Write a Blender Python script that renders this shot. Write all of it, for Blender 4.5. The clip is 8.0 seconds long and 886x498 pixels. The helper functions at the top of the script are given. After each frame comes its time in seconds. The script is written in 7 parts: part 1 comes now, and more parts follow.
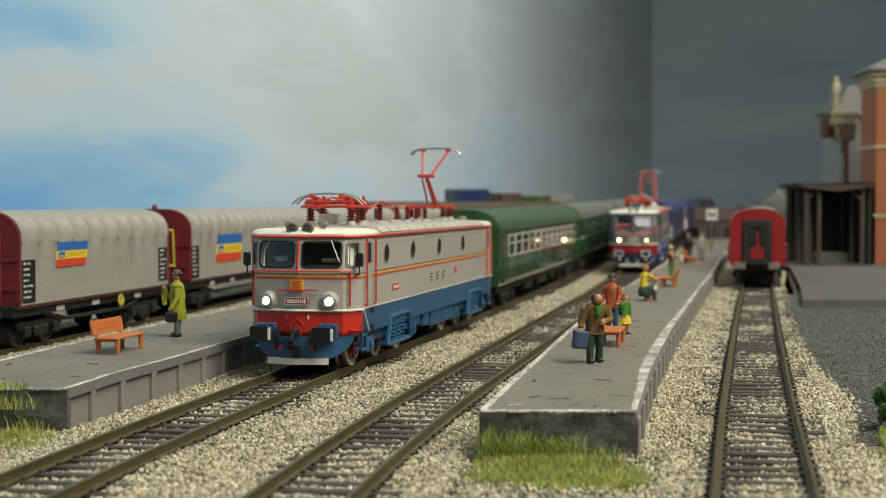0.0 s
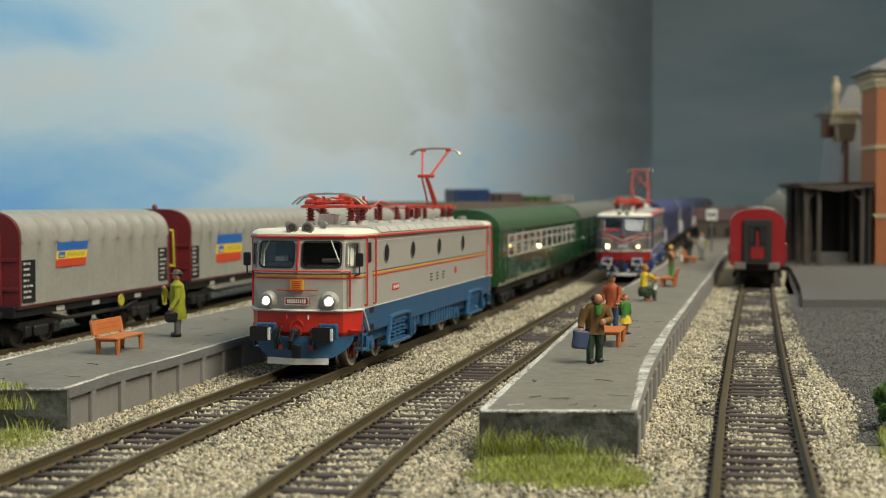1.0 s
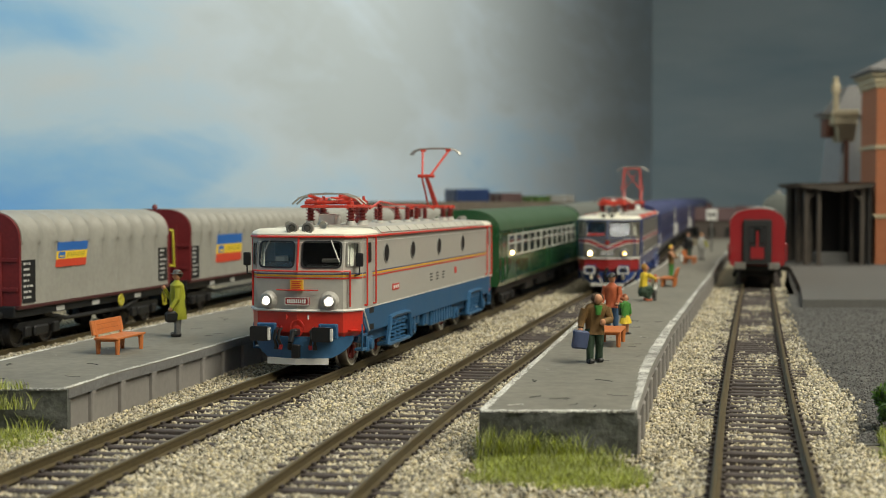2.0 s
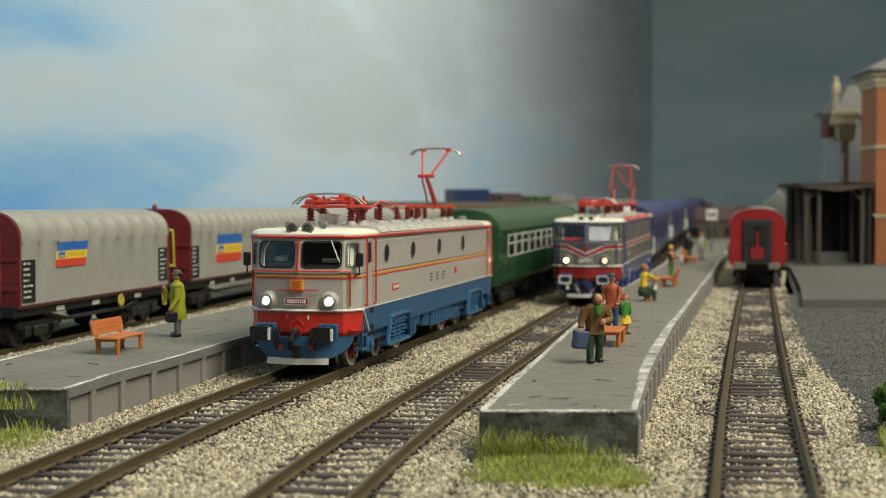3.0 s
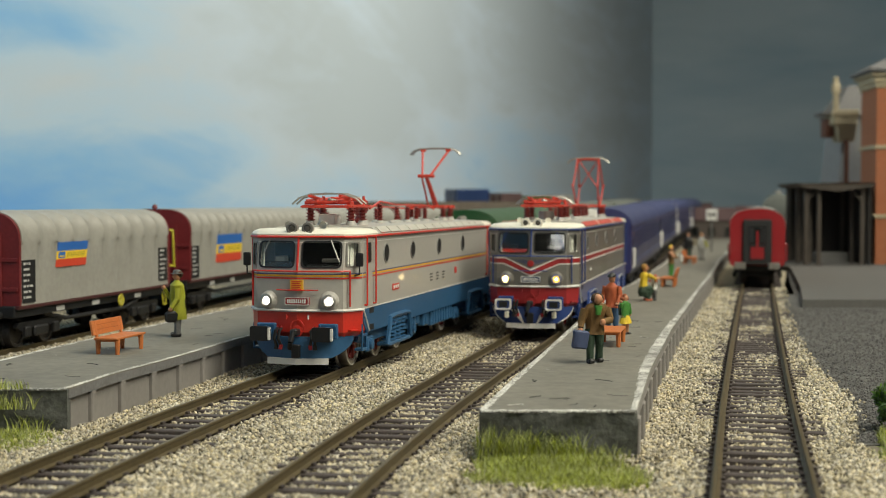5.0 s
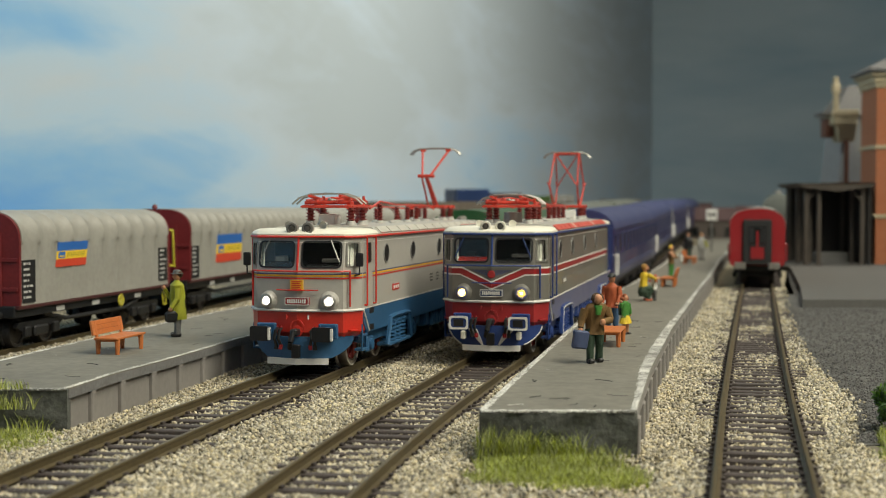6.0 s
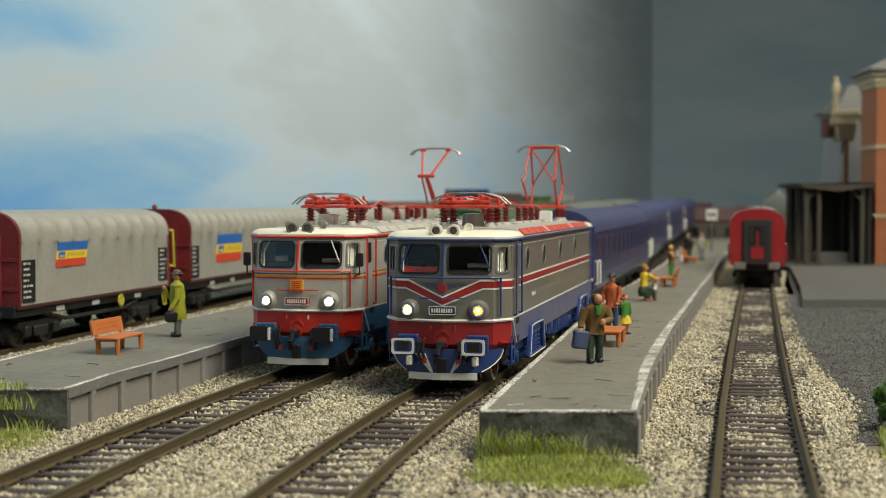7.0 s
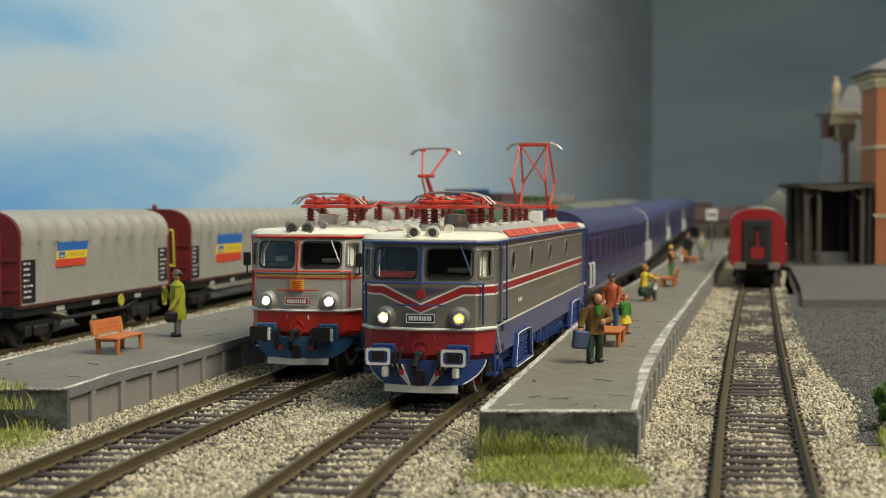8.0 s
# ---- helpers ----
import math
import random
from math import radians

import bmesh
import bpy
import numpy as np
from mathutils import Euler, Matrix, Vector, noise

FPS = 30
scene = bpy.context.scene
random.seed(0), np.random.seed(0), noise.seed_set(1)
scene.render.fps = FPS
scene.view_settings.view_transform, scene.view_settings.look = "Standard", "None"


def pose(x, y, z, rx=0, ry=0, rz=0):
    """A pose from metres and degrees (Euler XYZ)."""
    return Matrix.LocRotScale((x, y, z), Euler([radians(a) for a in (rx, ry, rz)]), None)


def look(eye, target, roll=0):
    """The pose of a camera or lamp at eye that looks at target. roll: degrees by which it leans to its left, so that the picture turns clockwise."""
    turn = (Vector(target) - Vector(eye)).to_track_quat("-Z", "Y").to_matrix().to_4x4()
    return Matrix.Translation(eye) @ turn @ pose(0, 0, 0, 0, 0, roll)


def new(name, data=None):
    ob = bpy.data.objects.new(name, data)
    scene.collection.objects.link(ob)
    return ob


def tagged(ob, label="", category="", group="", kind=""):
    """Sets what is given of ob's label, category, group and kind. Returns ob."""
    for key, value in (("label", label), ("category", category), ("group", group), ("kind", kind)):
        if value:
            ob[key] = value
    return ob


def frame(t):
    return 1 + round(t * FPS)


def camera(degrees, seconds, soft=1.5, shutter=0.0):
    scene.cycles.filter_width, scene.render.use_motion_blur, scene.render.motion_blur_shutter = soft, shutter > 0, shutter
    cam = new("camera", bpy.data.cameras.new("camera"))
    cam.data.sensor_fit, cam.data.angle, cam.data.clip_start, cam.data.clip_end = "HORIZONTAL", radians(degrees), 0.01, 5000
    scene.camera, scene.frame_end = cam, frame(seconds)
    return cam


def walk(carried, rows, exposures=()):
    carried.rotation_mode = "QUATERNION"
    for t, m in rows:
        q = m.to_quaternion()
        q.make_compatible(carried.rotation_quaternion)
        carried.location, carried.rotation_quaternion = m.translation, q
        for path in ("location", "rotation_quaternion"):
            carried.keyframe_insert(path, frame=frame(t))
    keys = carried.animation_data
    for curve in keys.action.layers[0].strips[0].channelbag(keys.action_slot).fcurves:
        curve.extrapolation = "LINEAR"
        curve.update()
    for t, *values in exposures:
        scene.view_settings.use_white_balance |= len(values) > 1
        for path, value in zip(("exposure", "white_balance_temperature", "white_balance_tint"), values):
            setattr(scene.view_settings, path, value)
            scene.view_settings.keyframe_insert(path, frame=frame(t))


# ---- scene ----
# A model railway in scale 1:87. Lengths below are in millimetres unless a pose is made.
MM = 0.001
cam = camera(37.64, 8.0, soft=0.8)
cam.data.dof.use_dof = True
cam.data.dof.focus_distance = 0.35
cam.data.dof.aperture_fstop = 30.0
EYE = pose(0, 0, 49.6 * MM, 90 - 1.992, 0, 0)
walk(cam, [(0.0, EYE), (8.0, EYE)])

# ---- light: ceiling lamp of the hobby room, plus an added backdrop fill ----
world = bpy.data.worlds.new("room_dark")
world.use_nodes = True
world.node_tree.nodes["Background"].inputs[0].default_value = (0.5, 0.55, 0.6, 1)
world.node_tree.nodes["Background"].inputs[1].default_value = 0.005
scene.world = world
scene.view_settings.exposure = 0.0


def area_lamp(name, eye, target, sx, sy, watts, color, spread=180.0):
    data = bpy.data.lights.new(name, "AREA")
    data.shape, data.size, data.size_y = "RECTANGLE", sx, sy
    data.energy, data.color = watts, color
    data.spread = radians(spread)
    ob = new(name, data)
    ob.matrix_world = look(eye, target)
    return ob


area_lamp("ceiling_lamp_light", (0.42, 0.05, 0.8), (-0.1, 0.6, 0.0), 0.5, 0.8, 13.2, (1.0, 0.95, 0.775))
# added fill without a known lamp, lifts the far backdrop
area_lamp("backdrop_fill_light", (0.45, 1.15, 0.85), (-0.18, 1.42, 0.1), 0.3, 0.8, 4.7, (1.0, 0.96, 0.82), 130.0)


# ---- materials ----
def nodes_of(name):
    m = bpy.data.materials.new(name)
    m.use_nodes = True
    nt = m.node_tree
    return m, nt, nt.nodes["Principled BSDF"]


def node(nt, kind, **kw):
    n = nt.nodes.new(kind)
    for k, v in kw.items():
        n.inputs[k].default_value = v
    return n


def mat(name, col, rough=0.5, metal=0.0, var=0.12, size=6.0, fine=0.6, bump=0.0, coat=0.0, per=0.0, alt=None, glow=0.0):
    """Principled surface with two scales of variation; size and fine are in millimetres."""
    m, nt, b = nodes_of(name)
    L = nt.links.new
    tc = node(nt, "ShaderNodeTexCoord")
    n1 = node(nt, "ShaderNodeTexNoise", Scale=1000.0 / size, Detail=4.0, Roughness=0.6)
    n2 = node(nt, "ShaderNodeTexNoise", Scale=1000.0 / fine, Detail=3.0, Roughness=0.6)
    L(tc.outputs["Object"], n1.inputs["Vector"])
    L(tc.outputs["Object"], n2.inputs["Vector"])
    mixf = node(nt, "ShaderNodeMath")
    mixf.operation = "ADD"
    L(n1.outputs["Fac"], mixf.inputs[0])
    L(n2.outputs["Fac"], mixf.inputs[1])
    rng = node(nt, "ShaderNodeMapRange")
    rng.inputs["From Min"].default_value, rng.inputs["From Max"].default_value = 0.7, 1.3
    L(mixf.outputs[0], rng.inputs["Value"])
    mx = nt.nodes.new("ShaderNodeMix")
    mx.data_type = "RGBA"
    lo = tuple(max(0.0, c * (1 - var)) for c in col)
    hi = alt if alt else tuple(min(1.0, c * (1 + var)) for c in col)
    mx.inputs[6].default_value, mx.inputs[7].default_value = (*lo, 1), (*hi, 1)
    L(rng.outputs[0], mx.inputs[0])
    out = mx.outputs[2]
    if per > 0:
        geo = node(nt, "ShaderNodeNewGeometry")
        hsv = node(nt, "ShaderNodeHueSaturation")
        r2 = node(nt, "ShaderNodeMapRange")
        r2.inputs["To Min"].default_value, r2.inputs["To Max"].default_value = 1 - per, 1 + per
        L(geo.outputs["Random Per Island"], r2.inputs["Value"])
        L(r2.outputs[0], hsv.inputs["Value"])
        mul = node(nt, "ShaderNodeMath")
        mul.operation = "MULTIPLY"
        mul.inputs[1].default_value = 13.7
        fr = node(nt, "ShaderNodeMath")
        fr.operation = "FRACT"
        r3 = node(nt, "ShaderNodeMapRange")
        r3.inputs["To Min"].default_value, r3.inputs["To Max"].default_value = 0.5, 1.2
        L(geo.outputs["Random Per Island"], mul.inputs[0])
        L(mul.outputs[0], fr.inputs[0])
        L(fr.outputs[0], r3.inputs["Value"])
        L(r3.outputs[0], hsv.inputs["Saturation"])
        L(out, hsv.inputs["Color"])
        out = hsv.outputs[0]
    L(out, b.inputs["Base Color"])
    b.inputs["Metallic"].default_value = metal
    rr = node(nt, "ShaderNodeMapRange")
    rr.inputs["To Min"].default_value, rr.inputs["To Max"].default_value = max(0.02, rough - 0.08), min(1.0, rough + 0.1)
    L(n1.outputs["Fac"], rr.inputs["Value"])
    L(rr.outputs[0], b.inputs["Roughness"])
    b.inputs["Coat Weight"].default_value = coat
    if bump > 0:
        bp = node(nt, "ShaderNodeBump", Strength=min(1.0, bump), Distance=0.0003)
        L(n2.outputs["Fac"], bp.inputs["Height"])
        L(bp.outputs[0], b.inputs["Normal"])
    if glow > 0:
        b.inputs["Emission Color"].default_value = (*col, 1)
        b.inputs["Emission Strength"].default_value = glow
    return m


def glass(name, col=(0.9, 0.95, 0.95), rough=0.02):
    m, nt, b = nodes_of(name)
    b.inputs["Base Color"].default_value = (*col, 1)
    b.inputs["Roughness"].default_value = rough
    b.inputs["Transmission Weight"].default_value = 1.0
    b.inputs["IOR"].default_value = 1.5
    return m


def sky_print(name, wall):
    """Printed sky on the backdrop boards."""
    m, nt, b = nodes_of(name)
    L = nt.links.new
    geo = node(nt, "ShaderNodeNewGeometry")
    mp = node(nt, "ShaderNodeMapping")
    mp.inputs["Scale"].default_value = (1.0, 0.7, 2.6) if wall == "left" else (0.8, 0.8, 3.2)
    mp.inputs["Rotation"].default_value = (0.0, 0.12, 0.0)
    L(geo.outputs["Position"], mp.inputs["Vector"])
    n1 = node(nt, "ShaderNodeTexNoise", Scale=1.9, Detail=5.0, Roughness=0.5, Distortion=0.6)
    n2 = node(nt, "ShaderNodeTexNoise", Scale=6.0, Detail=6.0, Roughness=0.6, Distortion=0.4)
    for n in (n1, n2):
        L(mp.outputs[0], n.inputs["Vector"])
    sep = node(nt, "ShaderNodeSeparateXYZ")
    L(geo.outputs["Position"], sep.inputs[0])
    ramp = node(nt, "ShaderNodeValToRGB")
    add = node(nt, "ShaderNodeMath")
    add.operation = "MULTIPLY_ADD"
    add.inputs[1].default_value = 0.6 if wall == "left" else 0.45
    L(n2.outputs["Fac"], add.inputs[0])
    L(n1.outputs["Fac"], add.inputs[2])
    e = ramp.color_ramp.elements
    if wall == "left":
        # bluer towards the near end and the land, cloudier up and away
        along = node(nt, "ShaderNodeMapRange")
        along.inputs["From Min"].default_value, along.inputs["From Max"].default_value = 0.65, 1.4
        along.inputs["To Min"].default_value, along.inputs["To Max"].default_value = -0.34, 0.06
        L(sep.outputs["Y"], along.inputs["Value"])
        up = node(nt, "ShaderNodeMapRange")
        up.inputs["From Min"].default_value, up.inputs["From Max"].default_value = 0.04, 0.2
        up.inputs["To Min"].default_value, up.inputs["To Max"].default_value = -0.1, 0.1
        L(sep.outputs["Z"], up.inputs["Value"])
        a2 = node(nt, "ShaderNodeMath")
        L(along.outputs[0], a2.inputs[0])
        L(up.outputs[0], a2.inputs[1])
        a3 = node(nt, "ShaderNodeMath")
        L(a2.outputs[0], a3.inputs[0])
        L(add.outputs[0], a3.inputs[1])
        L(a3.outputs[0], ramp.inputs[0])
        e[0].position, e[0].color = 0.42, (0.145, 0.37, 0.75, 1)
        e[1].position, e[1].color = 0.99, (0.43, 0.50, 0.555, 1)
        for pos, colr in ((0.55, (0.24, 0.46, 0.73, 1)), (0.7, (0.42, 0.57, 0.72, 1)), (0.84, (0.48, 0.57, 0.66, 1))):
            k = e.new(pos)
            k.color = colr
    else:
        L(add.outputs[0], ramp.inputs[0])
        e[0].position, e[0].color = 0.45, (0.19, 0.345, 0.49, 1)
        e[1].position, e[1].color = 0.9, (0.405, 0.51, 0.585, 1)
        k = e.new(0.6)
        k.color = (0.295, 0.415, 0.51, 1)
    L(ramp.outputs[0], b.inputs["Base Color"])
    b.inputs["Roughness"].default_value = 0.75
    return m


def worn_paint(name, under, paint):
    """White paint rubbed off a rough edge in flakes."""
    m, nt, b = nodes_of(name)
    L = nt.links.new
    tc = node(nt, "ShaderNodeTexCoord")
    n1 = node(nt, "ShaderNodeTexNoise", Scale=1500.0, Detail=5.0, Roughness=0.7)
    n2 = node(nt, "ShaderNodeTexNoise", Scale=90.0, Detail=2.0)
    for n in (n1, n2):
        L(tc.outputs["Object"], n.inputs["Vector"])
    add = node(nt, "ShaderNodeMath")
    add.operation = "MULTIPLY_ADD"
    add.inputs[1].default_value = 0.5
    L(n2.outputs["Fac"], add.inputs[0])
    L(n1.outputs["Fac"], add.inputs[2])
    rng = node(nt, "ShaderNodeMapRange")
    rng.inputs["From Min"].default_value, rng.inputs["From Max"].default_value = 0.69, 0.84
    L(add.outputs[0], rng.inputs["Value"])
    mx = nt.nodes.new("ShaderNodeMix")
    mx.data_type = "RGBA"
    mx.inputs[6].default_value, mx.inputs[7].default_value = (*under, 1), (*paint, 1)
    L(rng.outputs[0], mx.inputs[0])
    L(mx.outputs[2], b.inputs["Base Color"])
    b.inputs["Roughness"].default_value = 0.85
    bp = node(nt, "ShaderNodeBump", Strength=0.7, Distance=0.0004)
    L(n1.outputs["Fac"], bp.inputs["Height"])
    L(bp.outputs[0], b.inputs["Normal"])
    return m


SKY_LEFT = sky_print("printed_sky_bright", "left")
SKY_END = sky_print("printed_sky_grey", "end")
BALLAST = mat("ballast_grit", (0.42, 0.37, 0.255), 0.9, var=0.3, size=9, fine=1.2, bump=0.6, per=0.66)
# sand colour darkened to paint the shade in gaps between stones
GROUND = mat("sanded_board_gap_shade", (0.17, 0.15, 0.11), 0.95, var=0.45, size=11, fine=1.3, bump=1.0)
FAR_BED = mat("pale_ballast_bed", (0.34, 0.3, 0.21), 0.95, var=0.45, size=5, fine=1.2, bump=1.0)
ASPHALT = mat("grey_sanded_road", (0.09, 0.088, 0.084), 0.95, var=0.6, size=14, fine=1.6, bump=1.0)
ROAD_GRIT = mat("dark_road_grit", (0.10, 0.097, 0.092), 0.9, var=0.3, size=9, fine=1.0, per=0.6)
RAIL = mat("weathered_rail", (0.105, 0.082, 0.042), 0.46, metal=0.25, var=0.3, size=8, fine=0.8)
SLEEPER = mat("brown_plastic_sleeper", (0.06, 0.048, 0.045), 0.7, var=0.35, size=5, fine=0.7, bump=0.3)
PLAT_TOP = mat("painted_platform_top", (0.176, 0.166, 0.138), 0.7, var=0.22, size=22, fine=3.0, bump=0.12)
PLAT_SIDE = mat("grey_platform_panel", (0.25, 0.236, 0.222), 0.55, var=0.1, size=14, fine=2.0, bump=0.08)
PLAT_EDGE = mat("dark_platform_edge", (0.17, 0.17, 0.17), 0.6, var=0.2, size=8, fine=1.0, bump=0.2)
PLAT_LIP = mat("pale_platform_lip", (0.27, 0.26, 0.245), 0.6, var=0.22, size=5, fine=0.8, bump=0.3)
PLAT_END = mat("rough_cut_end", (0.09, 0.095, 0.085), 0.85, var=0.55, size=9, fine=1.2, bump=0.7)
CHALK = worn_paint("worn_white_line", (0.17, 0.165, 0.15), (0.74, 0.73, 0.68))
ROOM = mat("room_paint", (0.36, 0.345, 0.32), 0.9, var=0.05, size=400, fine=30)
CEIL = mat("ceiling_paint", (0.5, 0.49, 0.465), 0.9, var=0.04, size=400, fine=30)
DAYLIGHT = mat("window_daylight", (1.0, 0.98, 0.93), 0.4, var=0.0, glow=5.5)
FLOOR = mat("room_floor", (0.2, 0.16, 0.12), 0.6, var=0.2, size=300, fine=20)
BOARD = mat("layout_fascia_wood", (0.25, 0.17, 0.1), 0.6, var=0.2, size=60, fine=3)


# ---- mesh helpers ----
def part(name, bm, material, parent=None, label="", smooth=False):
    """Links a bmesh in millimetres as one mesh object."""
    me = bpy.data.meshes.new(name)
    bmesh.ops.scale(bm, vec=(MM, MM, MM), verts=bm.verts)
    bmesh.ops.recalc_face_normals(bm, faces=bm.faces)
    if smooth:
        for f in bm.faces:
            f.smooth = True
    bm.to_mesh(me)
    bm.free()
    if smooth:
        me.set_sharp_from_angle(angle=radians(38))
    me.materials.append(material)
    ob = new(name, me)
    if parent is not None:
        ob.parent = parent
    if label:
        ob["label"] = label
    return ob


def share(name, data, parent, m):
    ob = new(name, data)
    ob.parent = parent
    ob.matrix_basis = m
    return ob


def at(x, y, z=0.0, rz=0.0, rx=0.0, ry=0.0):
    return pose(x * MM, y * MM, z * MM, rx, ry, rz)


def base(name, m, label, category, group="", kind=""):
    ob = new(name)
    ob.empty_display_size = 0.01
    ob.matrix_basis = m
    return tagged(ob, label, category, group, kind)


def add_box(bm, x0, x1, y0, y1, z0, z1, bevel=0.0, m=None, seg=1):
    r = bmesh.ops.create_cube(bm, size=1.0)
    vs = r["verts"]
    bmesh.ops.scale(bm, vec=(x1 - x0, y1 - y0, z1 - z0), verts=vs)
    bmesh.ops.translate(bm, vec=((x0 + x1) / 2, (y0 + y1) / 2, (z0 + z1) / 2), verts=vs)
    if bevel > 0:
        edges = list({e for v in vs for e in v.link_edges})
        r = bmesh.ops.bevel(bm, geom=edges, offset=bevel, segments=seg, affect="EDGES", profile=0.6)
        vs = [v for v in r["verts"]]
    if m is not None:
        bmesh.ops.transform(bm, matrix=m, verts=list({v for v in vs}))
    return vs


def box(x0, x1, y0, y1, z0, z1, bevel=0.0, seg=1):
    bm = bmesh.new()
    add_box(bm, x0, x1, y0, y1, z0, z1, bevel, None, seg)
    return bm


def add_rod(bm, a, b, r, seg=8, r2=None):
    a, b = Vector(a), Vector(b)
    d = b - a
    q = d.to_track_quat("Z", "Y").to_matrix().to_4x4()
    bmesh.ops.create_cone(bm, cap_ends=True, segments=seg, radius1=r, radius2=r if r2 is None else r2, depth=d.length,
                          matrix=Matrix.Translation((a + b) / 2) @ q)
    return bm


def rods(pairs, r, seg=6):
    bm = bmesh.new()
    for a, b in pairs:
        add_rod(bm, a, b, r, seg)
    return bm


def bent(points, r, seg=6):
    """One continuous tube along the points."""
    pts = [Vector(p) for p in points]
    rings = []
    for i, p in enumerate(pts):
        a = (pts[i] - pts[i - 1]).normalized() if i else (pts[1] - pts[0]).normalized()
        b = (pts[i + 1] - pts[i]).normalized() if i < len(pts) - 1 else a
        t = (a + b).normalized()
        ref = Vector((0, 0, 1)) if abs(t.z) < 0.75 else Vector((1, 0.3, 0))
        u = t.cross(ref).normalized()
        if rings and u.dot(rings[-1][1]) < 0:
            u = -u
        v = t.cross(u)
        grow = min(1.5, 1.0 / max(0.4, t.dot(a)))
        rings.append(([p + (u * math.cos(2 * math.pi * k / seg) + v * math.sin(2 * math.pi * k / seg)) * r * grow for k in range(seg)], u))
    secs = [rings[0][0]]
    for ring, _ in rings[1:]:
        last = secs[-1]
        shift = min(range(seg), key=lambda q: sum((ring[(k + q) % seg] - last[k]).length for k in range(seg)))
        secs.append([ring[(k + shift) % seg] for k in range(seg)])
    return loft(secs)


def lathe(profile, seg=16, axis="Z", center=(0, 0, 0), bm=None, caps=True):
    """Turned shape from (radius, height) pairs."""
    own = bm if bm is not None else bmesh.new()
    rings = []
    for r, h in profile:
        ring = []
        for i in range(seg):
            a = 2 * math.pi * i / seg
            p = (r * math.cos(a), r * math.sin(a), h)
            if axis == "Y":
                p = (p[0], h, p[1])
            elif axis == "X":
                p = (h, p[0], p[1])
            ring.append(own.verts.new((p[0] + center[0], p[1] + center[1], p[2] + center[2])))
        rings.append(ring)
    for q0, q1 in zip(rings[:-1], rings[1:]):
        for i in range(seg):
            own.faces.new((q0[i], q0[(i + 1) % seg], q1[(i + 1) % seg], q1[i]))
    if caps:
        own.faces.new(rings[0])
        own.faces.new(rings[-1])
    return own


def loft(sections, closed=True, caps=True, bm=None):
    """Joins rings of equal length into a skin."""
    own = bm if bm is not None else bmesh.new()
    rows = [[own.verts.new(p) for p in s] for s in sections]
    n = len(rows[0])
    for q0, q1 in zip(rows[:-1], rows[1:]):
        for i in range(n if closed else n - 1):
            own.faces.new((q0[i], q0[(i + 1) % n], q1[(i + 1) % n], q1[i]))
    if caps:
        own.faces.new(rows[0])
        own.faces.new(rows[-1])
    return own


def prism(outline, z0, z1, bm=None):
    """Upright prism over an outline of (x, y)."""
    return loft([[(x, y, z0) for x, y in outline], [(x, y, z1) for x, y in outline]], bm=bm)


# ---- the plan: track centre lines, x over y ----
def lerp_table(tab, y):
    if y <= tab[0][0]:
        return tab[0][1]
    for (a, u), (b, v) in zip(tab[:-1], tab[1:]):
        if y <= b:
            return u + (v - u) * (y - a) / (b - a)
    return tab[-1][1]


SLOPE_2 = [(0, 0.12), (220, 0.165), (300, 0.205), (345, 0.228), (450, 0.232), (600, 0.234), (690, 0.2545), (780, 0.238), (900, 0.212), (1000, 0.218), (1300, 0.235), (1900, 0.25), (4000, 0.3)]
GAP_12 = [(0, 53), (222, 51), (330, 50), (421, 49.6), (600, 47.6), (690, 48.2), (780, 49.3), (926, 48.4), (1200, 47)]
YS = np.arange(-400, 3801, 5.0)
X2 = np.concatenate([[0], np.cumsum([5.0 * lerp_table(SLOPE_2, y + 2.5) for y in YS[:-1]])])
X2 = X2 - np.interp(325, YS, X2) - 4.7


def track_x(k, y):
    x2 = float(np.interp(y, YS, X2))
    if k == 2:
        return x2
    if k == 1:
        return x2 - lerp_table(GAP_12, y)
    if k == 3:
        return 3.2 + 0.2305 * y + 9.6e-6 * y * y + 0.007 * max(0.0, 320.0 - y)
    return x2 - lerp_table([(0, 174), (437, 180), (600, 186.3), (800, 199), (1500, 243)], y)


def grade(k, y):
    """The two main tracks climb gently towards the far end."""
    return lerp_table([(620, 0), (720, 0.3), (800, 0.9), (900, 2.0), (1000, 3.3), (1150, 5.0), (1350, 6.9), (2000, 11), (2700, 13)], y) if k in (1, 2) else 0.0


def track_turn(k, y):
    return -math.degrees(math.atan((track_x(k, y + 4) - track_x(k, y - 4)) / 8))


def track_pose(k, y, z=0.0):
    return at(track_x(k, y), y, z + grade(k, y), track_turn(k, y))


def side(k, y, off):
    """A point beside the track, off millimetres to its right."""
    a = math.radians(track_turn(k, y))
    return track_x(k, y) + off * math.cos(a), y + off * math.sin(a)


# ---- room and backdrop ----
def sheet(name, pts, material, thick, kind="structure", label="", category=""):
    """A board over the corners pts, thick millimetres towards its back."""
    bm = bmesh.new()
    a, b2, c = (Vector(p) for p in pts[:3])
    nrm = (b2 - a).cross(c - a).normalized() * thick
    loft([pts, [tuple(Vector(p) - nrm) for p in pts]], bm=bm)
    return tagged(part(name, bm, material), label, category, kind=kind)


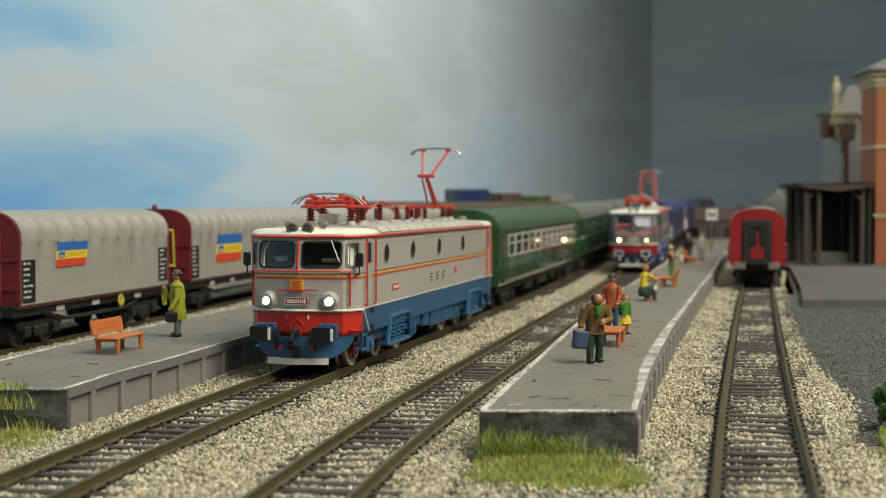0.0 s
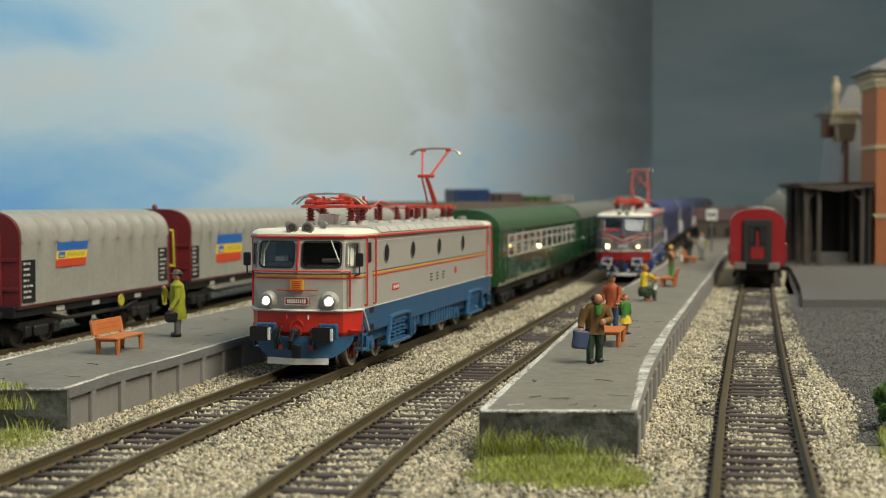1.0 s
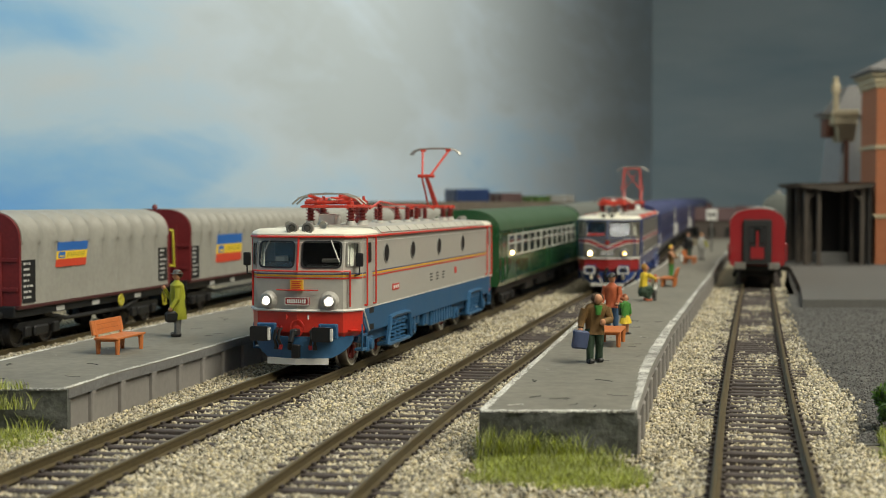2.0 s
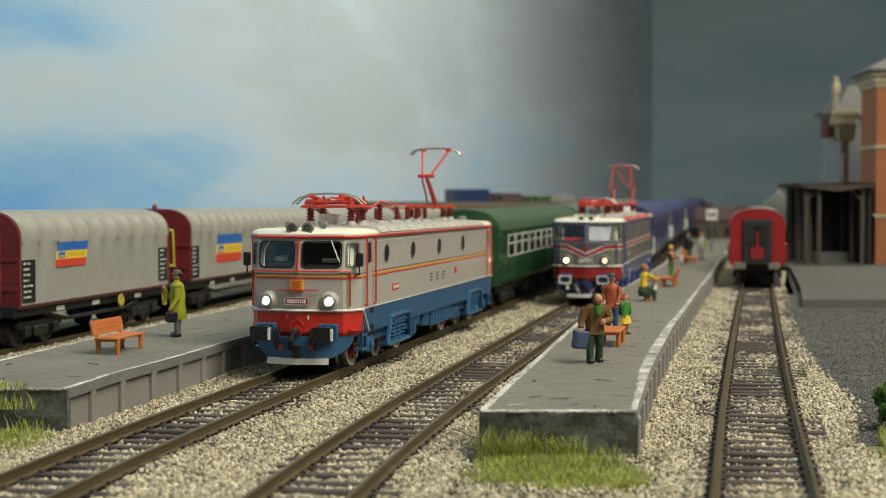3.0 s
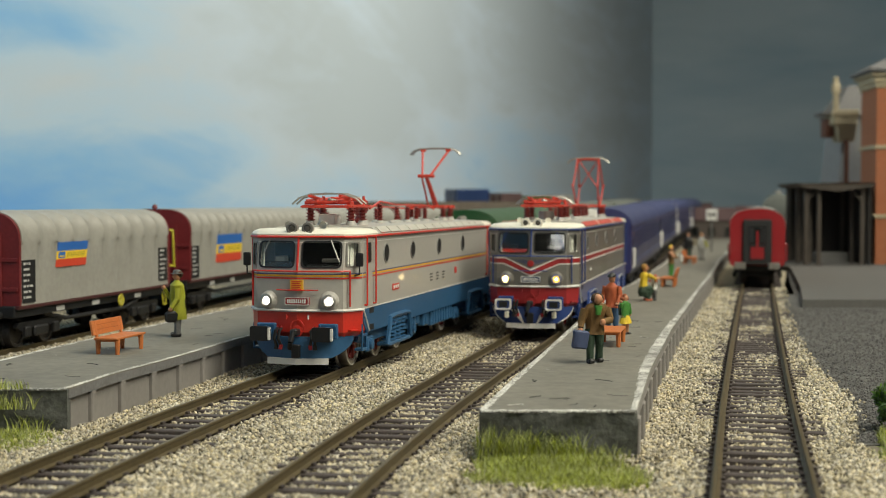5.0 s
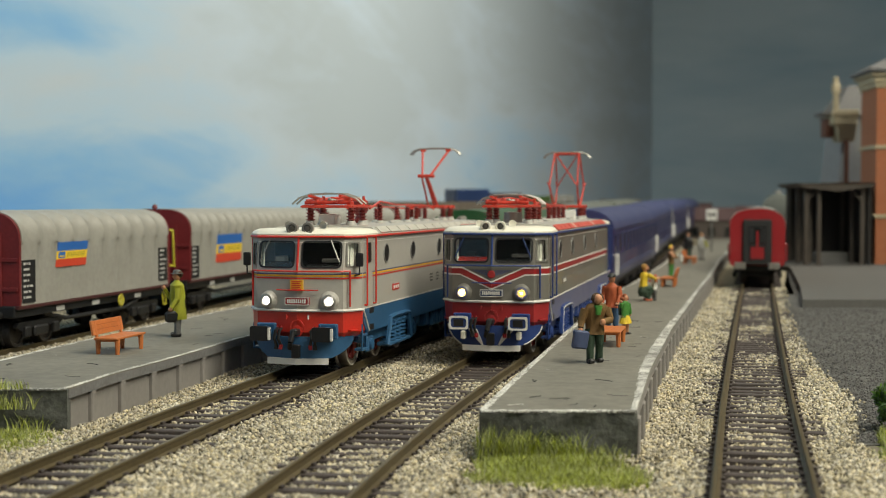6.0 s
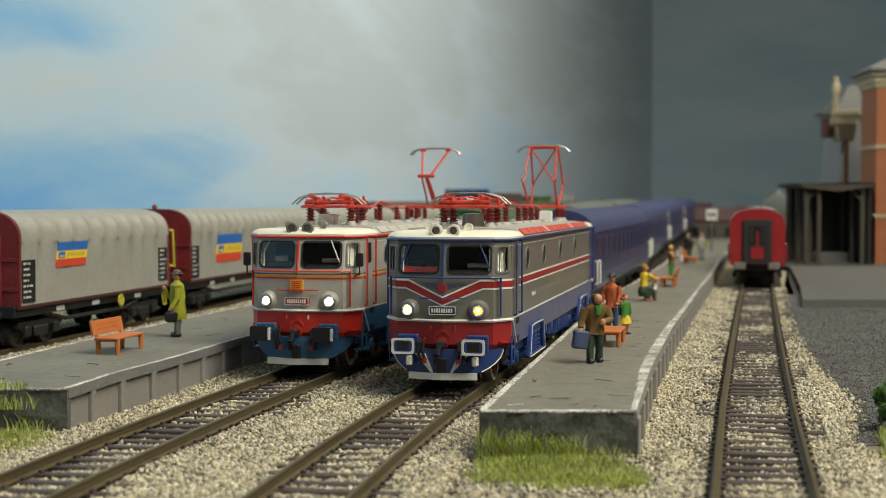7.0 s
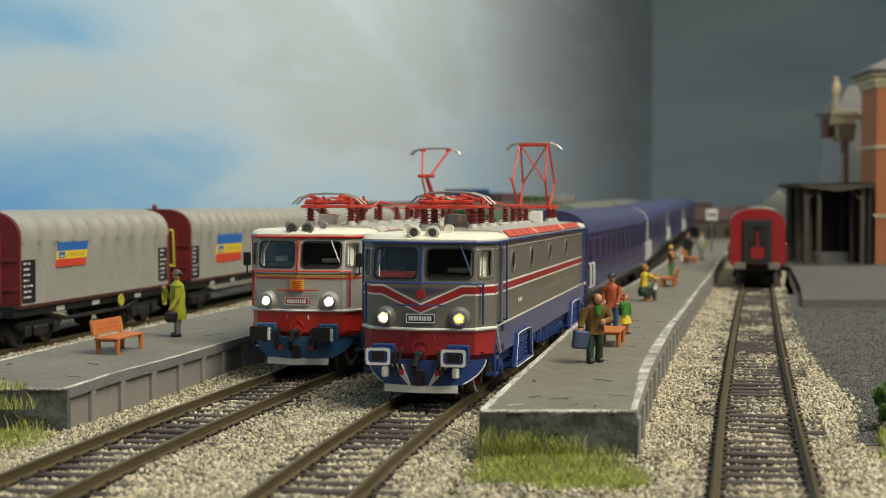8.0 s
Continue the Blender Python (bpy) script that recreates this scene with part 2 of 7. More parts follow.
def room():
    A, C, E = (-760.0, -400.0), (424.0, 2700.0), (1700.0, 2215.0)
    sheet("wall_backdrop_long", [(*A, -1000), (*C, -1000), (*C, 900), (*A, 900)], SKY_LEFT, -12,
          label="long backdrop board printed with blue sky and white clouds", category="backdrop")
    sheet("wall_backdrop_end", [(C[0], C[1] - 2, -1000), (*E, -1000), (*E, 900), (C[0], C[1] - 2, 900)], SKY_END, -12,
          label="end backdrop board printed with dark grey clouds", category="backdrop")
    sheet("wall_behind", [(-1800, -1500, -1000), (2200, -1500, -1000), (2200, -1500, 1300), (-1800, -1500, 1300)], ROOM, 60,
          label="plain painted room wall", category="wall")
    sheet("wall_left", [(-1800, -1500, -1000), (-1800, 3300, -1000), (-1800, 3300, 1300), (-1800, -1500, 1300)], ROOM, -60,
          label="plain painted room wall", category="wall")
    sheet("wall_right", [(2200, -1500, -1000), (2200, 3300, -1000), (2200, 3300, 1300), (2200, -1500, 1300)], ROOM, 60,
          label="plain painted room wall", category="wall")
    sheet("wall_far", [(-1800, 3300, -1000), (2200, 3300, -1000), (2200, 3300, 1300), (-1800, 3300, 1300)], ROOM, -60,
          label="plain painted room wall", category="wall")
    sheet("ceiling", [(-1800, -1500, 1300), (2200, -1500, 1300), (2200, 3300, 1300), (-1800, 3300, 1300)], CEIL, 40,
          label="plain white room ceiling", category="ceiling")
    sheet("floor", [(-1800, -1500, -1000), (2200, -1500, -1000), (2200, 3300, -1000), (-1800, 3300, -1000)], FLOOR, 40,
          label="brown room floor under the layout", category="floor")
    bm = bmesh.new()
    add_box(bm, -900, 1750, 60, 2900, -40, -5.2)
    tagged(part("ground", bm, GROUND), "layout baseboard covered in sandy grit", "ground", kind="structure")
    bm = bmesh.new()
    add_box(bm, -880, 1730, 90, 2880, -1000, -40)
    tagged(part("layout_base", bm, BOARD), "plain wooden base cabinet under the layout", "base", kind="structure")


room()


def room_window():
    """Bright window in the wall behind, seen as a reflection in the cab glass."""
    x0, x1, z0, z1, y = 5, 430, 570, 770, -1440
    top = base("window_1", pose(0, 0, 0), "bright room window with a white frame", "window", kind="structure")
    part("pane", box(x0, x1, y + 4, y + 10, z0, z1), DAYLIGHT, top, "pane full of plain daylight")
    for a, b, c, d in ((x0 - 40, x1 + 40, z0 - 40, z0), (x0 - 40, x1 + 40, z1, z1 + 40), (x0 - 40, x0, z0, z1), (x1, x1 + 40, z0, z1)):
        part("window_frame", box(a, b, y + 2, y + 34, c, d, 3), CEIL, top, "white window frame")
    part("window_sill", box(x0 - 60, x1 + 60, y + 2, y + 110, z0 - 62, z0 - 41, 3), CEIL, top, "white window sill")


room_window()


# ---- tracks ----
def strip(edge_a, edge_b, ys, z0, z1, bm=None, climb=0):
    """A bar whose two sides follow functions x, y of distance."""
    own = bm if bm is not None else bmesh.new()
    secs = []
    for y in ys:
        (ax, ay), (bx, by) = edge_a(y), edge_b(y)
        g = grade(climb, y)
        secs.append([(ax, ay, z0), (bx, by, z0), (bx, by, z1 + g), (ax, ay, z1 + g)])
    return loft(secs, bm=own)


def rail_mesh(k, off, ys):
    secs = []
    shape = [(-0.95, -2.5), (0.95, -2.5), (0.95, -2.25), (0.25, -1.9), (0.25, -0.8), (0.43, -0.55), (0.43, -0.12), (0.33, 0),
             (-0.33, 0), (-0.43, -0.12), (-0.43, -0.55), (-0.25, -0.8), (-0.25, -1.9), (-0.95, -2.25)]
    for y in ys:
        secs.append([(*side(k, y, off + u), z + grade(k, y)) for u, z in shape])
    return loft(secs)


def make_track(k, y0, y1, near0, near1, label):
    top = base("railway_track", pose(0, 0, 0), label, "track", "station tracks", "structure")
    ys = [y0 + (y1 - y0) * (i / 90) ** 1.6 for i in range(91)]
    for off in (-8.7, 8.7):
        part("rail", rail_mesh(k, off, ys), RAIL, top, "brown weathered metal rail")
    bm = bmesh.new()
    add_box(bm, -15, 15, -1.35, 1.35, -4.8, -2.5, 0.25)
    for off in (-8.7, 8.7):
        for s in (-1, 1):
            add_box(bm, off + s * 1.35 - 0.42, off + s * 1.35 + 0.42, -0.7, 0.7, -2.5, -1.85, 0.12)
    first = part("sleeper", bm, SLEEPER, top)
    data = first.data
    far = bmesh.new()
    y, n = y0 + 2, 0
    while y < min(y1, 1500):
        if near0 <= y <= near1:
            m = track_pose(k, y) @ pose(0, 0, random.uniform(-0.0002, 0.0001), 0, 0, random.uniform(-0.8, 0.8))
            if n == 0:
                first.matrix_basis = m
            else:
                share("sleeper", data, top, m)
            n += 1
        else:
            add_box(far, -15, 15, -1.35, 1.35, -4.8, -2.5, 0, at(track_x(k, y), y, 0, track_turn(k, y)).to_3x3().to_4x4())
            dx, dy = track_x(k, y), y
            bmesh.ops.translate(far, vec=(dx, dy, grade(k, y)), verts=far.verts[-8:])
        y += 7.0
    tagged(part("far_sleepers", far, SLEEPER, top), kind="stuff")
    return top


make_track(0, 330, 2300, 420, 640, "far siding track with weathered rails on ballast")
make_track(1, 170, 2400, 170, 420, "station track with brown rails and dark sleepers")
make_track(2, 170, 2600, 170, 760, "station track with brown rails and dark sleepers")
make_track(3, 170, 2400, 170, 720, "straight side track with brown rails and dark sleepers")


def p2_left(y):
    return lerp_table([(268, 7.5), (318, 17.5), (376, 29.5), (464, 47.5), (625, 82.5), (736, 111.5), (1000, 174.5), (1256, 238), (1600, 332)], y)


def p2_right(y):
    return lerp_table([(266, 39.8), (333, 53.4), (440, 77.6), (666, 132.8), (759, 156.3), (1000, 214), (1256, 280), (1600, 375)], y)


def p1_near(y):
    return lerp_table([(299, -86.5), (326, -82.3), (352, -76), (376, -71), (406, -65.4), (600, -20), (800, 28), (1000, 74)], y)


def p1_far(y):
    return lerp_table([(299, -132), (354, -121), (382, -116.5), (406, -112), (436, -106), (487, -95.5), (543, -82), (700, -46), (900, 2), (1000, 28)], y)


def ballast():
    """Loose stones between and beside the rails, all in one mesh of grit."""
    rng = np.random.default_rng(7)
    n = 580000
    # denser close to the camera
    u = rng.random(n)
    y = 185 + 640 * u ** 1.6
    x = rng.uniform(-175, 190, n) * (0.55 + 0.45 * (y - 185) / 300)
    ok = np.ones(n, bool)
    z = np.full(n, -3.1)
    ctr = [np.interp(y, YS, [track_x(k, q) for q in YS]) for k in range(4)]
    for k in range(4):
        d = np.abs(x - ctr[k]) * 0.975
        ok &= np.abs(d - 8.7) > 1.2
        inside = d < 16
        # the sleepers stay bare on top, stones sit between them
        along = (y - (170 if k else 330) - 2) / 7.0
        off = np.abs(along - np.round(along)) * 7.0
        ok &= ~((d < 10.6) & (off < 1.9) & (rng.random(n) > 0.17))
        ok &= ~(inside & (d >= 10.6) & (off < 1.9) & (rng.random(n) > 0.5))
        z = np.where(inside, np.where(d < 10.6, -3.4, -2.9), z)
        z = np.where((d >= 16) & (d < 26), -2.9 - (d - 16) * 0.05, z)
    z = np.where((x > ctr[0] + 11) & (x < ctr[0] + 60) & (y > 330), -1.7, z)
    p2l = np.interp(y, [268, 376, 464, 625, 736, 840], [7.5, 29.5, 47.5, 82.5, 111.5, 136])
    p2r = np.interp(y, [266, 333, 440, 666, 840], [39.8, 53.4, 77.6, 132.8, 176])
    p1n = np.interp(y, [299, 326, 352, 376, 406, 600, 800], [-86.5, -82.3, -76, -71, -65.4, -20, 28])
    p1f = np.interp(y, [299, 406, 543, 800], [-132, -112, -82, -22])
    ok &= ~((y > 268) & (x > p2l) & (x < p2r))
    ok &= ~((y > 299) & (x > p1f) & (x < p1n))
    road = np.interp(y, [185, 285, 340, 400, 480, 640, 800], [86, 90, 108, 117, 132, 168, 210])
    ok &= (x < road + rng.normal(0, 1.4, n))
    # grass ground before the platforms keeps few stones
    grassy = ((y < 268) & (x > ctr[2] + 22) & (x < ctr[3] - 20)) | ((y < 300) & (x < ctr[1] - 26))
    ok &= ~(grassy & (rng.random(n) > 0.35))
    ok &= np.abs(x) < 0.36 * y + 12
    x, y, z = x[ok], y[ok], z[ok]
    n = len(x)
    size = rng.uniform(0.3, 0.66, n) * (1 + 0.15 * np.clip((y - 350) / 300, 0, 1.2))
    z = z + rng.uniform(-0.35, 0.45, n) + 0.5 * np.sin(x * 0.13) * np.sin(y * 0.09)
    stones("ballast", rng, x, y, z, size, BALLAST, "pale beige crushed stone ballast between the tracks", "gravel")


def road_grit():
    """Coarse dark sand glued to the forecourt."""
    rng = np.random.default_rng(11)
    n = 60000
    y = 287 + 420 * rng.random(n) ** 1.6
    x = rng.uniform(86, 250, n)
    edge = np.interp(y, [150, 285, 340, 400, 480, 640, 800], [70, 91, 108, 117, 132, 168, 210])
    ok = (x > edge - 1) & (x < 0.36 * y + 12) & ~((y > 660) & (x > 180))
    x, y = x[ok], y[ok]
    n = len(x)
    stones("road_grit", rng, x, y, np.full(n, -3.45) + rng.uniform(-0.2, 0.1, n), rng.uniform(0.22, 0.5, n), ROAD_GRIT, "coarse dark grey sand on the forecourt", "grit")


def stones(name, rng, x, y, z, size, material, label, category):
    """Many small eight-sided stones in one mesh."""
    n = len(x)
    octa = np.array([[1, 0, 0], [-1, 0, 0], [0, 1, 0], [0, -1, 0], [0, 0, 1], [0, 0, -1]], float)
    v = octa[None] * size[:, None, None] * rng.uniform(0.65, 1.15, (n, 6, 1)) + rng.normal(0, 0.22, (n, 6, 3)) * size[:, None, None]
    a, b = rng.uniform(0, 6.28, n), rng.uniform(-0.9, 0.9, n)
    ca, sa, cb, sb = np.cos(a), np.sin(a), np.cos(b), np.sin(b)
    vx = v[..., 0] * ca[:, None] - v[..., 1] * sa[:, None]
    vy = v[..., 0] * sa[:, None] + v[..., 1] * ca[:, None]
    vz = v[..., 2]
    wx = vx * cb[:, None] + vz * sb[:, None]
    wz = -vx * sb[:, None] + vz * cb[:, None]
    verts = np.stack([wx + x[:, None], vy + y[:, None], wz + z[:, None]], -1).reshape(-1, 3) * MM
    tri = np.array([[4, 0, 2], [4, 2, 1], [4, 1, 3], [4, 3, 0], [5, 2, 0], [5, 1, 2], [5, 3, 1], [5, 0, 3]])
    faces = (tri[None] + (np.arange(n) * 6)[:, None, None]).reshape(-1, 3)
    me = bpy.data.meshes.new(name)
    me.vertices.add(len(verts))
    me.vertices.foreach_set("co", verts.ravel())
    me.loops.add(faces.size)
    me.loops.foreach_set("vertex_index", faces.ravel().astype(np.int32))
    me.polygons.add(len(faces))
    me.polygons.foreach_set("loop_start", np.arange(0, faces.size, 3, dtype=np.int32))
    me.update(calc_edges=True)
    me.materials.append(material)
    tagged(new(name, me), label, category, kind="stuff")


def bed_sheets():
    """Ballast bed under the stones and the grey road beside the side track."""
    ys = [150 + i * 25 for i in range(100)]
    bm = bmesh.new()
    for k in range(4):
        if k == 0:
            strip(lambda y: side(0, y, -32), lambda y: side(0, y, 24), [q for q in ys if q > 320], -5.2, -3.9, bm)
    strip(lambda y: (track_x(1, y) - 30, y), lambda y: (track_x(3, y) + 27, y), ys, -5.4, -3.8, bm)
    tagged(part("ballast_bed", bm, GROUND), "sandy ballast bed under the tracks, darkened as shade between stones", "ballast bed", kind="structure")
    far = [620 + i * 40 for i in range(45)]
    bm = strip(lambda y: (track_x(1, y) - 28, y), lambda y: (min(track_x(2, y) + 18, p2_left(y) - 0.5) if y < 1600 else track_x(2, y) + 24, y), far, -5.3, -3.45, None, 2)
    tagged(part("far_ballast_bed", bm, FAR_BED), "pale ballast bed climbing towards the far end", "ballast bed", kind="structure")
    bm = strip(lambda y: (p2_right(y) + 0.5 if y < 1600 else track_x(3, y) - 24, y), lambda y: (track_x(3, y) + 22, y), [760 + i * 40 for i in range(40)], -5.3, -3.5)
    tagged(part("far_ballast_bed", bm, FAR_BED), "pale ballast bed of the side track", "ballast bed", kind="structure")
    road = lambda y: (lerp_table([(150, 70), (285, 92), (340, 108), (400, 117), (480, 132), (640, 168), (800, 210), (1500, 400)], y), y)
    bm = strip(road, lambda y: (900, y), [285 + i * 15 for i in range(90)], -5.4, -3.5)
    tagged(part("road", bm, ASPHALT), "dark grey sanded station forecourt beside the track", "road", kind="structure")


ballast()
road_grit()
bed_sheets()


# ---- platforms ----
WHITE_CRUMB = mat("white_paint_crumb", (0.68, 0.67, 0.63), 0.9, var=0.12, size=3, fine=0.5)
BLACK_SCUFF = mat("dark_scuff", (0.05, 0.05, 0.048), 0.9, var=0.3, size=2, fine=0.5)


def platform(name, left, right, ys, panel_side, y_panels, step, label, wide, rib_w, rib_out, lip):
    top = base(name, pose(0, 0, 0), label, "platform", "station platforms", "structure")
    fl, fr = (lambda y: (left(y), y)), (lambda y: (right(y), y))
    il, ir = (lambda y: (left(y) + 1.0, y)), (lambda y: (right(y) - 1.0, y))
    part("platform_core", strip(il, ir, ys, -5.3, 5.0), PLAT_SIDE, top, "grey plastic platform body")
    part("platform_top", strip(fl, fr, ys, 5.0, 7.0), PLAT_TOP, top, "dark grey painted platform surface")
    for f, s in ((left, 1), (right, -1)):
        bm = bmesh.new()
        rng = random.Random(3)
        secs = []
        y = ys[0] + 0.3
        while y < ys[-1]:
            x = f(y)
            w0 = 0.15 + 0.12 * noise.noise(Vector((y * 0.5, s, 1.0)))
            w1 = (lerp_table(wide, y) if s < 0 else 1.5) + 0.35 * noise.noise(Vector((y * 0.4, s, 7.0))) + 0.3 * noise.noise(Vector((y * 0.07, s, 4.0)))
            secs.append([(x + s * w0, y, 6.9), (x + s * w1, y, 6.9), (x + s * w1, y, 7.06), (x + s * w0, y, 7.08)])
            y += 0.9 if y < 480 else 8
        part("edge_line", loft(secs, bm=bm), CHALK, top, "worn white painted edge line")
        bm = bmesh.new()
        for i in range(1500):
            y = ys[0] + 1 + 330 * rng.random() ** 1.4
            w1 = lerp_table(wide, y) if s < 0 else 1.5
            u, r = 0.1 + w1 * 1.15 * rng.random() ** 1.3, rng.uniform(0.06, 0.22)
            c = Vector((f(y) + s * u, y, 7.05))
            a = rng.uniform(0, 6.28)
            ring = [c + Vector((r * rng.uniform(0.6, 1.2) * math.cos(a + k * 1.57), r * rng.uniform(0.6, 1.4) * math.sin(a + k * 1.57), 0)) for k in range(4)]
            vs = [bm.verts.new(p) for p in ring] + [bm.verts.new(c + Vector((0, 0, r * rng.uniform(0.4, 0.9))))]
            for k in range(4):
                bm.faces.new((vs[k], vs[(k + 1) % 4], vs[4]))
        tagged(part("paint_crumbs", bm, WHITE_CRUMB, top, "loose white paint crumbs"), kind="stuff")
    # upright ribs and panels of the wall that shows
    f, s = panel_side
    rib = box(-rib_out, rib_out, -rib_w, rib_w, -5.3, 5.0, 0.25)
    first = part("wall_rib", rib, PLAT_SIDE, top)
    y, n = y_panels[0], 0
    while y < y_panels[1]:
        ang = -math.degrees(math.atan((f(y + 3) - f(y - 3)) / 6))
        m = at(f(y) - s * 0.62, y, 0, ang)
        if n == 0:
            first.matrix_basis = m
        else:
            share("wall_rib", first.data, top, m)
        n += 1
        y += step
    part("edge_lip", strip(lambda y: (f(y) - s * 1.2, y), lambda y: (f(y) + s * 0.1, y), [q for q in ys], 4.6, 6.7), lip, top, "grey rounded edge strip")
    # the cut end
    bm = bmesh.new()
    x0, x1, y0 = left(ys[0]), right(ys[0]), ys[0]
    nx, nz = 26, 10
    grid = []
    for j in range(nz + 1):
        row = []
        for i in range(nx + 1):
            u = x0 + (x1 - x0) * i / nx
            w = -5.3 + 12.1 * j / nz
            d = 1.4 * noise.noise(Vector((u * 0.16, w * 0.3, 3.0))) + 0.5 * noise.noise(Vector((u * 0.7, w * 0.8, 9.0)))
            row.append((u, y0 - 1.2 + (d if 0 < j else 0) * 0.8, w))
        grid.append(row)
    rows = [[bm.verts.new(p) for p in r] for r in grid]
    back = [[bm.verts.new((p[0], y0 + 1.5, p[2])) for p in (r[0], r[-1])] for r in grid]
    for j in range(nz):
        for i in range(nx):
            bm.faces.new((rows[j][i], rows[j][i + 1], rows[j + 1][i + 1], rows[j + 1][i]))
        bm.faces.new((back[j][0], rows[j][0], rows[j + 1][0], back[j + 1][0]))
        bm.faces.new((rows[j][-1], back[j][1], back[j + 1][1], rows[j + 1][-1]))
    bm.faces.new([*rows[-1], back[-1][1], back[-1][0]])
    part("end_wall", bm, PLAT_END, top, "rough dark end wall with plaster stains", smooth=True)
    secs = []
    for i in range(40):
        u = x0 + 0.4 + (x1 - x0 - 0.8) * i / 39
        a = random.uniform(0.0, 0.5)
        secs.append([(u, y0 - 1.6 + a, 6.7), (u, y0 + 0.4 + a, 6.7), (u, y0 + 0.4 + a, 7.07), (u, y0 - 1.6 + a, 7.03)])
    part("end_line", loft(secs), CHALK, top, "worn white painted end line")
    rng = random.Random(len(label))
    for i in range(26):
        y = ys[0] + 6 + 200 * rng.random() ** 1.5
        x = left(y) + (right(y) - left(y)) * rng.uniform(0.12, 0.88)
        pts, a = [(x, y, 7.0)], rng.uniform(0, 6.28)
        for q in range(rng.randint(2, 5)):
            a += rng.uniform(-0.9, 0.9)
            step = rng.uniform(0.5, 1.6)
            pts.append((pts[-1][0] + step * math.cos(a), pts[-1][1] + step * math.sin(a), 7.0))
        part("scuff", bent(pts, rng.uniform(0.06, 0.17), 5), BLACK_SCUFF if rng.random() < 0.75 else CHALK, top)
    return top


P1_YS = [299, 310, 326, 340, 352, 364, 376, 390, 406] + [430 + 30 * i for i in range(20)]
P2_YS = [267, 280, 295, 318, 333, 350, 376, 400, 440, 464] + [500 + 30 * i for i in range(38)]
platform("platform", p1_far, p1_near, P1_YS, (p1_near, 1), (313, 700), 17.0, "low grey side platform with panelled wall and white edge lines", [(299, 1.3), (900, 1.3)], 1.3, 0.7, PLAT_EDGE)
platform("platform", p2_left, p2_right, P2_YS, (p2_right, 1), (272, 900), 20.0, "low grey island platform with ribbed wall and white edge lines", [(267, 1.0), (300, 1.6), (340, 3.0), (400, 3.2), (480, 2.2), (600, 1.7)], 2.4, 1.15, PLAT_LIP)


# ---- locomotives ----
GREY_BODY = mat("light_grey_paint", (0.42, 0.405, 0.37), 0.38, var=0.05, size=30, fine=1.5, coat=0.15)
DARK_GREY_BODY = mat("warm_grey_paint", (0.165, 0.158, 0.138), 0.38, var=0.06, size=30, fine=1.5, coat=0.2)
CREAM = mat("cream_roof_paint", (0.78, 0.75, 0.64), 0.45, var=0.05, size=14, fine=1.2)
ROOF_GREY = mat("grey_roof_paint", (0.41, 0.40, 0.365), 0.5, var=0.1, size=18, fine=1.2)
RED = mat("signal_red_paint", (0.6, 0.036, 0.022), 0.35, var=0.1, size=12, fine=1.0, coat=0.2)
DARK_RED = mat("oxide_red_paint", (0.33, 0.022, 0.024), 0.4, var=0.1, size=12, fine=1.0, coat=0.2)
PANTO_RED = mat("red_pantograph_paint", (0.55, 0.05, 0.03), 0.4, var=0.15, size=5, fine=0.7)
BLUE = mat("medium_blue_paint", (0.03, 0.105, 0.22), 0.42, var=0.12, size=14, fine=1.0, coat=0.1)
NAVY = mat("violet_blue_paint", (0.088, 0.098, 0.2), 0.4, var=0.1, size=14, fine=1.0, coat=0.15)
DEEP_BLUE = mat("deep_blue_paint", (0.014, 0.034, 0.105), 0.4, var=0.12, size=10, fine=1.0, coat=0.1)
TRIM_BLUE = mat("royal_blue_trim", (0.022, 0.05, 0.19), 0.4, var=0.1, size=8, fine=0.8, coat=0.15)
# red lightened in colour for the light that falls on the roof panels
PANEL_RED = mat("top_lit_red_panel", (0.55, 0.085, 0.06), 0.45, var=0.1, size=8, fine=0.8)
PALE_ROOF = mat("pale_roof_panel", (0.5, 0.485, 0.43), 0.45, var=0.08, size=10, fine=1.0)
YELLOW = mat("yellow_stripe_paint", (0.75, 0.42, 0.03), 0.5, var=0.05, size=10, fine=1.0)
WHITE = mat("white_paint", (0.72, 0.71, 0.67), 0.45, var=0.05, size=9, fine=0.8)
BLACK = mat("black_plastic", (0.01, 0.01, 0.011), 0.5, var=0.3, size=5, fine=0.6)
DARK = mat("dark_cab_interior", (0.02, 0.02, 0.02), 0.7, var=0.3, size=8, fine=1.0)
WHEEL_DARK = mat("dark_wheel_steel", (0.05, 0.045, 0.042), 0.5, metal=0.5, var=0.3, size=4, fine=0.6)
STEEL = mat("bright_steel", (0.38, 0.37, 0.34), 0.45, metal=0.85, var=0.12, size=6, fine=0.7)
WHEEL_STEEL = mat("wheel_steel", (0.4, 0.37, 0.34), 0.35, metal=0.85, var=0.2, size=4, fine=0.6)
WHEEL_RED = mat("wheel_red_paint", (0.3, 0.03, 0.03), 0.45, var=0.1, size=4, fine=0.6)
INSULATOR = mat("brown_red_insulator", (0.2, 0.025, 0.02), 0.35, var=0.15, size=4, fine=0.6)
SILVER = mat("silver_window_rubber", (0.3, 0.3, 0.29), 0.35, metal=0.4, var=0.1, size=4, fine=0.6)
GLASS = glass("cab_glass")
LAMP_WHITE = mat("lit_lamp_white", (1.0, 0.95, 0.85), 0.3, var=0.0, glow=6.0)
LAMP_YELLOW = mat("lit_lamp_yellow", (1.0, 0.62, 0.13), 0.15, var=0.3, size=1.2, fine=0.5, glow=1.5)
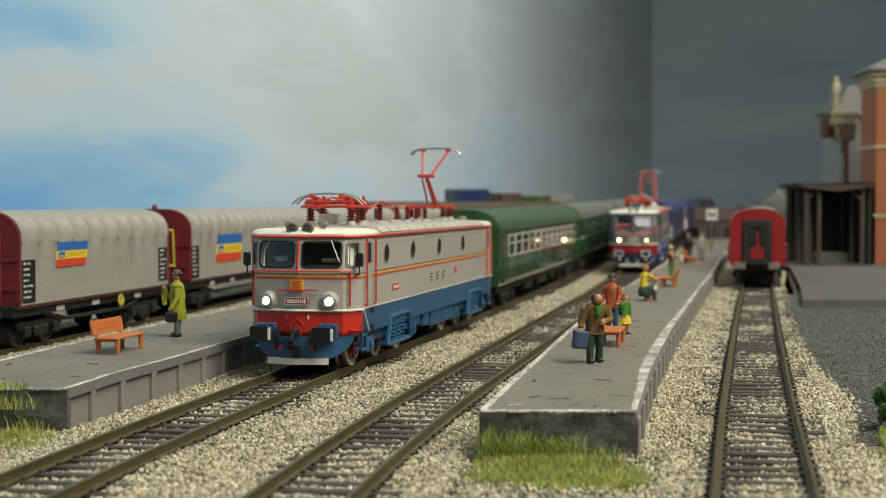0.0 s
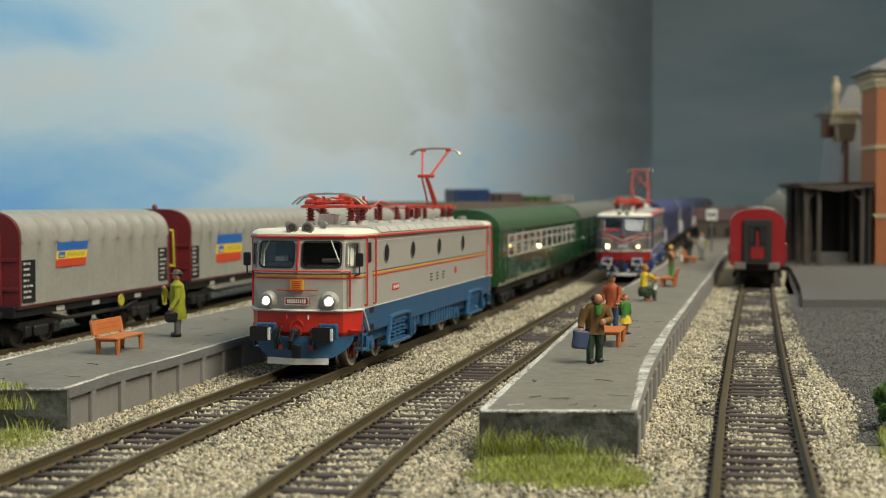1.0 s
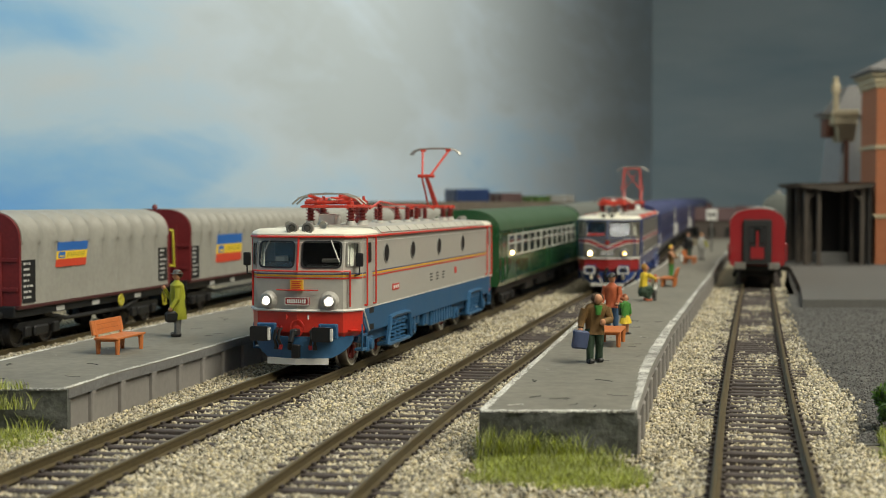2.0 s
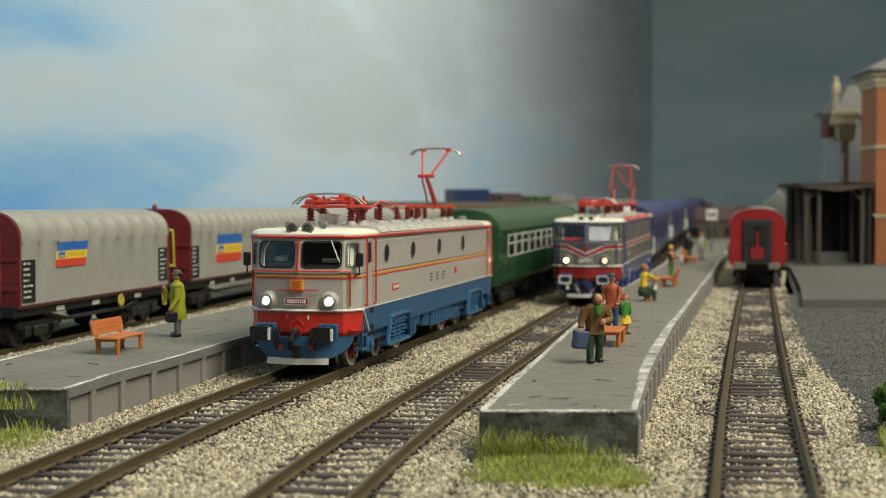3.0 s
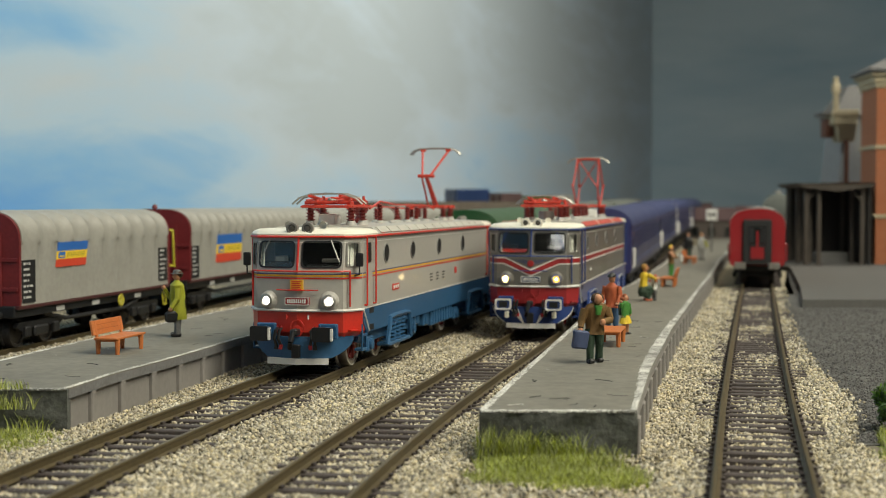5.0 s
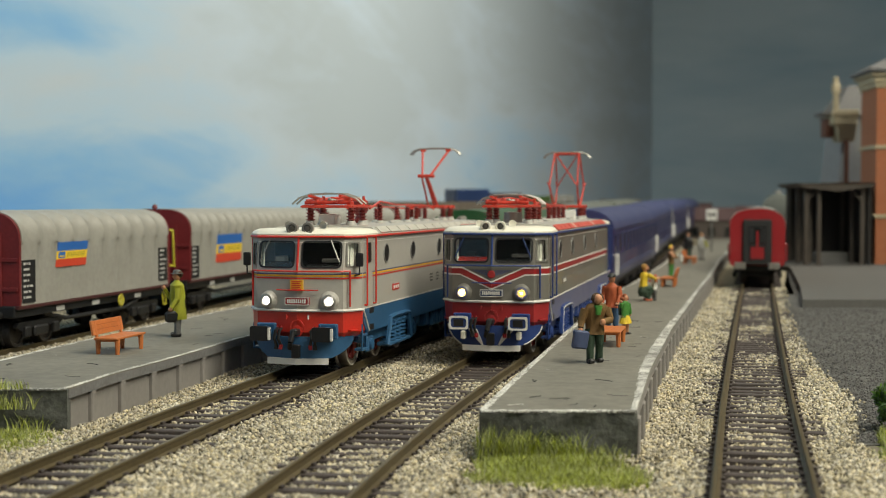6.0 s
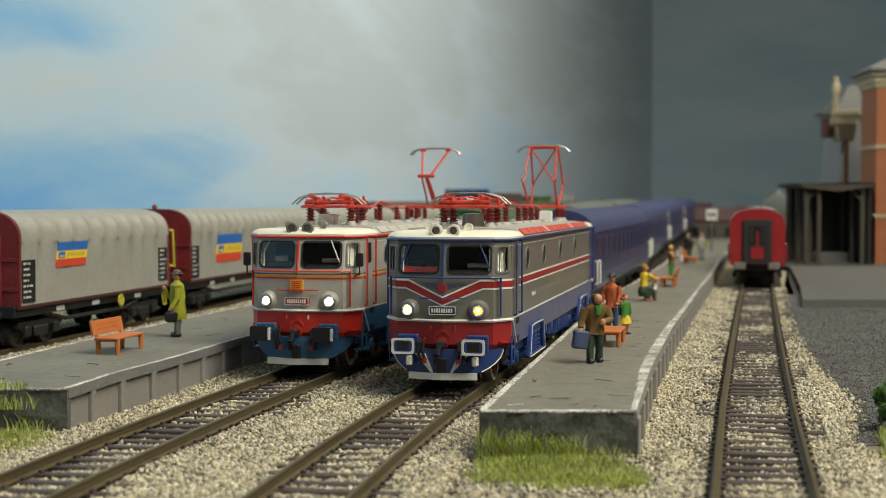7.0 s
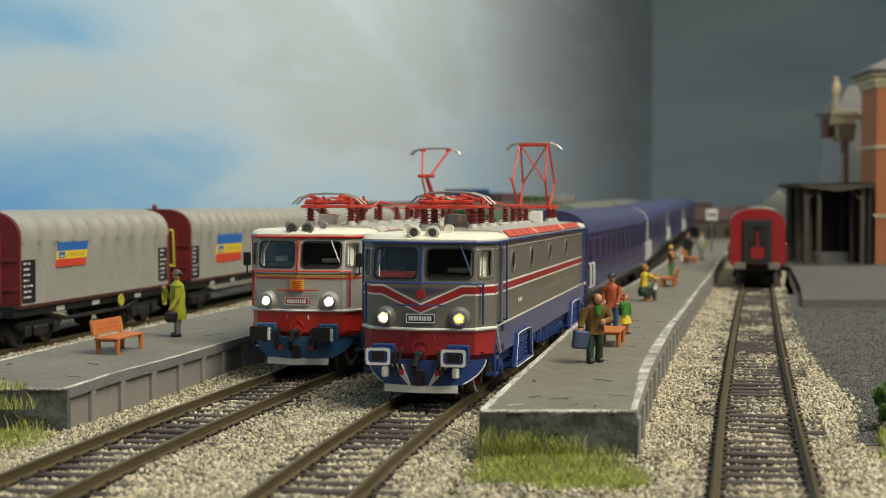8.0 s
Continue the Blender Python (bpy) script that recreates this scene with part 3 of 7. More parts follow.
LAMP_WARM = mat("lit_lamp_warm", (1.0, 0.74, 0.14), 0.3, var=0.0, glow=3.0)
BULB = mat("lit_bulb", (1.0, 0.76, 0.36), 0.3, var=0.0, glow=30.0)
LENS_GREY = mat("grey_lens_glass", (0.09, 0.085, 0.075), 0.15, var=0.3, size=1.5, fine=0.4, coat=0.6)
GREY_LAMP = mat("grey_lamp_shell", (0.22, 0.21, 0.19), 0.4, metal=0.3, var=0.15, size=4, fine=0.6)

BODY_L = 206.0
FRONT_A = math.radians(10.3)
RAKE = 0.16


def front_pt(s, u, z, d=0.0):
    """A point on the raked cab front: u from the middle, d proud of the skin."""
    y = u * math.tan(FRONT_A) + max(0.0, z - 29.5) * RAKE
    return Vector((s * u + s * math.sin(FRONT_A) * d, y - math.cos(FRONT_A) * d, z))


def corner_pt(s, u, z, d=0.0):
    """The cab corner facet between front and door: u from 0 to 1."""
    k = max(0.0, z - 29.5) * RAKE
    a = Vector((13.3, 13.3 * math.tan(FRONT_A) + k, z))
    b = Vector((17.2 - 0.02 * max(0.0, z - 29.5), 8.6, z))
    p = a.lerp(b, u)
    n = Vector((b.y - a.y, -(b.x - a.x), 0)).normalized()
    p = p + n * d
    return Vector((s * p.x, p.y, p.z))


def side_pt(s, u, z, d=0.0):
    return Vector((s * (17.2 + d), u, z))


def rounded(u0, u1, z0, z1, r, rz=None, k=4):
    rz = r if rz is None else rz
    pts = []
    for cu, cz, a0 in ((u1 - r, z1 - rz, 0), (u0 + r, z1 - rz, 90), (u0 + r, z0 + rz, 180), (u1 - r, z0 + rz, 270)):
        for i in range(k + 1):
            a = math.radians(a0 + 90 * i / k)
            pts.append((cu + r * math.cos(a), cz + rz * math.sin(a)))
    return pts


def circle(u, z, ru, rz, k=20):
    return [(u + ru * math.cos(2 * math.pi * i / k), z + rz * math.sin(2 * math.pi * i / k)) for i in range(k)]


def ring_on(fn, s, outer, inner, d0, d1):
    """A raised frame between two outlines."""
    q = [[fn(s, u, z, d) for u, z in o] for o, d in ((outer, d0), (outer, d1), (inner, d1), (inner, d0))]
    return loft(q, caps=False)


def plate_on(fn, s, outline, d0, d1, bm=None):
    return loft([[fn(s, u, z, d0) for u, z in outline], [fn(s, u, z, d1) for u, z in outline]], bm=bm)


def holed(fn, s, rect, hole, t):
    """A wall panel with an opening."""
    u0, u1, z0, z1 = rect
    n = len(hole) // 4
    corners = [(u1, z1), (u0, z1), (u0, z0), (u1, z0)]
    outer = []
    for i, (u, z) in enumerate(hole):
        outer.append(corners[i // n])
    q = [[fn(s, u, z, d) for u, z in o] for o, d in ((outer, -t), (outer, 0), (hole, 0), (hole, -t))]
    bm = loft(q, caps=False)
    bmesh.ops.remove_doubles(bm, verts=bm.verts, dist=0.001)
    bmesh.ops.dissolve_degenerate(bm, edges=bm.edges, dist=0.0005)
    return bm


def flip(p):
    """The same point at the other end of the locomotive."""
    return Vector((-p.x, BODY_L - p.y, p.z))


def plan(z, grow=0.0):
    """Outline of the body at a height, both ends."""
    half = [front_pt(1, 0, z, grow), front_pt(1, 13.3, z, grow), corner_pt(1, 1, z, grow)]
    right = half + [flip(corner_pt(-1, 1, z, grow)), flip(front_pt(-1, 13.3, z, grow))]
    left = [flip(p) for p in half] + [corner_pt(-1, 1, z, grow), front_pt(-1, 13.3, z, grow)]
    return [tuple(p) for p in right + left]


def insulator(x, y, z0, z1, r, bm):
    prof, n = [(r * 0.55, z0)], max(3, int((z1 - z0) / 0.9))
    for i in range(n):
        a = z0 + (z1 - z0) * (i + 0.15) / n
        b = z0 + (z1 - z0) * (i + 0.6) / n
        prof += [(r * 0.6, a), (r, (a + b) / 2), (r, b - 0.1), (r * 0.6, b)]
    prof.append((r * 0.5, z1))
    lathe(prof, 12, "Z", (x, y, 0), bm)


def wheel_mesh(r):
    bm = bmesh.new()
    for s in (-1, 1):
        lathe([(r * 0.25, s * 9.9), (r * 0.72, s * 9.8), (r * 0.78, s * 10.3), (r * 0.97, s * 10.2), (r, s * 9.2), (r, s * 7.6), (r * 1.08, s * 7.2), (r * 1.08, s * 6.8), (r * 0.3, s * 6.8)], 24, "X", (0, 0, 0), bm)
    add_rod(bm, (-10, 0, 0), (10, 0, 0), 1.0, 8)
    return bm


def wheelset(parent, y, r, red=True):
    w = part("wheelset", wheel_mesh(r), WHEEL_STEEL if red else WHEEL_DARK, parent, "steel wheelset with red wheel discs" if red else "dark steel wheelset", smooth=True)
    if red:
        bm = bmesh.new()
        for s in (-1, 1):
            lathe([(r * 0.2, s * 10.35), (r * 0.68, s * 10.25), (r * 0.7, s * 9.6), (r * 0.2, s * 9.6)], 20, "X", (0, 0, 0), bm)
            for i in range(8):
                a = math.pi * i / 4
                add_rod(bm, (s * 10.4, r * 0.15 * math.cos(a), r * 0.15 * math.sin(a)), (s * 10.3, r * 0.66 * math.cos(a), r * 0.66 * math.sin(a)), 0.35, 4)
        part("wheel_disc", bm, WHEEL_RED, w, "dark red spoked wheel discs")
        for s in (-1, 1):
            part("tyre_line", lathe([(r * 0.9, s * 10.25), (r * 0.9, s * 10.45), (r * 0.96, s * 10.4), (r * 0.96, s * 10.1)], 24, "X", caps=False), WHITE, w, "white painted tyre ring")
    w.location = (0, y * MM, r * MM)
    return w


def bogie(parent, yc, col, axles, lined):
    """Side frames with coil springs and axle boxes."""
    for s in (-1, 1):
        bm = bmesh.new()
        pts = [(yc - 35, 8.6), (yc - 33, 10.4), (yc - 14, 10.6), (yc - 11, 13.2), (yc + 11, 13.2), (yc + 14, 10.6), (yc + 33, 10.4), (yc + 35, 8.6), (yc + 27, 7.2), (yc + 12, 7.6), (yc - 12, 7.6), (yc - 27, 7.2)]
        loft([[(s * 13.2, u, z) for u, z in pts], [(s * 15.0, u, z) for u, z in pts]], bm=bm)
        for a in axles:
            add_box(bm, min(s * 14.6, s * 16.2), max(s * 14.6, s * 16.2), a - 3.0, a + 3.0, 4.6, 9.4, 0.5)
            add_rod(bm, (s * 16.0, a, 7.0), (s * 16.9, a, 7.0), 1.7, 12)
        part("bogie_frame", bm, col, parent, "blue bogie side frame with axle boxes")
        a = yc + 3
        for du in (-5.6, 0.0, 5.6):
            bm = bmesh.new()
            for i in range(7):
                lathe([(1.3, 5.8 + i * 1.2), (2.5, 6.05 + i * 1.2), (2.5, 6.5 + i * 1.2), (1.3, 6.8 + i * 1.2)], 12, "Z", (s * 15.4, a + du, 0), bm)
            add_rod(bm, (s * 15.4, a + du, 5), (s * 15.4, a + du, 14.2), 1.35, 10)
            part("coil_spring", bm, col, parent, "blue ribbed coil spring")
        part("spring_seat", box(min(s * 13.4, s * 17.9), max(s * 13.4, s * 17.9), a - 12.5, a + 12.5, 4.6, 5.8, 0.3), col, parent)
        bm = bent([(s * 17.5, a - 14.0, 5.2), (s * 17.5, a - 11.0, 13.6), (s * 17.5, a - 7.0, 14.0), (s * 17.5, a + 7.0, 14.0), (s * 17.5, a + 11.0, 13.6), (s * 17.5, a + 14.0, 5.2)], 0.75)
        part("spring_hanger", bm, col, parent)
        if lined:
            bm = bent([(s * 18.2, a - 14.0, 5.2), (s * 18.2, a - 11.0, 13.8), (s * 18.2, a - 7.0, 14.2), (s * 18.2, a + 7.0, 14.2), (s * 18.2, a + 11.0, 13.8), (s * 18.2, a + 14.0, 5.2), (s * 18.2, a - 14.0, 5.2)], 0.16)
            part("hanger_line", bm, WHITE, parent, "thin white lining")
    part("bogie_core", box(-9, 9, yc - 30, yc + 30, 5.5, 13, 1), BLACK, parent, "dark bogie centre")


def lowered_pantograph(parent, y0, style, z=48.1):
    bm = bmesh.new()
    for s in (-1, 1):
        add_box(bm, s * 6.8 - 0.7, s * 6.8 + 0.7, y0 - 10, y0 + 10, z + 0.2, z + 1.2, 0.15)
    for yy in (y0 - 10, y0 - 3, y0 + 4, y0 + 10):
        add_box(bm, -8.2, 8.2, yy - 0.5, yy + 0.5, z + 0.2, z + 1.1, 0.15)
    add_rod(bm, (-7.4, y0 - 9, z + 1.9), (7.4, y0 - 9, z + 1.9), 0.6, 8)
    for s in (-1, 1):
        add_rod(bm, (s * 3.2, y0 - 11, z + 2.2), (s * 2.4, y0 + 13, z + 3.3), 0.55, 6)
        add_rod(bm, (s * 6.2, y0 + 12, z + 2.2), (s * 5, y0 - 12, z + 3.9), 0.5, 6)
        add_box(bm, s * 5.5 - 0.6, s * 5.5 + 0.6, y0 - 5, y0 - 1, z + 1.0, z + 2.4, 0.3)
    for s in (-1, 1):
        add_rod(bm, (s * 8.4, y0 - 10, z + 0.6), (s * 8.4, y0 + 10, z + 0.6), 0.25, 5)
        add_rod(bm, (s * 7.4, y0 - 8, z + 2.6), (s * 1.5, y0 + 9, z + 3.6), 0.3, 5)
        add_rod(bm, (s * 1.2, y0 - 9, z + 3.4), (s * 7.0, y0 + 10, z + 2.2), 0.3, 5)
        add_rod(bm, (s * 6.8, y0 + 7, z + 1), (s * 6.8, y0 + 7, z + 4.0), 0.45, 6)
    part("pantograph_frame", bm, PANTO_RED, parent, "folded red pantograph frame")
    bm = bmesh.new()
    for i in range(9):
        lathe([(0.5, -0.2), (0.85, 0), (0.5, 0.2)], 8, "Y", (0, y0 - 7 + i * 1.0, z + 2.6), bm)
    add_rod(bm, (0, y0 - 8, z + 2.6), (0, y0 + 2, z + 2.6), 0.35, 6)
    part("pantograph_spring", bm, STEEL, parent, "steel return spring")
    for yy in (y0 - 9.5, y0 - 5.5) if style == "single" else (y0 - 4, y0 + 2):
        w = 11.5
        pts = [(-w, yy, z + 1.4), (-w + 2.2, yy, z + 3.3), (-w + 6, yy, z + 4.5), (0, yy, z + 4.7), (w - 6, yy, z + 4.5), (w - 2.2, yy, z + 3.3), (w, yy, z + 1.4)]
        part("contact_strip", bent(pts, 0.33), STEEL, parent, "bent steel contact strip")


def raised_pantograph(parent, y0, style, z=47.8):
    bm = bmesh.new()
    for s in (-1, 1):
        add_box(bm, s * 6.8 - 0.5, s * 6.8 + 0.5, y0 - 10, y0 + 10, z + 0.1, z + 1.2, 0.15)
    for yy in (y0 - 9, y0, y0 + 9):
        add_box(bm, -8.0, 8.0, yy - 0.7, yy + 0.7, z, z + 1.2, 0.2)
    part("pantograph_frame", bm, PANTO_RED, parent, "red pantograph base frame")
    if style == "single":
        top, knee = z + 24.0, Vector((0, y0 - 7.5, z + 13.0))
        bm = bmesh.new()
        add_rod(bm, (0, y0 + 9, z + 1), knee, 1.15, 8, 0.8)
        add_rod(bm, (-2.6, y0 + 6, z + 1), (-1.6, y0 - 8, z + 12.4), 0.4, 6)
        add_rod(bm, (-3.4, knee.y, knee.z), (3.4, knee.y, knee.z), 0.7, 8)
        part("lower_arm", bm, PANTO_RED, parent)
        bm = bmesh.new()
        for s in (-1, 1):
            add_rod(bm, (s * 1.6, knee.y, knee.z), (s * 5.6, y0 + 8.5, top), 0.5, 6)
        add_rod(bm, (-6.4, y0 + 8.5, top), (-4.2, y0 + 8.5, top), 0.6, 6)
        add_rod(bm, (6.4, y0 + 8.5, top), (4.2, y0 + 8.5, top), 0.6, 6)
        part("upper_arm", bm, PANTO_RED, parent)
        head = (y0 + 6.8, y0 + 10.2)
    else:
        top = z + 24.3
        for nm, e in (("arm_front", -1), ("arm_rear", 1)):
            bm = bmesh.new()
            for s in (-1, 1):
                add_rod(bm, (s * 5.6, y0 + e * 2.5, z + 1), (s * 6.2, y0 + e * 12.2, z + 9.8), 0.5, 6, 0.42)
                add_rod(bm, (s * 6.2, y0 + e * 12.2, z + 9.8), (s * 5.4, y0 + e * 1.0, top), 0.4, 6)
                if e * s < 0:
                    add_rod(bm, (s * 6.2, y0 + e * 12.2, z + 9.8), (-s * 5.0, y0 + e * 1.2, top), 0.32, 5)
                add_rod(bm, (s * 6.2, y0 + e * 12.2, z + 9.8), (s * 6.9, y0 + e * 13.2, z + 11.4), 0.3, 5)
            part(nm, bm, PANTO_RED, parent)
        part("head_bar", rods([((-6, y0, top), (6, y0, top))], 0.7, 8), PANTO_RED, parent)
        head = (y0 - 1.6, y0 + 1.6)
    for yy in head:
        pts = [(-10.6, yy, top - 1.9), (-9.0, yy, top - 0.3), (-6.6, yy, top + 0.6), (0, yy, top + 0.8), (6.6, yy, top + 0.6), (9.0, yy, top - 0.3), (10.6, yy, top - 1.9)]
        part("contact_strip", bent(pts, 0.33), STEEL, parent, "bent steel contact strip")


def locomotive(name, m, label, sch):
    """Six-axle electric locomotive, front at y = 0, wheels on z = 0."""
    top = base(name, m, label, "locomotive", "electric locomotives")
    body = part("body", loft([plan(18.4), plan(29.5)]), sch["body"], top, sch["body_label"])
    part("machine_room", box(-17.2, 17.2, 24, BODY_L - 24, 29.5, 40.0, 0.0), sch["body"], top, "painted upper side walls")
    hook = lambda e, fn: fn if e == 0 else (lambda s, u, z, d=0.0: flip(fn(s, u, z, d)))
    for e in (0, 1):
        cab = part("cab", box(-15.5, 15.5, *((23, 24.1) if e == 0 else (BODY_L - 24.1, BODY_L - 23)), 29.5, 40), DARK, top, "dark cab with framed windscreens")
        fp, cp, sp = hook(e, front_pt), hook(e, corner_pt), hook(e, side_pt)
        for s in (-1, 1):
            h = rounded(1.2, 12.6, 31.0, 38.5, 1.3)
            part("front_panel", holed(fp, s, (0, 13.3, 29.5, 40.0), h, 0.9), sch["body"], cab)
            part("windscreen_frame", ring_on(fp, s, rounded(0.95, 12.85, 30.75, 38.75, 1.5), rounded(1.45, 12.35, 31.25, 38.25, 1.1), -0.2, 0.22), sch["rubber"], cab, "dark rubber windscreen frame")
            g = part("windscreen", plate_on(fp, s, rounded(1.2, 12.6, 31.0, 38.5, 1.3), -0.5, -0.25), GLASS, cab, "clear cab windscreen")
            g.visible_shadow = False
            h = rounded(0.16, 0.86, 31.2, 38.2, 0.15, 0.8)
            part("corner_panel", holed(cp, s, (0, 1.0, 29.5, 40.0), h, 0.8), sch["body"], cab)
            part("corner_window_frame", ring_on(cp, s, rounded(0.1, 0.92, 30.9, 38.5, 0.18, 1.0), rounded(0.2, 0.82, 31.4, 38.0, 0.13, 0.7), -0.2, 0.2), STEEL, cab, "bright corner window frame")
            # pale panel added in place of the lit inside of the corner window
            part("corner_bright_panel", plate_on(cp, s, [(0.05, 30), (0.95, 30), (0.95, 39.5), (0.05, 39.5)], -2.2, -1.9), CREAM, cab, "pale panel added behind the corner window to make it look lit")
            for u in (0.36, 0.62):
                part("corner_bar", bent([cp(s, u, 31.2, -0.2), cp(s, u, 38.2, -0.2)], 0.16), STEEL, cab, "thin bright window bar")
            g = part("corner_window", plate_on(cp, s, h, -0.5, -0.3), GLASS, cab, "clear corner window")
            g.visible_shadow = False
            part("cab_side", plate_on(sp, s, [(8.6, 29.5), (24, 29.5), (24, 40), (8.6, 40)], -1.0, 0.0), sch["body"], cab)
            # door with its grab rails
            part("door", plate_on(sp, s, rounded(12.2, 18.6, 18.8, 39.4, 0.6), 0.0, 0.18), sch["body"], top, "narrow cab door")
            part("door_window", plate_on(sp, s, rounded(13.4, 17.4, 32, 38, 0.7), 0.1, 0.26), BLACK, top, "small dark door window")
            for u in (11.0, 20.0):
                p0, p1 = sp(s, u, 19.5, 0.9), sp(s, u, 39.6, 0.9)
                part("grab_rail", rods([(p0, p1), (p0, sp(s, u, 19.5, 0)), (p1, sp(s, u, 39.6, 0))], 0.27), sch["trim"], top)
            # wipers
            a, b = (9.4, 39.0), (12.2, 32.6)
            part("wiper", rods([(fp(s, a[0], a[1], 0.4), fp(s, b[0], b[1], 0.5))], 0.2), STEEL if sch["wiper"] else sch["trim"], cab, "thin windscreen wiper")
            # headlamps
            bm = bmesh.new()
            c = fp(s, 9.4, 21.2, 0)
            nrm = (fp(s, 9.4, 21.2, 1) - c)
            prof = [(3.0, -0.4), (2.8, 0.3), (2.2, 1.3), (1.9, 1.7), (1.3, 1.8), (1.2, 1.3)]
            q = nrm.to_track_quat("Z", "Y").to_matrix().to_4x4()
            lathe(prof, 24, "Z", (0, 0, 0), bm)
            bmesh.ops.transform(bm, matrix=Matrix.Translation(c) @ q, verts=bm.verts)
            lamp = part("headlamp", bm, sch["lamp_shell"], top, "round headlamp housing", smooth=True)
            bm = lathe([(1.22, 0.9), (1.15, 1.4), (0.75, 1.65), (0.2, 1.75)], 20)
            bmesh.ops.transform(bm, matrix=Matrix.Translation(c) @ q, verts=bm.verts)
            part("lens", bm, (sch["lamps"][0 if s < 0 else 1]) if e == 0 else SILVER, lamp, "glowing round lens" if e == 0 else "unlit lens", smooth=True)
            if e == 0 and sch["buffer_rim"]:
                bm = lathe([(0.1, 1.7), (0.95 if s < 0 else 0.42, 1.76), (0.7 if s < 0 else 0.28, 1.9), (0.1, 1.95)], 12)
                bmesh.ops.transform(bm, matrix=Matrix.Translation(c) @ q, verts=bm.verts)
                part("bulb", bm, BULB, lamp, "bright warm bulb", smooth=True)
            ring = lathe([(1.95, 1.55), (2.05, 1.75), (1.5, 1.95), (1.25, 1.7)], 24, caps=False)
            bmesh.ops.transform(ring, matrix=Matrix.Translation(c) @ q, verts=ring.verts)
            part("bezel", ring, sch["bezel"], lamp, "thin lamp bezel", smooth=True)
            # buffers
            bc = Vector((s * 9.5, 0 if e == 0 else BODY_L, 12.0))
            dy = -1 if e == 0 else 1
            bm = bmesh.new()
            add_rod(bm, (bc.x, bc.y + dy * -3.0, 12), (bc.x, bc.y + dy * 2.2, 12), 1.9, 14)
            add_rod(bm, (bc.x, bc.y + dy * 2, 12), (bc.x, bc.y + dy * 4.6, 12), 1.3, 12)
            buf = part("buffer", bm, sch["under"], top, "buffer with rectangular head", smooth=True)
            bm = bmesh.new()
            o = rounded(bc.x - 3.1, bc.x + 3.1, 9.9, 14.1, 0.7)
            f = bc.y + dy * 4.6
            loft([[(u, f, z) for u, z in o], [(u, f + dy * 0.9, z) for u, z in o]], bm=bm)
            part("buffer_head", bm, sch["buffer"], buf)
            i2 = rounded(bc.x - 2.5, bc.x + 2.5, 10.5, 13.5, 0.8)
            if sch["buffer_rim"]:
                bm = loft([[(u, f + dy * 0.85, z) for u, z in o], [(u, f + dy * 1.1, z) for u, z in o], [(u, f + dy * 1.1, z) for u, z in i2], [(u, f + dy * 0.85, z) for u, z in i2]], caps=False)
                part("buffer_rim", bm, WHITE, buf, "white painted buffer rim")
                bm = bmesh.new()
                add_box(bm, bc.x - 1.6, bc.x + 1.6, min(f + dy * 0.85, f + dy * 1.0), max(f + dy * 0.85, f + dy * 1.0), 10.9, 13.1, 0.1)
                part("buffer_pad", bm, BLACK, buf, "dark worn buffer pad")
            else:
                xx = bc.x + 2.75
                part("buffer_mark", box(xx - 0.35, xx + 0.35, min(f, f + dy * 1.05), max(f, f + dy * 1.05), 10.2, 13.8, 0.1), WHITE, buf, "white edge mark")
            bm = box(s * 9.5 - 2.9, s * 9.5 + 2.9, min(bc.y - dy * 1.0, bc.y + dy * 0.5), max(bc.y - dy * 1.0, bc.y + dy * 0.5), 10.3, 14.7, 0.3)
            for bu in (-2.3, 2.3):
                for bz in (10.9, 14.1):
                    add_rod(bm, (s * 9.5 + bu, bc.y, bz), (s * 9.5 + bu, bc.y + dy * 0.9, bz), 0.3, 6)
            part("buffer_base", bm, sch["under"], top, "bolted blue buffer base plate")
            # corner footstep and lifting eye on the skirt
            o = [corner_pt(s, q2, 12.3, -0.4) for q2 in (0.3, 0.75)]
            w = [corner_pt(s, q2, 12.3, 0.9) for q2 in (0.3, 0.75)]
            ring = [o[0], o[1], w[1], w[0]]
            bm = loft([[p if e == 0 else flip(p) for p in ring], [(p if e == 0 else flip(p)) + Vector((0, 0, 0.35)) for p in ring]])
            part("corner_step", bm, sch["skirt"], top, "small corner footstep")
            p0, p1 = fp(s, 3.3, 16.6, 0.0), fp(s, 3.3, 16.6, 0.7)
            part("skirt_eye", rods([(p0, p1), (fp(s, 3.3, 15.9, 0.6), fp(s, 3.3, 17.2, 0.6))], 0.22, 6), WHITE if s > 0 and sch["letters"] else sch["skirt"], top, "small fitting on the skirt")
            # brake hoses
            for u, sw in ((4.9, 1.4), (6.1, 0.8)):
                y0 = bc.y - dy * 0.2
                pts = [(s * u, y0, 13.2), (s * u, y0 + dy * 1.9, 12.6), (s * (u + 0.2), y0 + dy * 2.4, 10.4), (s * (u - sw * 0.3), y0 + dy * 1.6, 8.0)]
                part("brake_hose", bent(pts, 0.45), BLACK, top, "black rubber brake hose")
                part("hose_valve", rods([((s * u, y0, 13.7), (s * u, y0 + dy * 0.8, 13.4))], 0.2), DARK_RED, top, "small red hose valve")
                e1 = pts[-1]
                part("hose_end", rods([((e1[0], e1[1], e1[2] + 0.5), (e1[0] + s * 0.2, e1[1] + dy * 0.2, e1[2] - 0.9))], 0.6, 8), DARK_RED if u < 5 else BLACK, top, "hose coupling head")
            # steps, plow cheeks
            bm = bmesh.new()
            yy = (lambda q: q) if e == 0 else (lambda q: BODY_L - q)
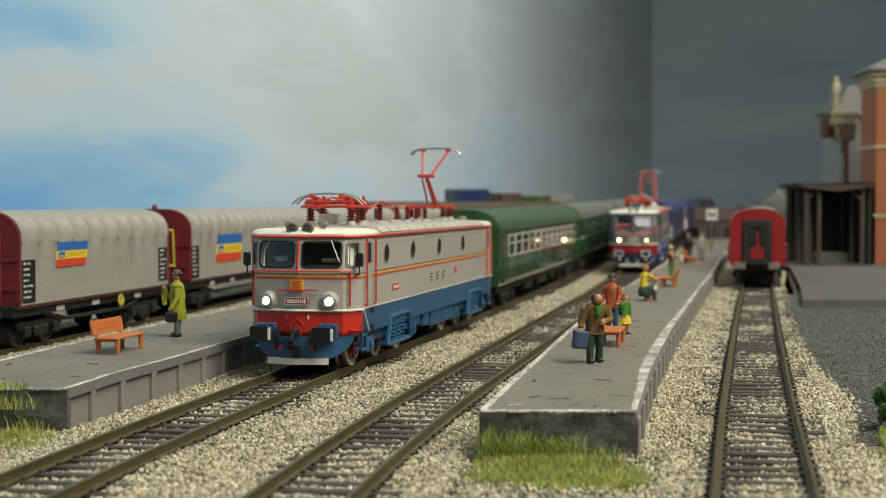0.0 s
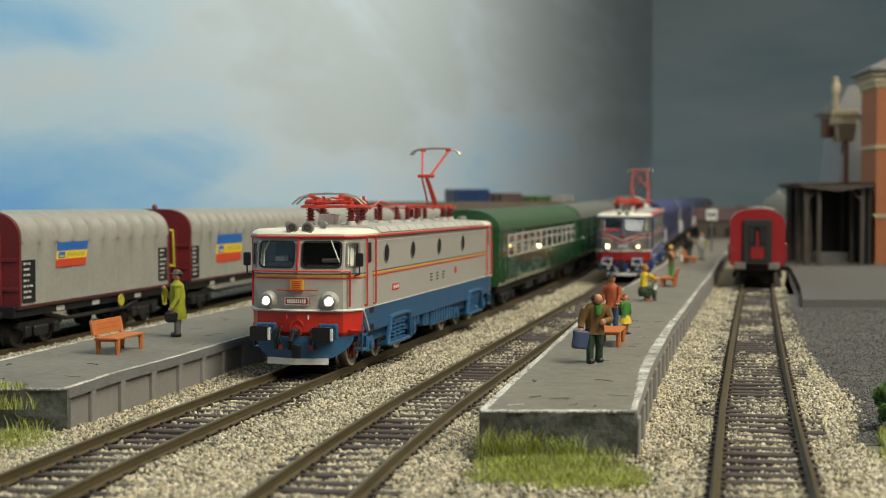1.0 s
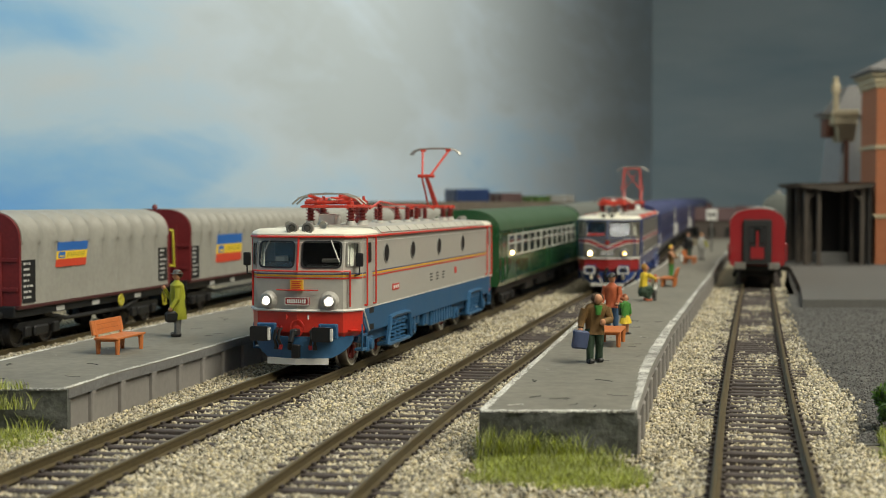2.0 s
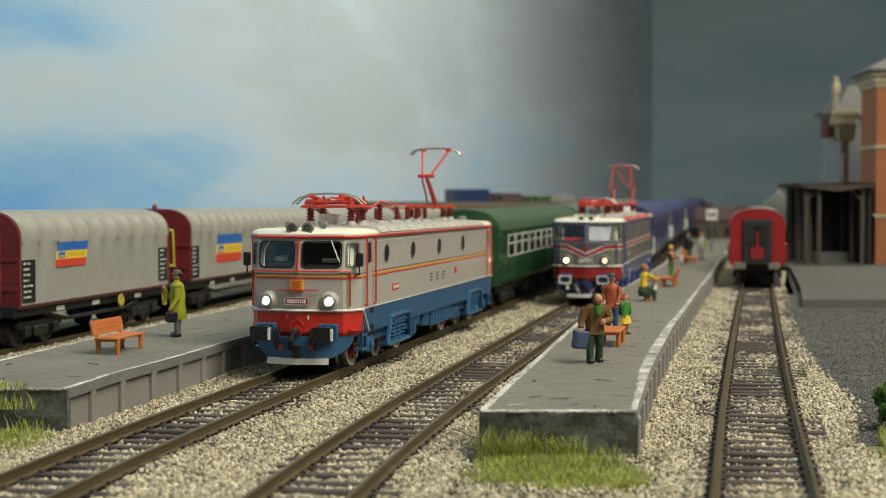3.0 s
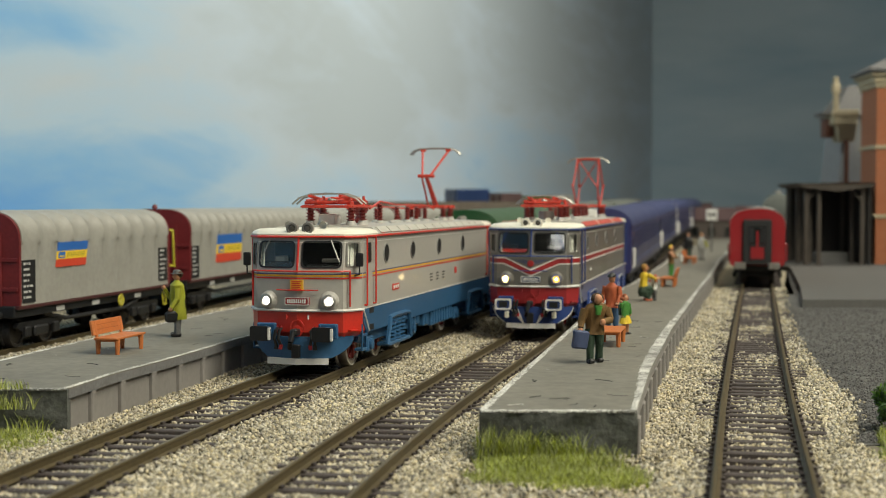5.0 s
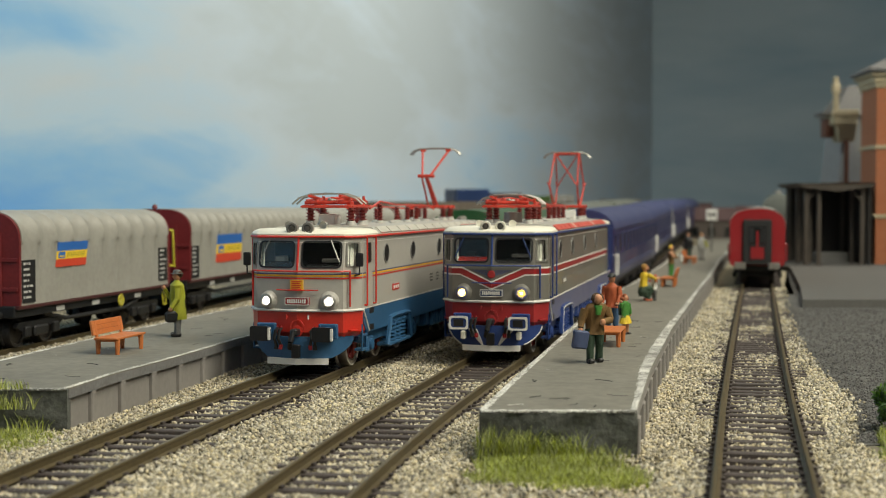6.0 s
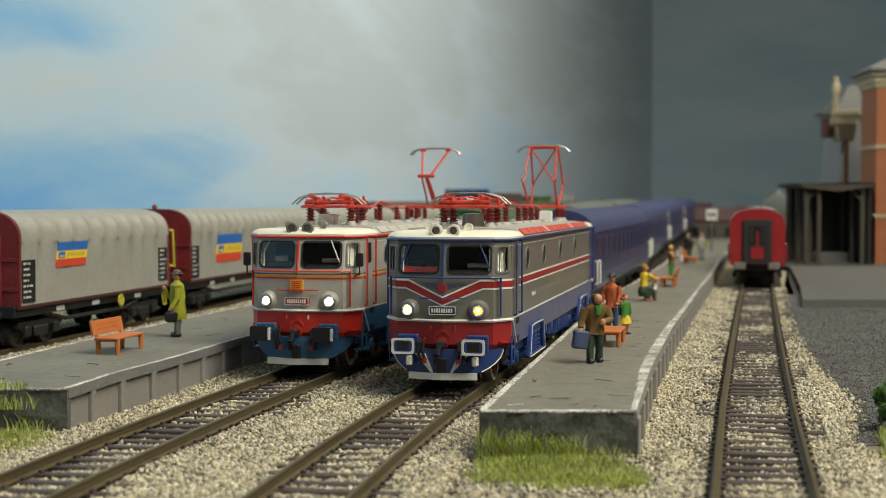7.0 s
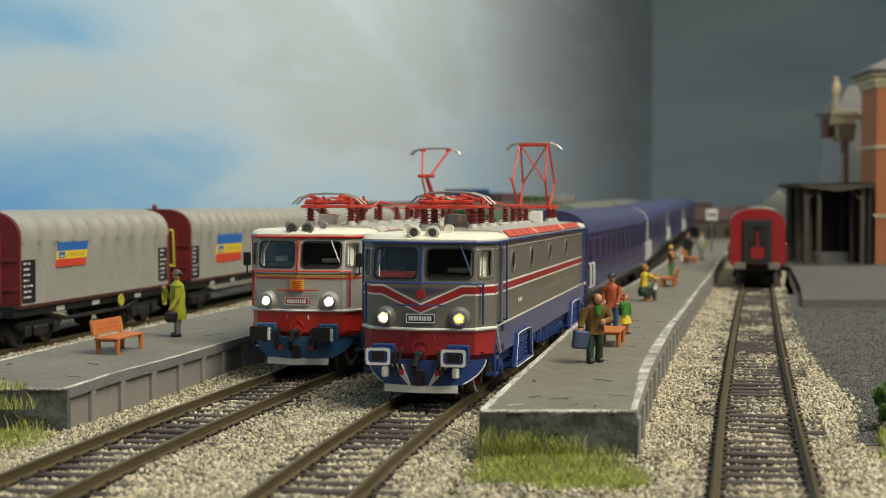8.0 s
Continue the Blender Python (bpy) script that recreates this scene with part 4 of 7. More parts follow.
            for z in (6.0, 10.2):
                add_box(bm, min(s * 14.6, s * 17.3), max(s * 14.6, s * 17.3), min(yy(9), yy(13.5)), max(yy(9), yy(13.5)), z, z + 0.7, 0.1)
            for u in (9, 13.5):
                add_rod(bm, (s * 17, yy(u), 6), (s * 17, yy(u), 14), 0.35, 5)
            part("cab_steps", bm, sch["under"], top, "small footsteps below the door")
        # red skirt and buffer beam
        sk = []
        for z, g in ((10.6, -1.6), (12.0, -0.3), (18.4, 0.0)):
            pts = [front_pt(1, 0, z, g), front_pt(1, 13.3, z, g), corner_pt(1, 1, z, g), Vector((17.2 + g, 15.0 if z > 18 else 17.5 + (18.4 - z) * 0.4, z))]
            pts += [Vector((-p.x, p.y, p.z)) for p in reversed(pts[1:])]
            sk.append([tuple(p if e == 0 else flip(p)) for p in pts])
        part("skirt", loft(sk), sch["skirt"], top, sch["skirt_label"])
        o = [front_pt(-1, 13.3, 18.4, 0.35), front_pt(1, 0, 18.4, 0.35), front_pt(1, 13.3, 18.4, 0.35), corner_pt(1, 1, 18.4, 0.3)]
        o = [corner_pt(-1, 1, 18.4, 0.3)] + o
        part("skirt_line", bent([p if e == 0 else flip(p) for p in o], 0.42, 6), WHITE, top, "white line above the skirt")
        # handrail round the cab front
        for z, col, r in ((29.9, sch["trim"], 0.28),):
            o = [corner_pt(-1, 0.25, z, 1.0), front_pt(-1, 12.6, z, 1.0), front_pt(1, 0, z, 0.9), front_pt(1, 12.6, z, 1.0), corner_pt(1, 0.25, z, 1.0)]
            o = [Vector((o[0].x, o[0].y, 19.5))] + o + [Vector((o[-1].x, o[-1].y, 19.5))]
            part("front_handrail", bent([p if e == 0 else flip(p) for p in o], r), col, top)
        o = [front_pt(-1, 6.3, 24.4, 0.9), front_pt(1, 0, 24.4, 0.9), front_pt(1, 6.3, 24.4, 0.9)]
        part("plate_rail", bent([p if e == 0 else flip(p) for p in o], 0.2), sch["trim"], top)
        o = [front_pt(1, 0, 29.6, 0.15), front_pt(1, 0, 40.0, 0.15)]
        part("centre_pillar", bent([p if e == 0 else flip(p) for p in o], 0.38), sch["trim"], top)
        # coupling hook
        bm = bmesh.new()
        dy, f = (-1, 0.0) if e == 0 else (1, BODY_L)
        add_box(bm, -1.1, 1.1, min(f, f + dy * 3.6), max(f, f + dy * 3.6), 11.2, 13.2, 0.4)
        add_rod(bm, (0, f + dy * 3.4, 12.6), (-0.5, f + dy * 4.4, 9.6), 0.8, 8)
        add_rod(bm, (-0.5, f + dy * 4.4, 9.6), (-1.4, f + dy * 2.6, 7.6), 0.7, 8)
        part("coupling_hook", bm, BLACK, top, "black coupling hook")
        bm = lathe([(1.7, 0), (1.7, 0.12), (1.4, 0.2)], 16, "Y", (0, 0, 0))
        bmesh.ops.scale(bm, vec=(1, dy, 1), verts=bm.verts)
        bmesh.ops.translate(bm, vec=(0, f, 12.4), verts=bm.verts)
        part("hook_plate", bm, sch["skirt"], top, smooth=True)
        bm = lathe([(1.9, 0.0), (2.2, 0.2), (2.2, 0.35), (1.8, 0.35)], 20, "Y", caps=False)
        for k in range(8):
            a = math.pi * k / 4
            add_rod(bm, (2.0 * math.cos(a), 0.2, 2.0 * math.sin(a)), (2.0 * math.cos(a), 0.55, 2.0 * math.sin(a)), 0.18, 6)
        bmesh.ops.scale(bm, vec=(1, dy, 1), verts=bm.verts)
        bmesh.ops.translate(bm, vec=(0, f - dy * 0.2, 13.6), verts=bm.verts)
        part("hook_flange", bm, sch["skirt"], top, "bolted round hook flange")
        part("coupler_box", box(-1.3, 1.3, min(f - dy * 0.5, f + dy * 1.9), max(f - dy * 0.5, f + dy * 1.9), 4.6, 8.6, 0.3), BLACK, top, "black model coupler socket")
        # snow plough: blue apron and white bar
        pl = []
        for z in (10.8, 9.6, 8.2, 6.8, 5.6, 4.5):
            w = 15.4 * math.sqrt(max(0.0, 1 - ((10.8 - z) / 8.2) ** 2))
            xs = [w * (i / 5 - 1) for i in range(11)]
            pts = [Vector((x, (x / 15) ** 2 * 6.5 - 0.9 + k, z)) for k, row in ((0, xs), (1.0, xs[::-1])) for x in row]
            pl.append([tuple(p if e == 0 else flip(p)) for p in pts])
        part("plough", loft(pl), sch["apron"], top, "blue curved plough apron", smooth=True)
        if sch["buffer_rim"]:
            for s in (-1, 1):
                o = []
                for z in (10.6, 9.6, 8.2, 6.8, 5.6, 4.7):
                    w = 15.45 * math.sqrt(max(0.0, 1 - ((10.8 - z) / 8.2) ** 2))
                    o.append(Vector((s * w, (w / 15) ** 2 * 6.5 - 1.05, z)))
                part("apron_line", bent([p if e == 0 else flip(p) for p in o], 0.2, 5), WHITE, top, "thin white line along the apron")
        pts = []
        for z in (4.5, 2.7):
            q = [Vector((x, y, z)) for x, y in ((-9.4, 0.2), (0, -1.6), (9.4, 0.2), (9.2, 1.2), (0, -0.6), (-9.2, 1.2))]
            pts.append([tuple(p if e == 0 else flip(p)) for p in q])
        part("plough_bar", loft(pts), WHITE, top, "white plough bar")
        if sch["buffer_rim"] and e == 0:
            for s in (-1, 1):
                bm = loft([[(s * 4.6, -1.3, 9.6), (s * 7.4, -1.0, 9.6), (s * 2.9, -1.3, 4.6), (s * 2.3, -1.3, 4.6)], [(s * 4.6, -0.3, 9.6), (s * 7.4, 0.2, 9.6), (s * 2.9, -0.5, 4.6), (s * 2.3, -0.5, 4.6)]])
                part("plough_strut", bm, WHITE, top, "white painted plough strut")
                part("hose_cap", box(s * 9.0 - 0.8, s * 9.0 + 0.8, -1.6, 0.6, 6.4, 9.0, 0.35), CREAM, top, "cream hose coupling cap")
        # cab roof
        cr = []
        for z, g in ((39.9, 0.5), (40.7, 0.55), (41.6, -0.4), (42.1, -2.2), (42.3, -6.0)):
            h = [front_pt(1, 0, min(z, 40), g), front_pt(1, 13.3, min(z, 40), g), corner_pt(1, 1, min(z, 40), g if g > 0 else g * 0.8), Vector((17.2 + g * (1 if g > 0 else 0.95), 24.0, z))]
            h += [Vector((-p.x, p.y, p.z)) for p in reversed(h[1:])]
            cr.append([tuple(Vector((p.x, p.y, z)) if e == 0 else flip(Vector((p.x, p.y, z)))) for p in h])
        part("cab_roof", loft(cr), CREAM, top, "cream cab roof edge", smooth=True)
        o = [Vector((-17.6, 24, 39.9)), corner_pt(-1, 1, 39.9, 0.5), front_pt(-1, 13.3, 39.9, 0.55), front_pt(1, 0, 39.9, 0.55), front_pt(1, 13.3, 39.9, 0.55), corner_pt(1, 1, 39.9, 0.5), Vector((17.6, 24, 39.9))]
        part("roof_edge_line", bent([p if e == 0 else flip(p) for p in o], 0.38), sch["trim"], top)
        # roof lamps and horns
        for s in (-1, 1):
            bm = lathe([(1.2, 2.2), (1.7, 1.4), (1.8, 0), (1.75, -0.2), (1.2, -0.3), (1.0, 0.2)], 16, "Y", (s * 2.4, 2.4 if e == 0 else BODY_L - 2.4, 42.4))
            lp = part("roof_lamp", bm, sch["top_lamp"], top, smooth=True)
            yl = 2.15 if e == 0 else BODY_L - 2.15
            part("lens", lathe([(1.02, 0), (0.8, -0.12 if e == 0 else 0.12), (0.3, -0.2 if e == 0 else 0.2)], 14, "Y", (s * 2.4, yl + 0.15 * (1 if e == 0 else -1), 42.4)), LENS_GREY, lp, "grey unlit lens")
            yh = 7.6 if e == 0 else BODY_L - 10.2
            bm = lathe([(0.6, 2.6), (0.95, 2.2), (1.0, 1.2), (0.85, 1.0), (1.1, 0.4), (1.15, 0.0), (0.75, 0.15)], 14, "Y", (s * 5.4, yh, 43.3))
            add_box(bm, s * 5.4 - 0.5, s * 5.4 + 0.5, yh + 0.6, yh + 1.8, 41.6, 42.6)
            part("horn", bm, sch["horn"], top, smooth=True)
    # middle roof
    secs = []
    prof = [(-17.7, 39.9), (-17.6, 40.6), (-15.6, 42.4), (-12.5, 42.7), (0, 43.1), (12.5, 42.7), (15.6, 42.4), (17.6, 40.6), (17.7, 39.9)]
    part("roof", loft([[(x, y, z) for x, z in prof] for y in (23.5, BODY_L - 23.5)]), ROOF_GREY, top, "grey equipment roof")
    for s in (-1, 1):
        part("roof_side_line", rods([((s * 17.75, 24, 39.95), (s * 17.75, BODY_L - 24, 39.95))], 0.36), sch["trim"], top)
        n = 13
        for i in range(n):
            y0 = 27 + (BODY_L - 54) * i / n
            y1 = y0 + (BODY_L - 54) / n - 1.0
            o = [(s * 17.5, 40.5), (s * 15.6, 42.2), (s * 15.9, 42.6), (s * 17.8, 40.9)]
            part("roof_panel", loft([[(x, y0, z) for x, z in o], [(x, y1, z) for x, z in o]]), sch["panel"], top)
        if sch["buffer_rim"]:
            for i in (4, 9):
                y0 = 26.5 + (BODY_L - 54) * i / n
                o = [(s * 17.6, 40.5), (s * 15.6, 42.3), (s * 15.9, 42.8), (s * 18.0, 41.0)]
                part("roof_strap", loft([[(x, y0 - 0.6, z) for x, z in o], [(x, y0 + 0.6, z) for x, z in o]]), CREAM, top, "cream strap between the panels")
        # stripes along the sides
        for z, hgt, col in sch["stripes"]:
            part("side_stripe", box(min(s * 17.15, s * 17.27), max(s * 17.15, s * 17.27), 9.6, BODY_L - 9.6, z, z + hgt), col, top)
        # portholes
        for u in (34, 66, 103, 142, 172 if sch["ports"] > 4 else 34.0)[:sch["ports"]]:
            rim = part("porthole", ring_on(side_pt, s, circle(u, 34.2, 3.05, 3.05), circle(u, 34.2, 2.65, 2.65), -0.1, 0.3), SILVER, top, "round porthole window rim")
            part("pane", plate_on(side_pt, s, circle(u, 34.2, 2.65, 2.65), 0.0, 0.16), BLACK, rim, "dark porthole glass")
        # lower side band
        o = [(9.8, 18.4), (9.8, 14.5), (13.5, 11.2), (BODY_L - 13.5, 11.2), (BODY_L - 9.8, 14.5), (BODY_L - 9.8, 18.4)]
        part("side_skirt", plate_on(side_pt, s, o, -1.2, 0.02), sch["lower"], top, sch["lower_label"])
        part("skirt_slash", bent([side_pt(s, 9.6, 18.2, 0.15), side_pt(s, 15.2, 11.6, 0.15)], 0.32), WHITE, top, "white slanting line")
        # no hollow here: flat black plates paint the shade of two step recesses
        for z in (11.6, 16.6):
            part("step_recess_shade", plate_on(side_pt, s, rounded(16.0, 20.2, z, z + 1.7, 0.2), 0.0, 0.12), BLACK, top, "black plate painted as the shade of a step recess")
        part("number_sign", plate_on(side_pt, s, rounded(41, 49, 22.0, 24.0, 0.3), 0.0, 0.16), sch["sign"], top, "small bordered side plate")
        for k in range(3):
            part("sign_bar", plate_on(side_pt, s, rounded(42 + k * 2.3, 43.6 + k * 2.3, 22.5, 23.5, 0.1), 0.1, 0.22), WHITE, top)
        if sch["letters"]:
            for k in range(3):
                u = 90 + k * 9
                for z in (22.2, 23.3, 24.4):
                    part("side_mark", plate_on(side_pt, s, rounded(u, u + 3.6, z, z + 0.4, 0.1), 0.0, 0.1), BLACK, top, "dark lettering mark")
            part("side_mark", plate_on(side_pt, s, rounded(128, 131.4, 23.0, 25.4, 0.2), 0.0, 0.1), RED, top, "small red mark")
        # underfloor gear
        for u0, u1, z0 in ((84, 91, 6.5), (95, 128, 5.6), (68, 78, 8.0)):
            bm = box(min(s * 11, s * 16.6), max(s * 11, s * 16.6), u0, u1, z0, 12.4, 0.5)
            for q in range(int((u1 - u0) / 4)):
                add_box(bm, min(s * 16.5, s * 16.9), max(s * 16.5, s * 16.9), u0 + 1 + q * 4, u0 + 1.7 + q * 4, z0 + 0.6, 11.8, 0.05)
            part("underfloor_box", bm, sch["under"], top, "blue underfloor equipment box")
    part("underframe", box(-14.5, 14.5, 10, BODY_L - 10, 11.5, 18.3, 0.5), DARK, top, "dark underframe")
    for yc in (45.5, BODY_L - 45.5):
        bogie(top, yc, sch["under"], (yc - 25, yc, yc + 25), sch["buffer_rim"])
    wheels = [wheelset(top, y, 7.2) for y in (20.5, 45.5, 70.5, BODY_L - 70.5, BODY_L - 45.5, BODY_L - 20.5)]
    # front plate and signs
    o = rounded(-3.7, 3.7, 20.0, 22.3, 0.3)
    y = -0.35
    plate = part("number_plate", loft([[(u, y, z) for u, z in o], [(u, 1.2, z) for u, z in o]]), sch["plate"], top, "dark bordered plate with pale marks")
    part("plate_border", loft([[(u, y - 0.1, z) for u, z in q] for q in (o, rounded(-3.45, 3.45, 20.22, 22.08, 0.2))], caps=False), WHITE, plate)
    for k in range(9):
        part("plate_bar", box(-2.95 + k * 0.66, -2.52 + k * 0.66, y - 0.15, y + 0.1, 20.6, 21.7), WHITE, plate)
    for fn in (0,):
        if sch["letters"]:
            warn = part("warning_sign", box(-1.9, 1.9, -0.5, 0.8, 24.2, 27.4), YELLOW, top, "yellow warning sign with dark lines")
            for k in range(5):
                part("text_bar", box(-1.5, 1.5 - (k % 2) * 0.4, -0.6, -0.3, 26.8 - k * 0.55, 27.05 - k * 0.55), RED, warn)
    # stripes on the cab front
    for z, hgt, col in sch["stripes"]:
        for s in (-1, 1):
            if not sch["chevron"]:
                part("front_stripe", plate_on(front_pt, s, [(0, z), (13.3, z), (13.3, z + hgt), (0, z + hgt)], -0.05, 0.1), col, top)
            part("corner_stripe", plate_on(corner_pt, s, [(0, z), (1, z), (1, z + hgt), (0, z + hgt)], -0.05, 0.1), col, top)
    if sch["chevron"]:
        for s in (-1, 1):
            for lo, hi, col, d in ((0.0, 2.7, WHITE, 0.08), (0.5, 2.2, DARK_RED, 0.14)):
                q = [(0, 22.2 + lo), (10.6, 26.7 + lo), (13.3, 26.7 + lo), (13.3, 26.7 + hi), (9.9, 26.7 + hi), (0, 22.2 + hi)]
                part("chevron", plate_on(front_pt, s, q, -0.05, d), col, top, "red and white chevron on the front")
            for k in range(4):
                q = [(1.2, 28.4 - k * 0.45), (6.6 - k * 0.9, 28.5 - k * 0.3), (6.3 - k * 0.9, 28.3 - k * 0.3), (1.2, 28.15 - k * 0.45)]
                part("wing_emblem", plate_on(front_pt, s, q, -0.02, 0.12), NAVY, top, "thin winged emblem")
        part("round_emblem", lathe([(1.3, 0), (1.3, -0.3), (1.0, -0.42)], 20, "Y", (0, 0.1, 27.1)), DARK_RED, top, "round red emblem")
    # cab desk
    for e in (0, 1):
        f2 = (lambda a, b: (a, b)) if e == 0 else (lambda a, b: (BODY_L - b, BODY_L - a))
        part("cab_desk", box(-13, -0.5, *f2(6.0, 10.0), 29.6, 32.4, 0.4), sch["desk"], top, "cab desk behind the windscreen")
        part("cab_desk", box(0.5, 13, *f2(6.0, 10.0), 29.6, 31.6, 0.4), DARK, top, "dark cab desk behind the windscreen")
        part("control_box", box(-9.8, -6.6, *f2(8.0, 11.0), 32.2, 34.0, 0.3), PALE_ROOF if sch["letters"] else DARK, top, "cab control box")
        part("control_box", box(5.2, 11.2, *f2(7.0, 9.5), 32.2, 33.4, 0.3), GREY_LAMP, top, "grey cab control box")
        part("driver_seat", box(6.0, 10.0, *f2(16.0, 18.5), 28.0, 36.0, 0.8), BLACK, top, "dark driver seat")
    # mirrors
    if sch["mirrors"]:
        for s in (-1, 1):
            bm = bent([corner_pt(s, 0.6, 28.5, 0.2), corner_pt(s, 0.6, 29.0, 2.2), corner_pt(s, 0.6, 31.5, 2.4)], 0.25)
            arm = part("mirror_arm", bm, BLACK, top)
            c = corner_pt(s, 0.6, 33.2, 2.4)
            part("mirror", box(c.x - 1.15, c.x + 1.15, c.y - 0.5, c.y + 0.5, 31.2, 35.2, 0.45, 2), BLACK, arm, "black rear-view mirror")
    # roof gear
    bm = bmesh.new()
    spots = [(x, y) for y in (31, 43) for x in (-6.7, 6.7)] + [(x, y) for y in (sch['rear'] - 6, sch['rear'] + 6) for x in (-6.7, 6.7)]
    for i, (x, y) in enumerate(spots):
        bm = bmesh.new()
        insulator(x, y, 44.2, 48.3 if i < 4 else 47.9, 1.6, bm)
        part("insulator_base", lathe([(2.0, 42.2), (1.8, 43.2), (1.2, 44.3)], 12, "Z", (x, y, 0)), ROOF_GREY, top, smooth=True)
        part("insulator", bm, INSULATOR, top, smooth=True)
    for x, y, h in ((4, 72, 6.4), (-4, 76, 5), (5, 90, 5.2), (5, 104, 5.2), (5, 117, 5.2), (-5, 98, 4.6), (5, 130, 5.0)):
        bm = bmesh.new()
        insulator(x, y, 43.8, 43.4 + h, 1.25, bm)
        part("insulator_base", lathe([(2.0, 42.4), (1.6, 43.3), (1.0, 43.9)], 12, "Z", (x, y, 0)), ROOF_GREY, top, smooth=True)
        part("insulator", bm, INSULATOR, top, smooth=True)
    part("busbar", bent([(4, 60, 48), (4, 72, 50.4), (5, 90, 49.2), (5, 104, 49.2), (5, 130, 49.0), (4, BODY_L - 58, 47.5)], 0.35), PANTO_RED, top, "thin red roof busbar")
    part("busbar", bent([(-4, 60, 48), (-4, 76, 49), (-5, 98, 48.6), (-4, BODY_L - 58, 47.5)], 0.3), PANTO_RED, top, "thin red roof busbar")
    if sch["letters"]:
        part("main_switch", lathe([(1.6, 42.4), (2.0, 44.2), (1.2, 45.6), (2.9, 47.2), (3.0, 50.4), (1.6, 51.4)], 16, "Z", (-2, 68, 0)), INSULATOR, top, "round red roof switch", smooth=True)
        part("roof_box", box(-5, 0.5, 34, 40, 42.4, 46.4, 0.4), WHITE, top, "small pale roof box")
    else:
        part("main_switch", lathe([(3.4, 42.4), (3.2, 46.6), (1, 46.8)], 18, "Z", (-1, 45, 0)), STEEL, top, "round steel roof drum", smooth=True)
        part("roof_box", box(2, 8, BODY_L - 60, BODY_L - 57, 42.4, 47.0, 0.3), WHITE, top, "small pale roof grille box")
    for x, y in ((6, 82), (-6, 86), (6, BODY_L - 62), (-5, BODY_L - 66), (2, 122)):
        part("roof_vent", lathe([(1.8, 42.2), (1.7, 43.4), (1.0, 43.9)], 12, "Z", (x, y, 0)), ROOF_GREY, top, "small grey roof vent", smooth=True)
    lowered_pantograph(top, 37, sch["panto"])
    raised_pantograph(top, sch['rear'], sch["panto"])
    return top, wheels


LOCO_SILVER = dict(body=GREY_BODY, body_label="light grey painted body", lower=BLUE, lower_label="medium blue lower side", under=BLUE, skirt=RED, skirt_label="bright red end skirt",
                   apron=BLUE, trim=RED, rubber=BLACK, lamp_shell=GREY_BODY, lamps=(LAMP_WHITE, LAMP_WHITE), buffer=BLACK, buffer_rim=False, top_lamp=GREY_LAMP, horn=STEEL,
                   panel=PALE_ROOF, stripes=((28.9, 0.38, NAVY), (28.3, 0.55, YELLOW), (27.6, 0.45, RED), (18.4, 0.35, WHITE), (38.2, 0.2, WHITE)), ports=4, sign=RED, letters=True, plate=DARK_RED, chevron=False,
                   desk=DARK, bezel=STEEL, mirrors=True, panto="single", rear=159.0, wiper=True)
LOCO_DARK = dict(body=DARK_GREY_BODY, body_label="warm dark grey painted body", lower=NAVY, lower_label="violet blue lower side", under=TRIM_BLUE, skirt=DARK_RED, skirt_label="dark red end skirt",
                 apron=TRIM_BLUE, trim=TRIM_BLUE, rubber=BLACK, lamp_shell=DARK_GREY_BODY, lamps=(LAMP_WARM, LAMP_YELLOW), buffer=TRIM_BLUE, buffer_rim=True, top_lamp=CREAM, horn=CREAM,
                 panel=PANEL_RED, stripes=((28.9, 0.5, WHITE), (27.2, 1.7, DARK_RED), (26.7, 0.5, WHITE), (18.4, 0.5, WHITE), (38.2, 0.2, WHITE)), ports=4, sign=DARK_GREY_BODY, letters=False, plate=DEEP_BLUE, chevron=True,
                 desk=RED, bezel=NAVY, mirrors=False, panto="diamond", rear=179.0, wiper=False)

# both stand with their fronts on these stations of the track
LOCO_Y1, LOCO_Y2 = 379.0, 322.5


def on_track(k, y, length):
    """Pose of a vehicle whose front is at y and whose bogies both follow the track."""
    ya, yb = y + length * 0.22, y + length * 0.75
    xa, xb = track_x(k, ya), track_x(k, yb)
    s = (xb - xa) / (yb - ya)
    za, zb = grade(k, ya), grade(k, yb)
    p = (zb - za) / (yb - ya)
    return at(xa - s * (ya - y), y, za - p * (ya - y), -math.degrees(math.atan(s)), math.degrees(math.atan(p)))


loco_silver, _ = locomotive("electric_locomotive", on_track(1, LOCO_Y1, BODY_L), "light grey electric locomotive with red skirt and blue underframe", LOCO_SILVER)
loco_dark, dark_wheels = locomotive("electric_locomotive", on_track(2, LOCO_Y2, BODY_L), "dark grey and blue electric locomotive with red chevron", LOCO_DARK)

# travel of the moving train: seconds and place of its front along the track
RUN = [(0, 926), (0.5, 877), (1.0, 828), (1.5, 780), (2.0, 736), (2.5, 693), (3.0, 651), (3.5, 610.5), (4.0, 570), (4.5, 529.5), (5.0, 490), (5.5, 451), (6.0, 413.5), (6.5, 378.5), (7.0, 346), (7.25, 333), (7.5, 324), (7.7, 322.3), (8.0, 322.3)]
FOLLOW = []
coach_wheels = []


def run_y(t):
    return lerp_table(RUN, t)


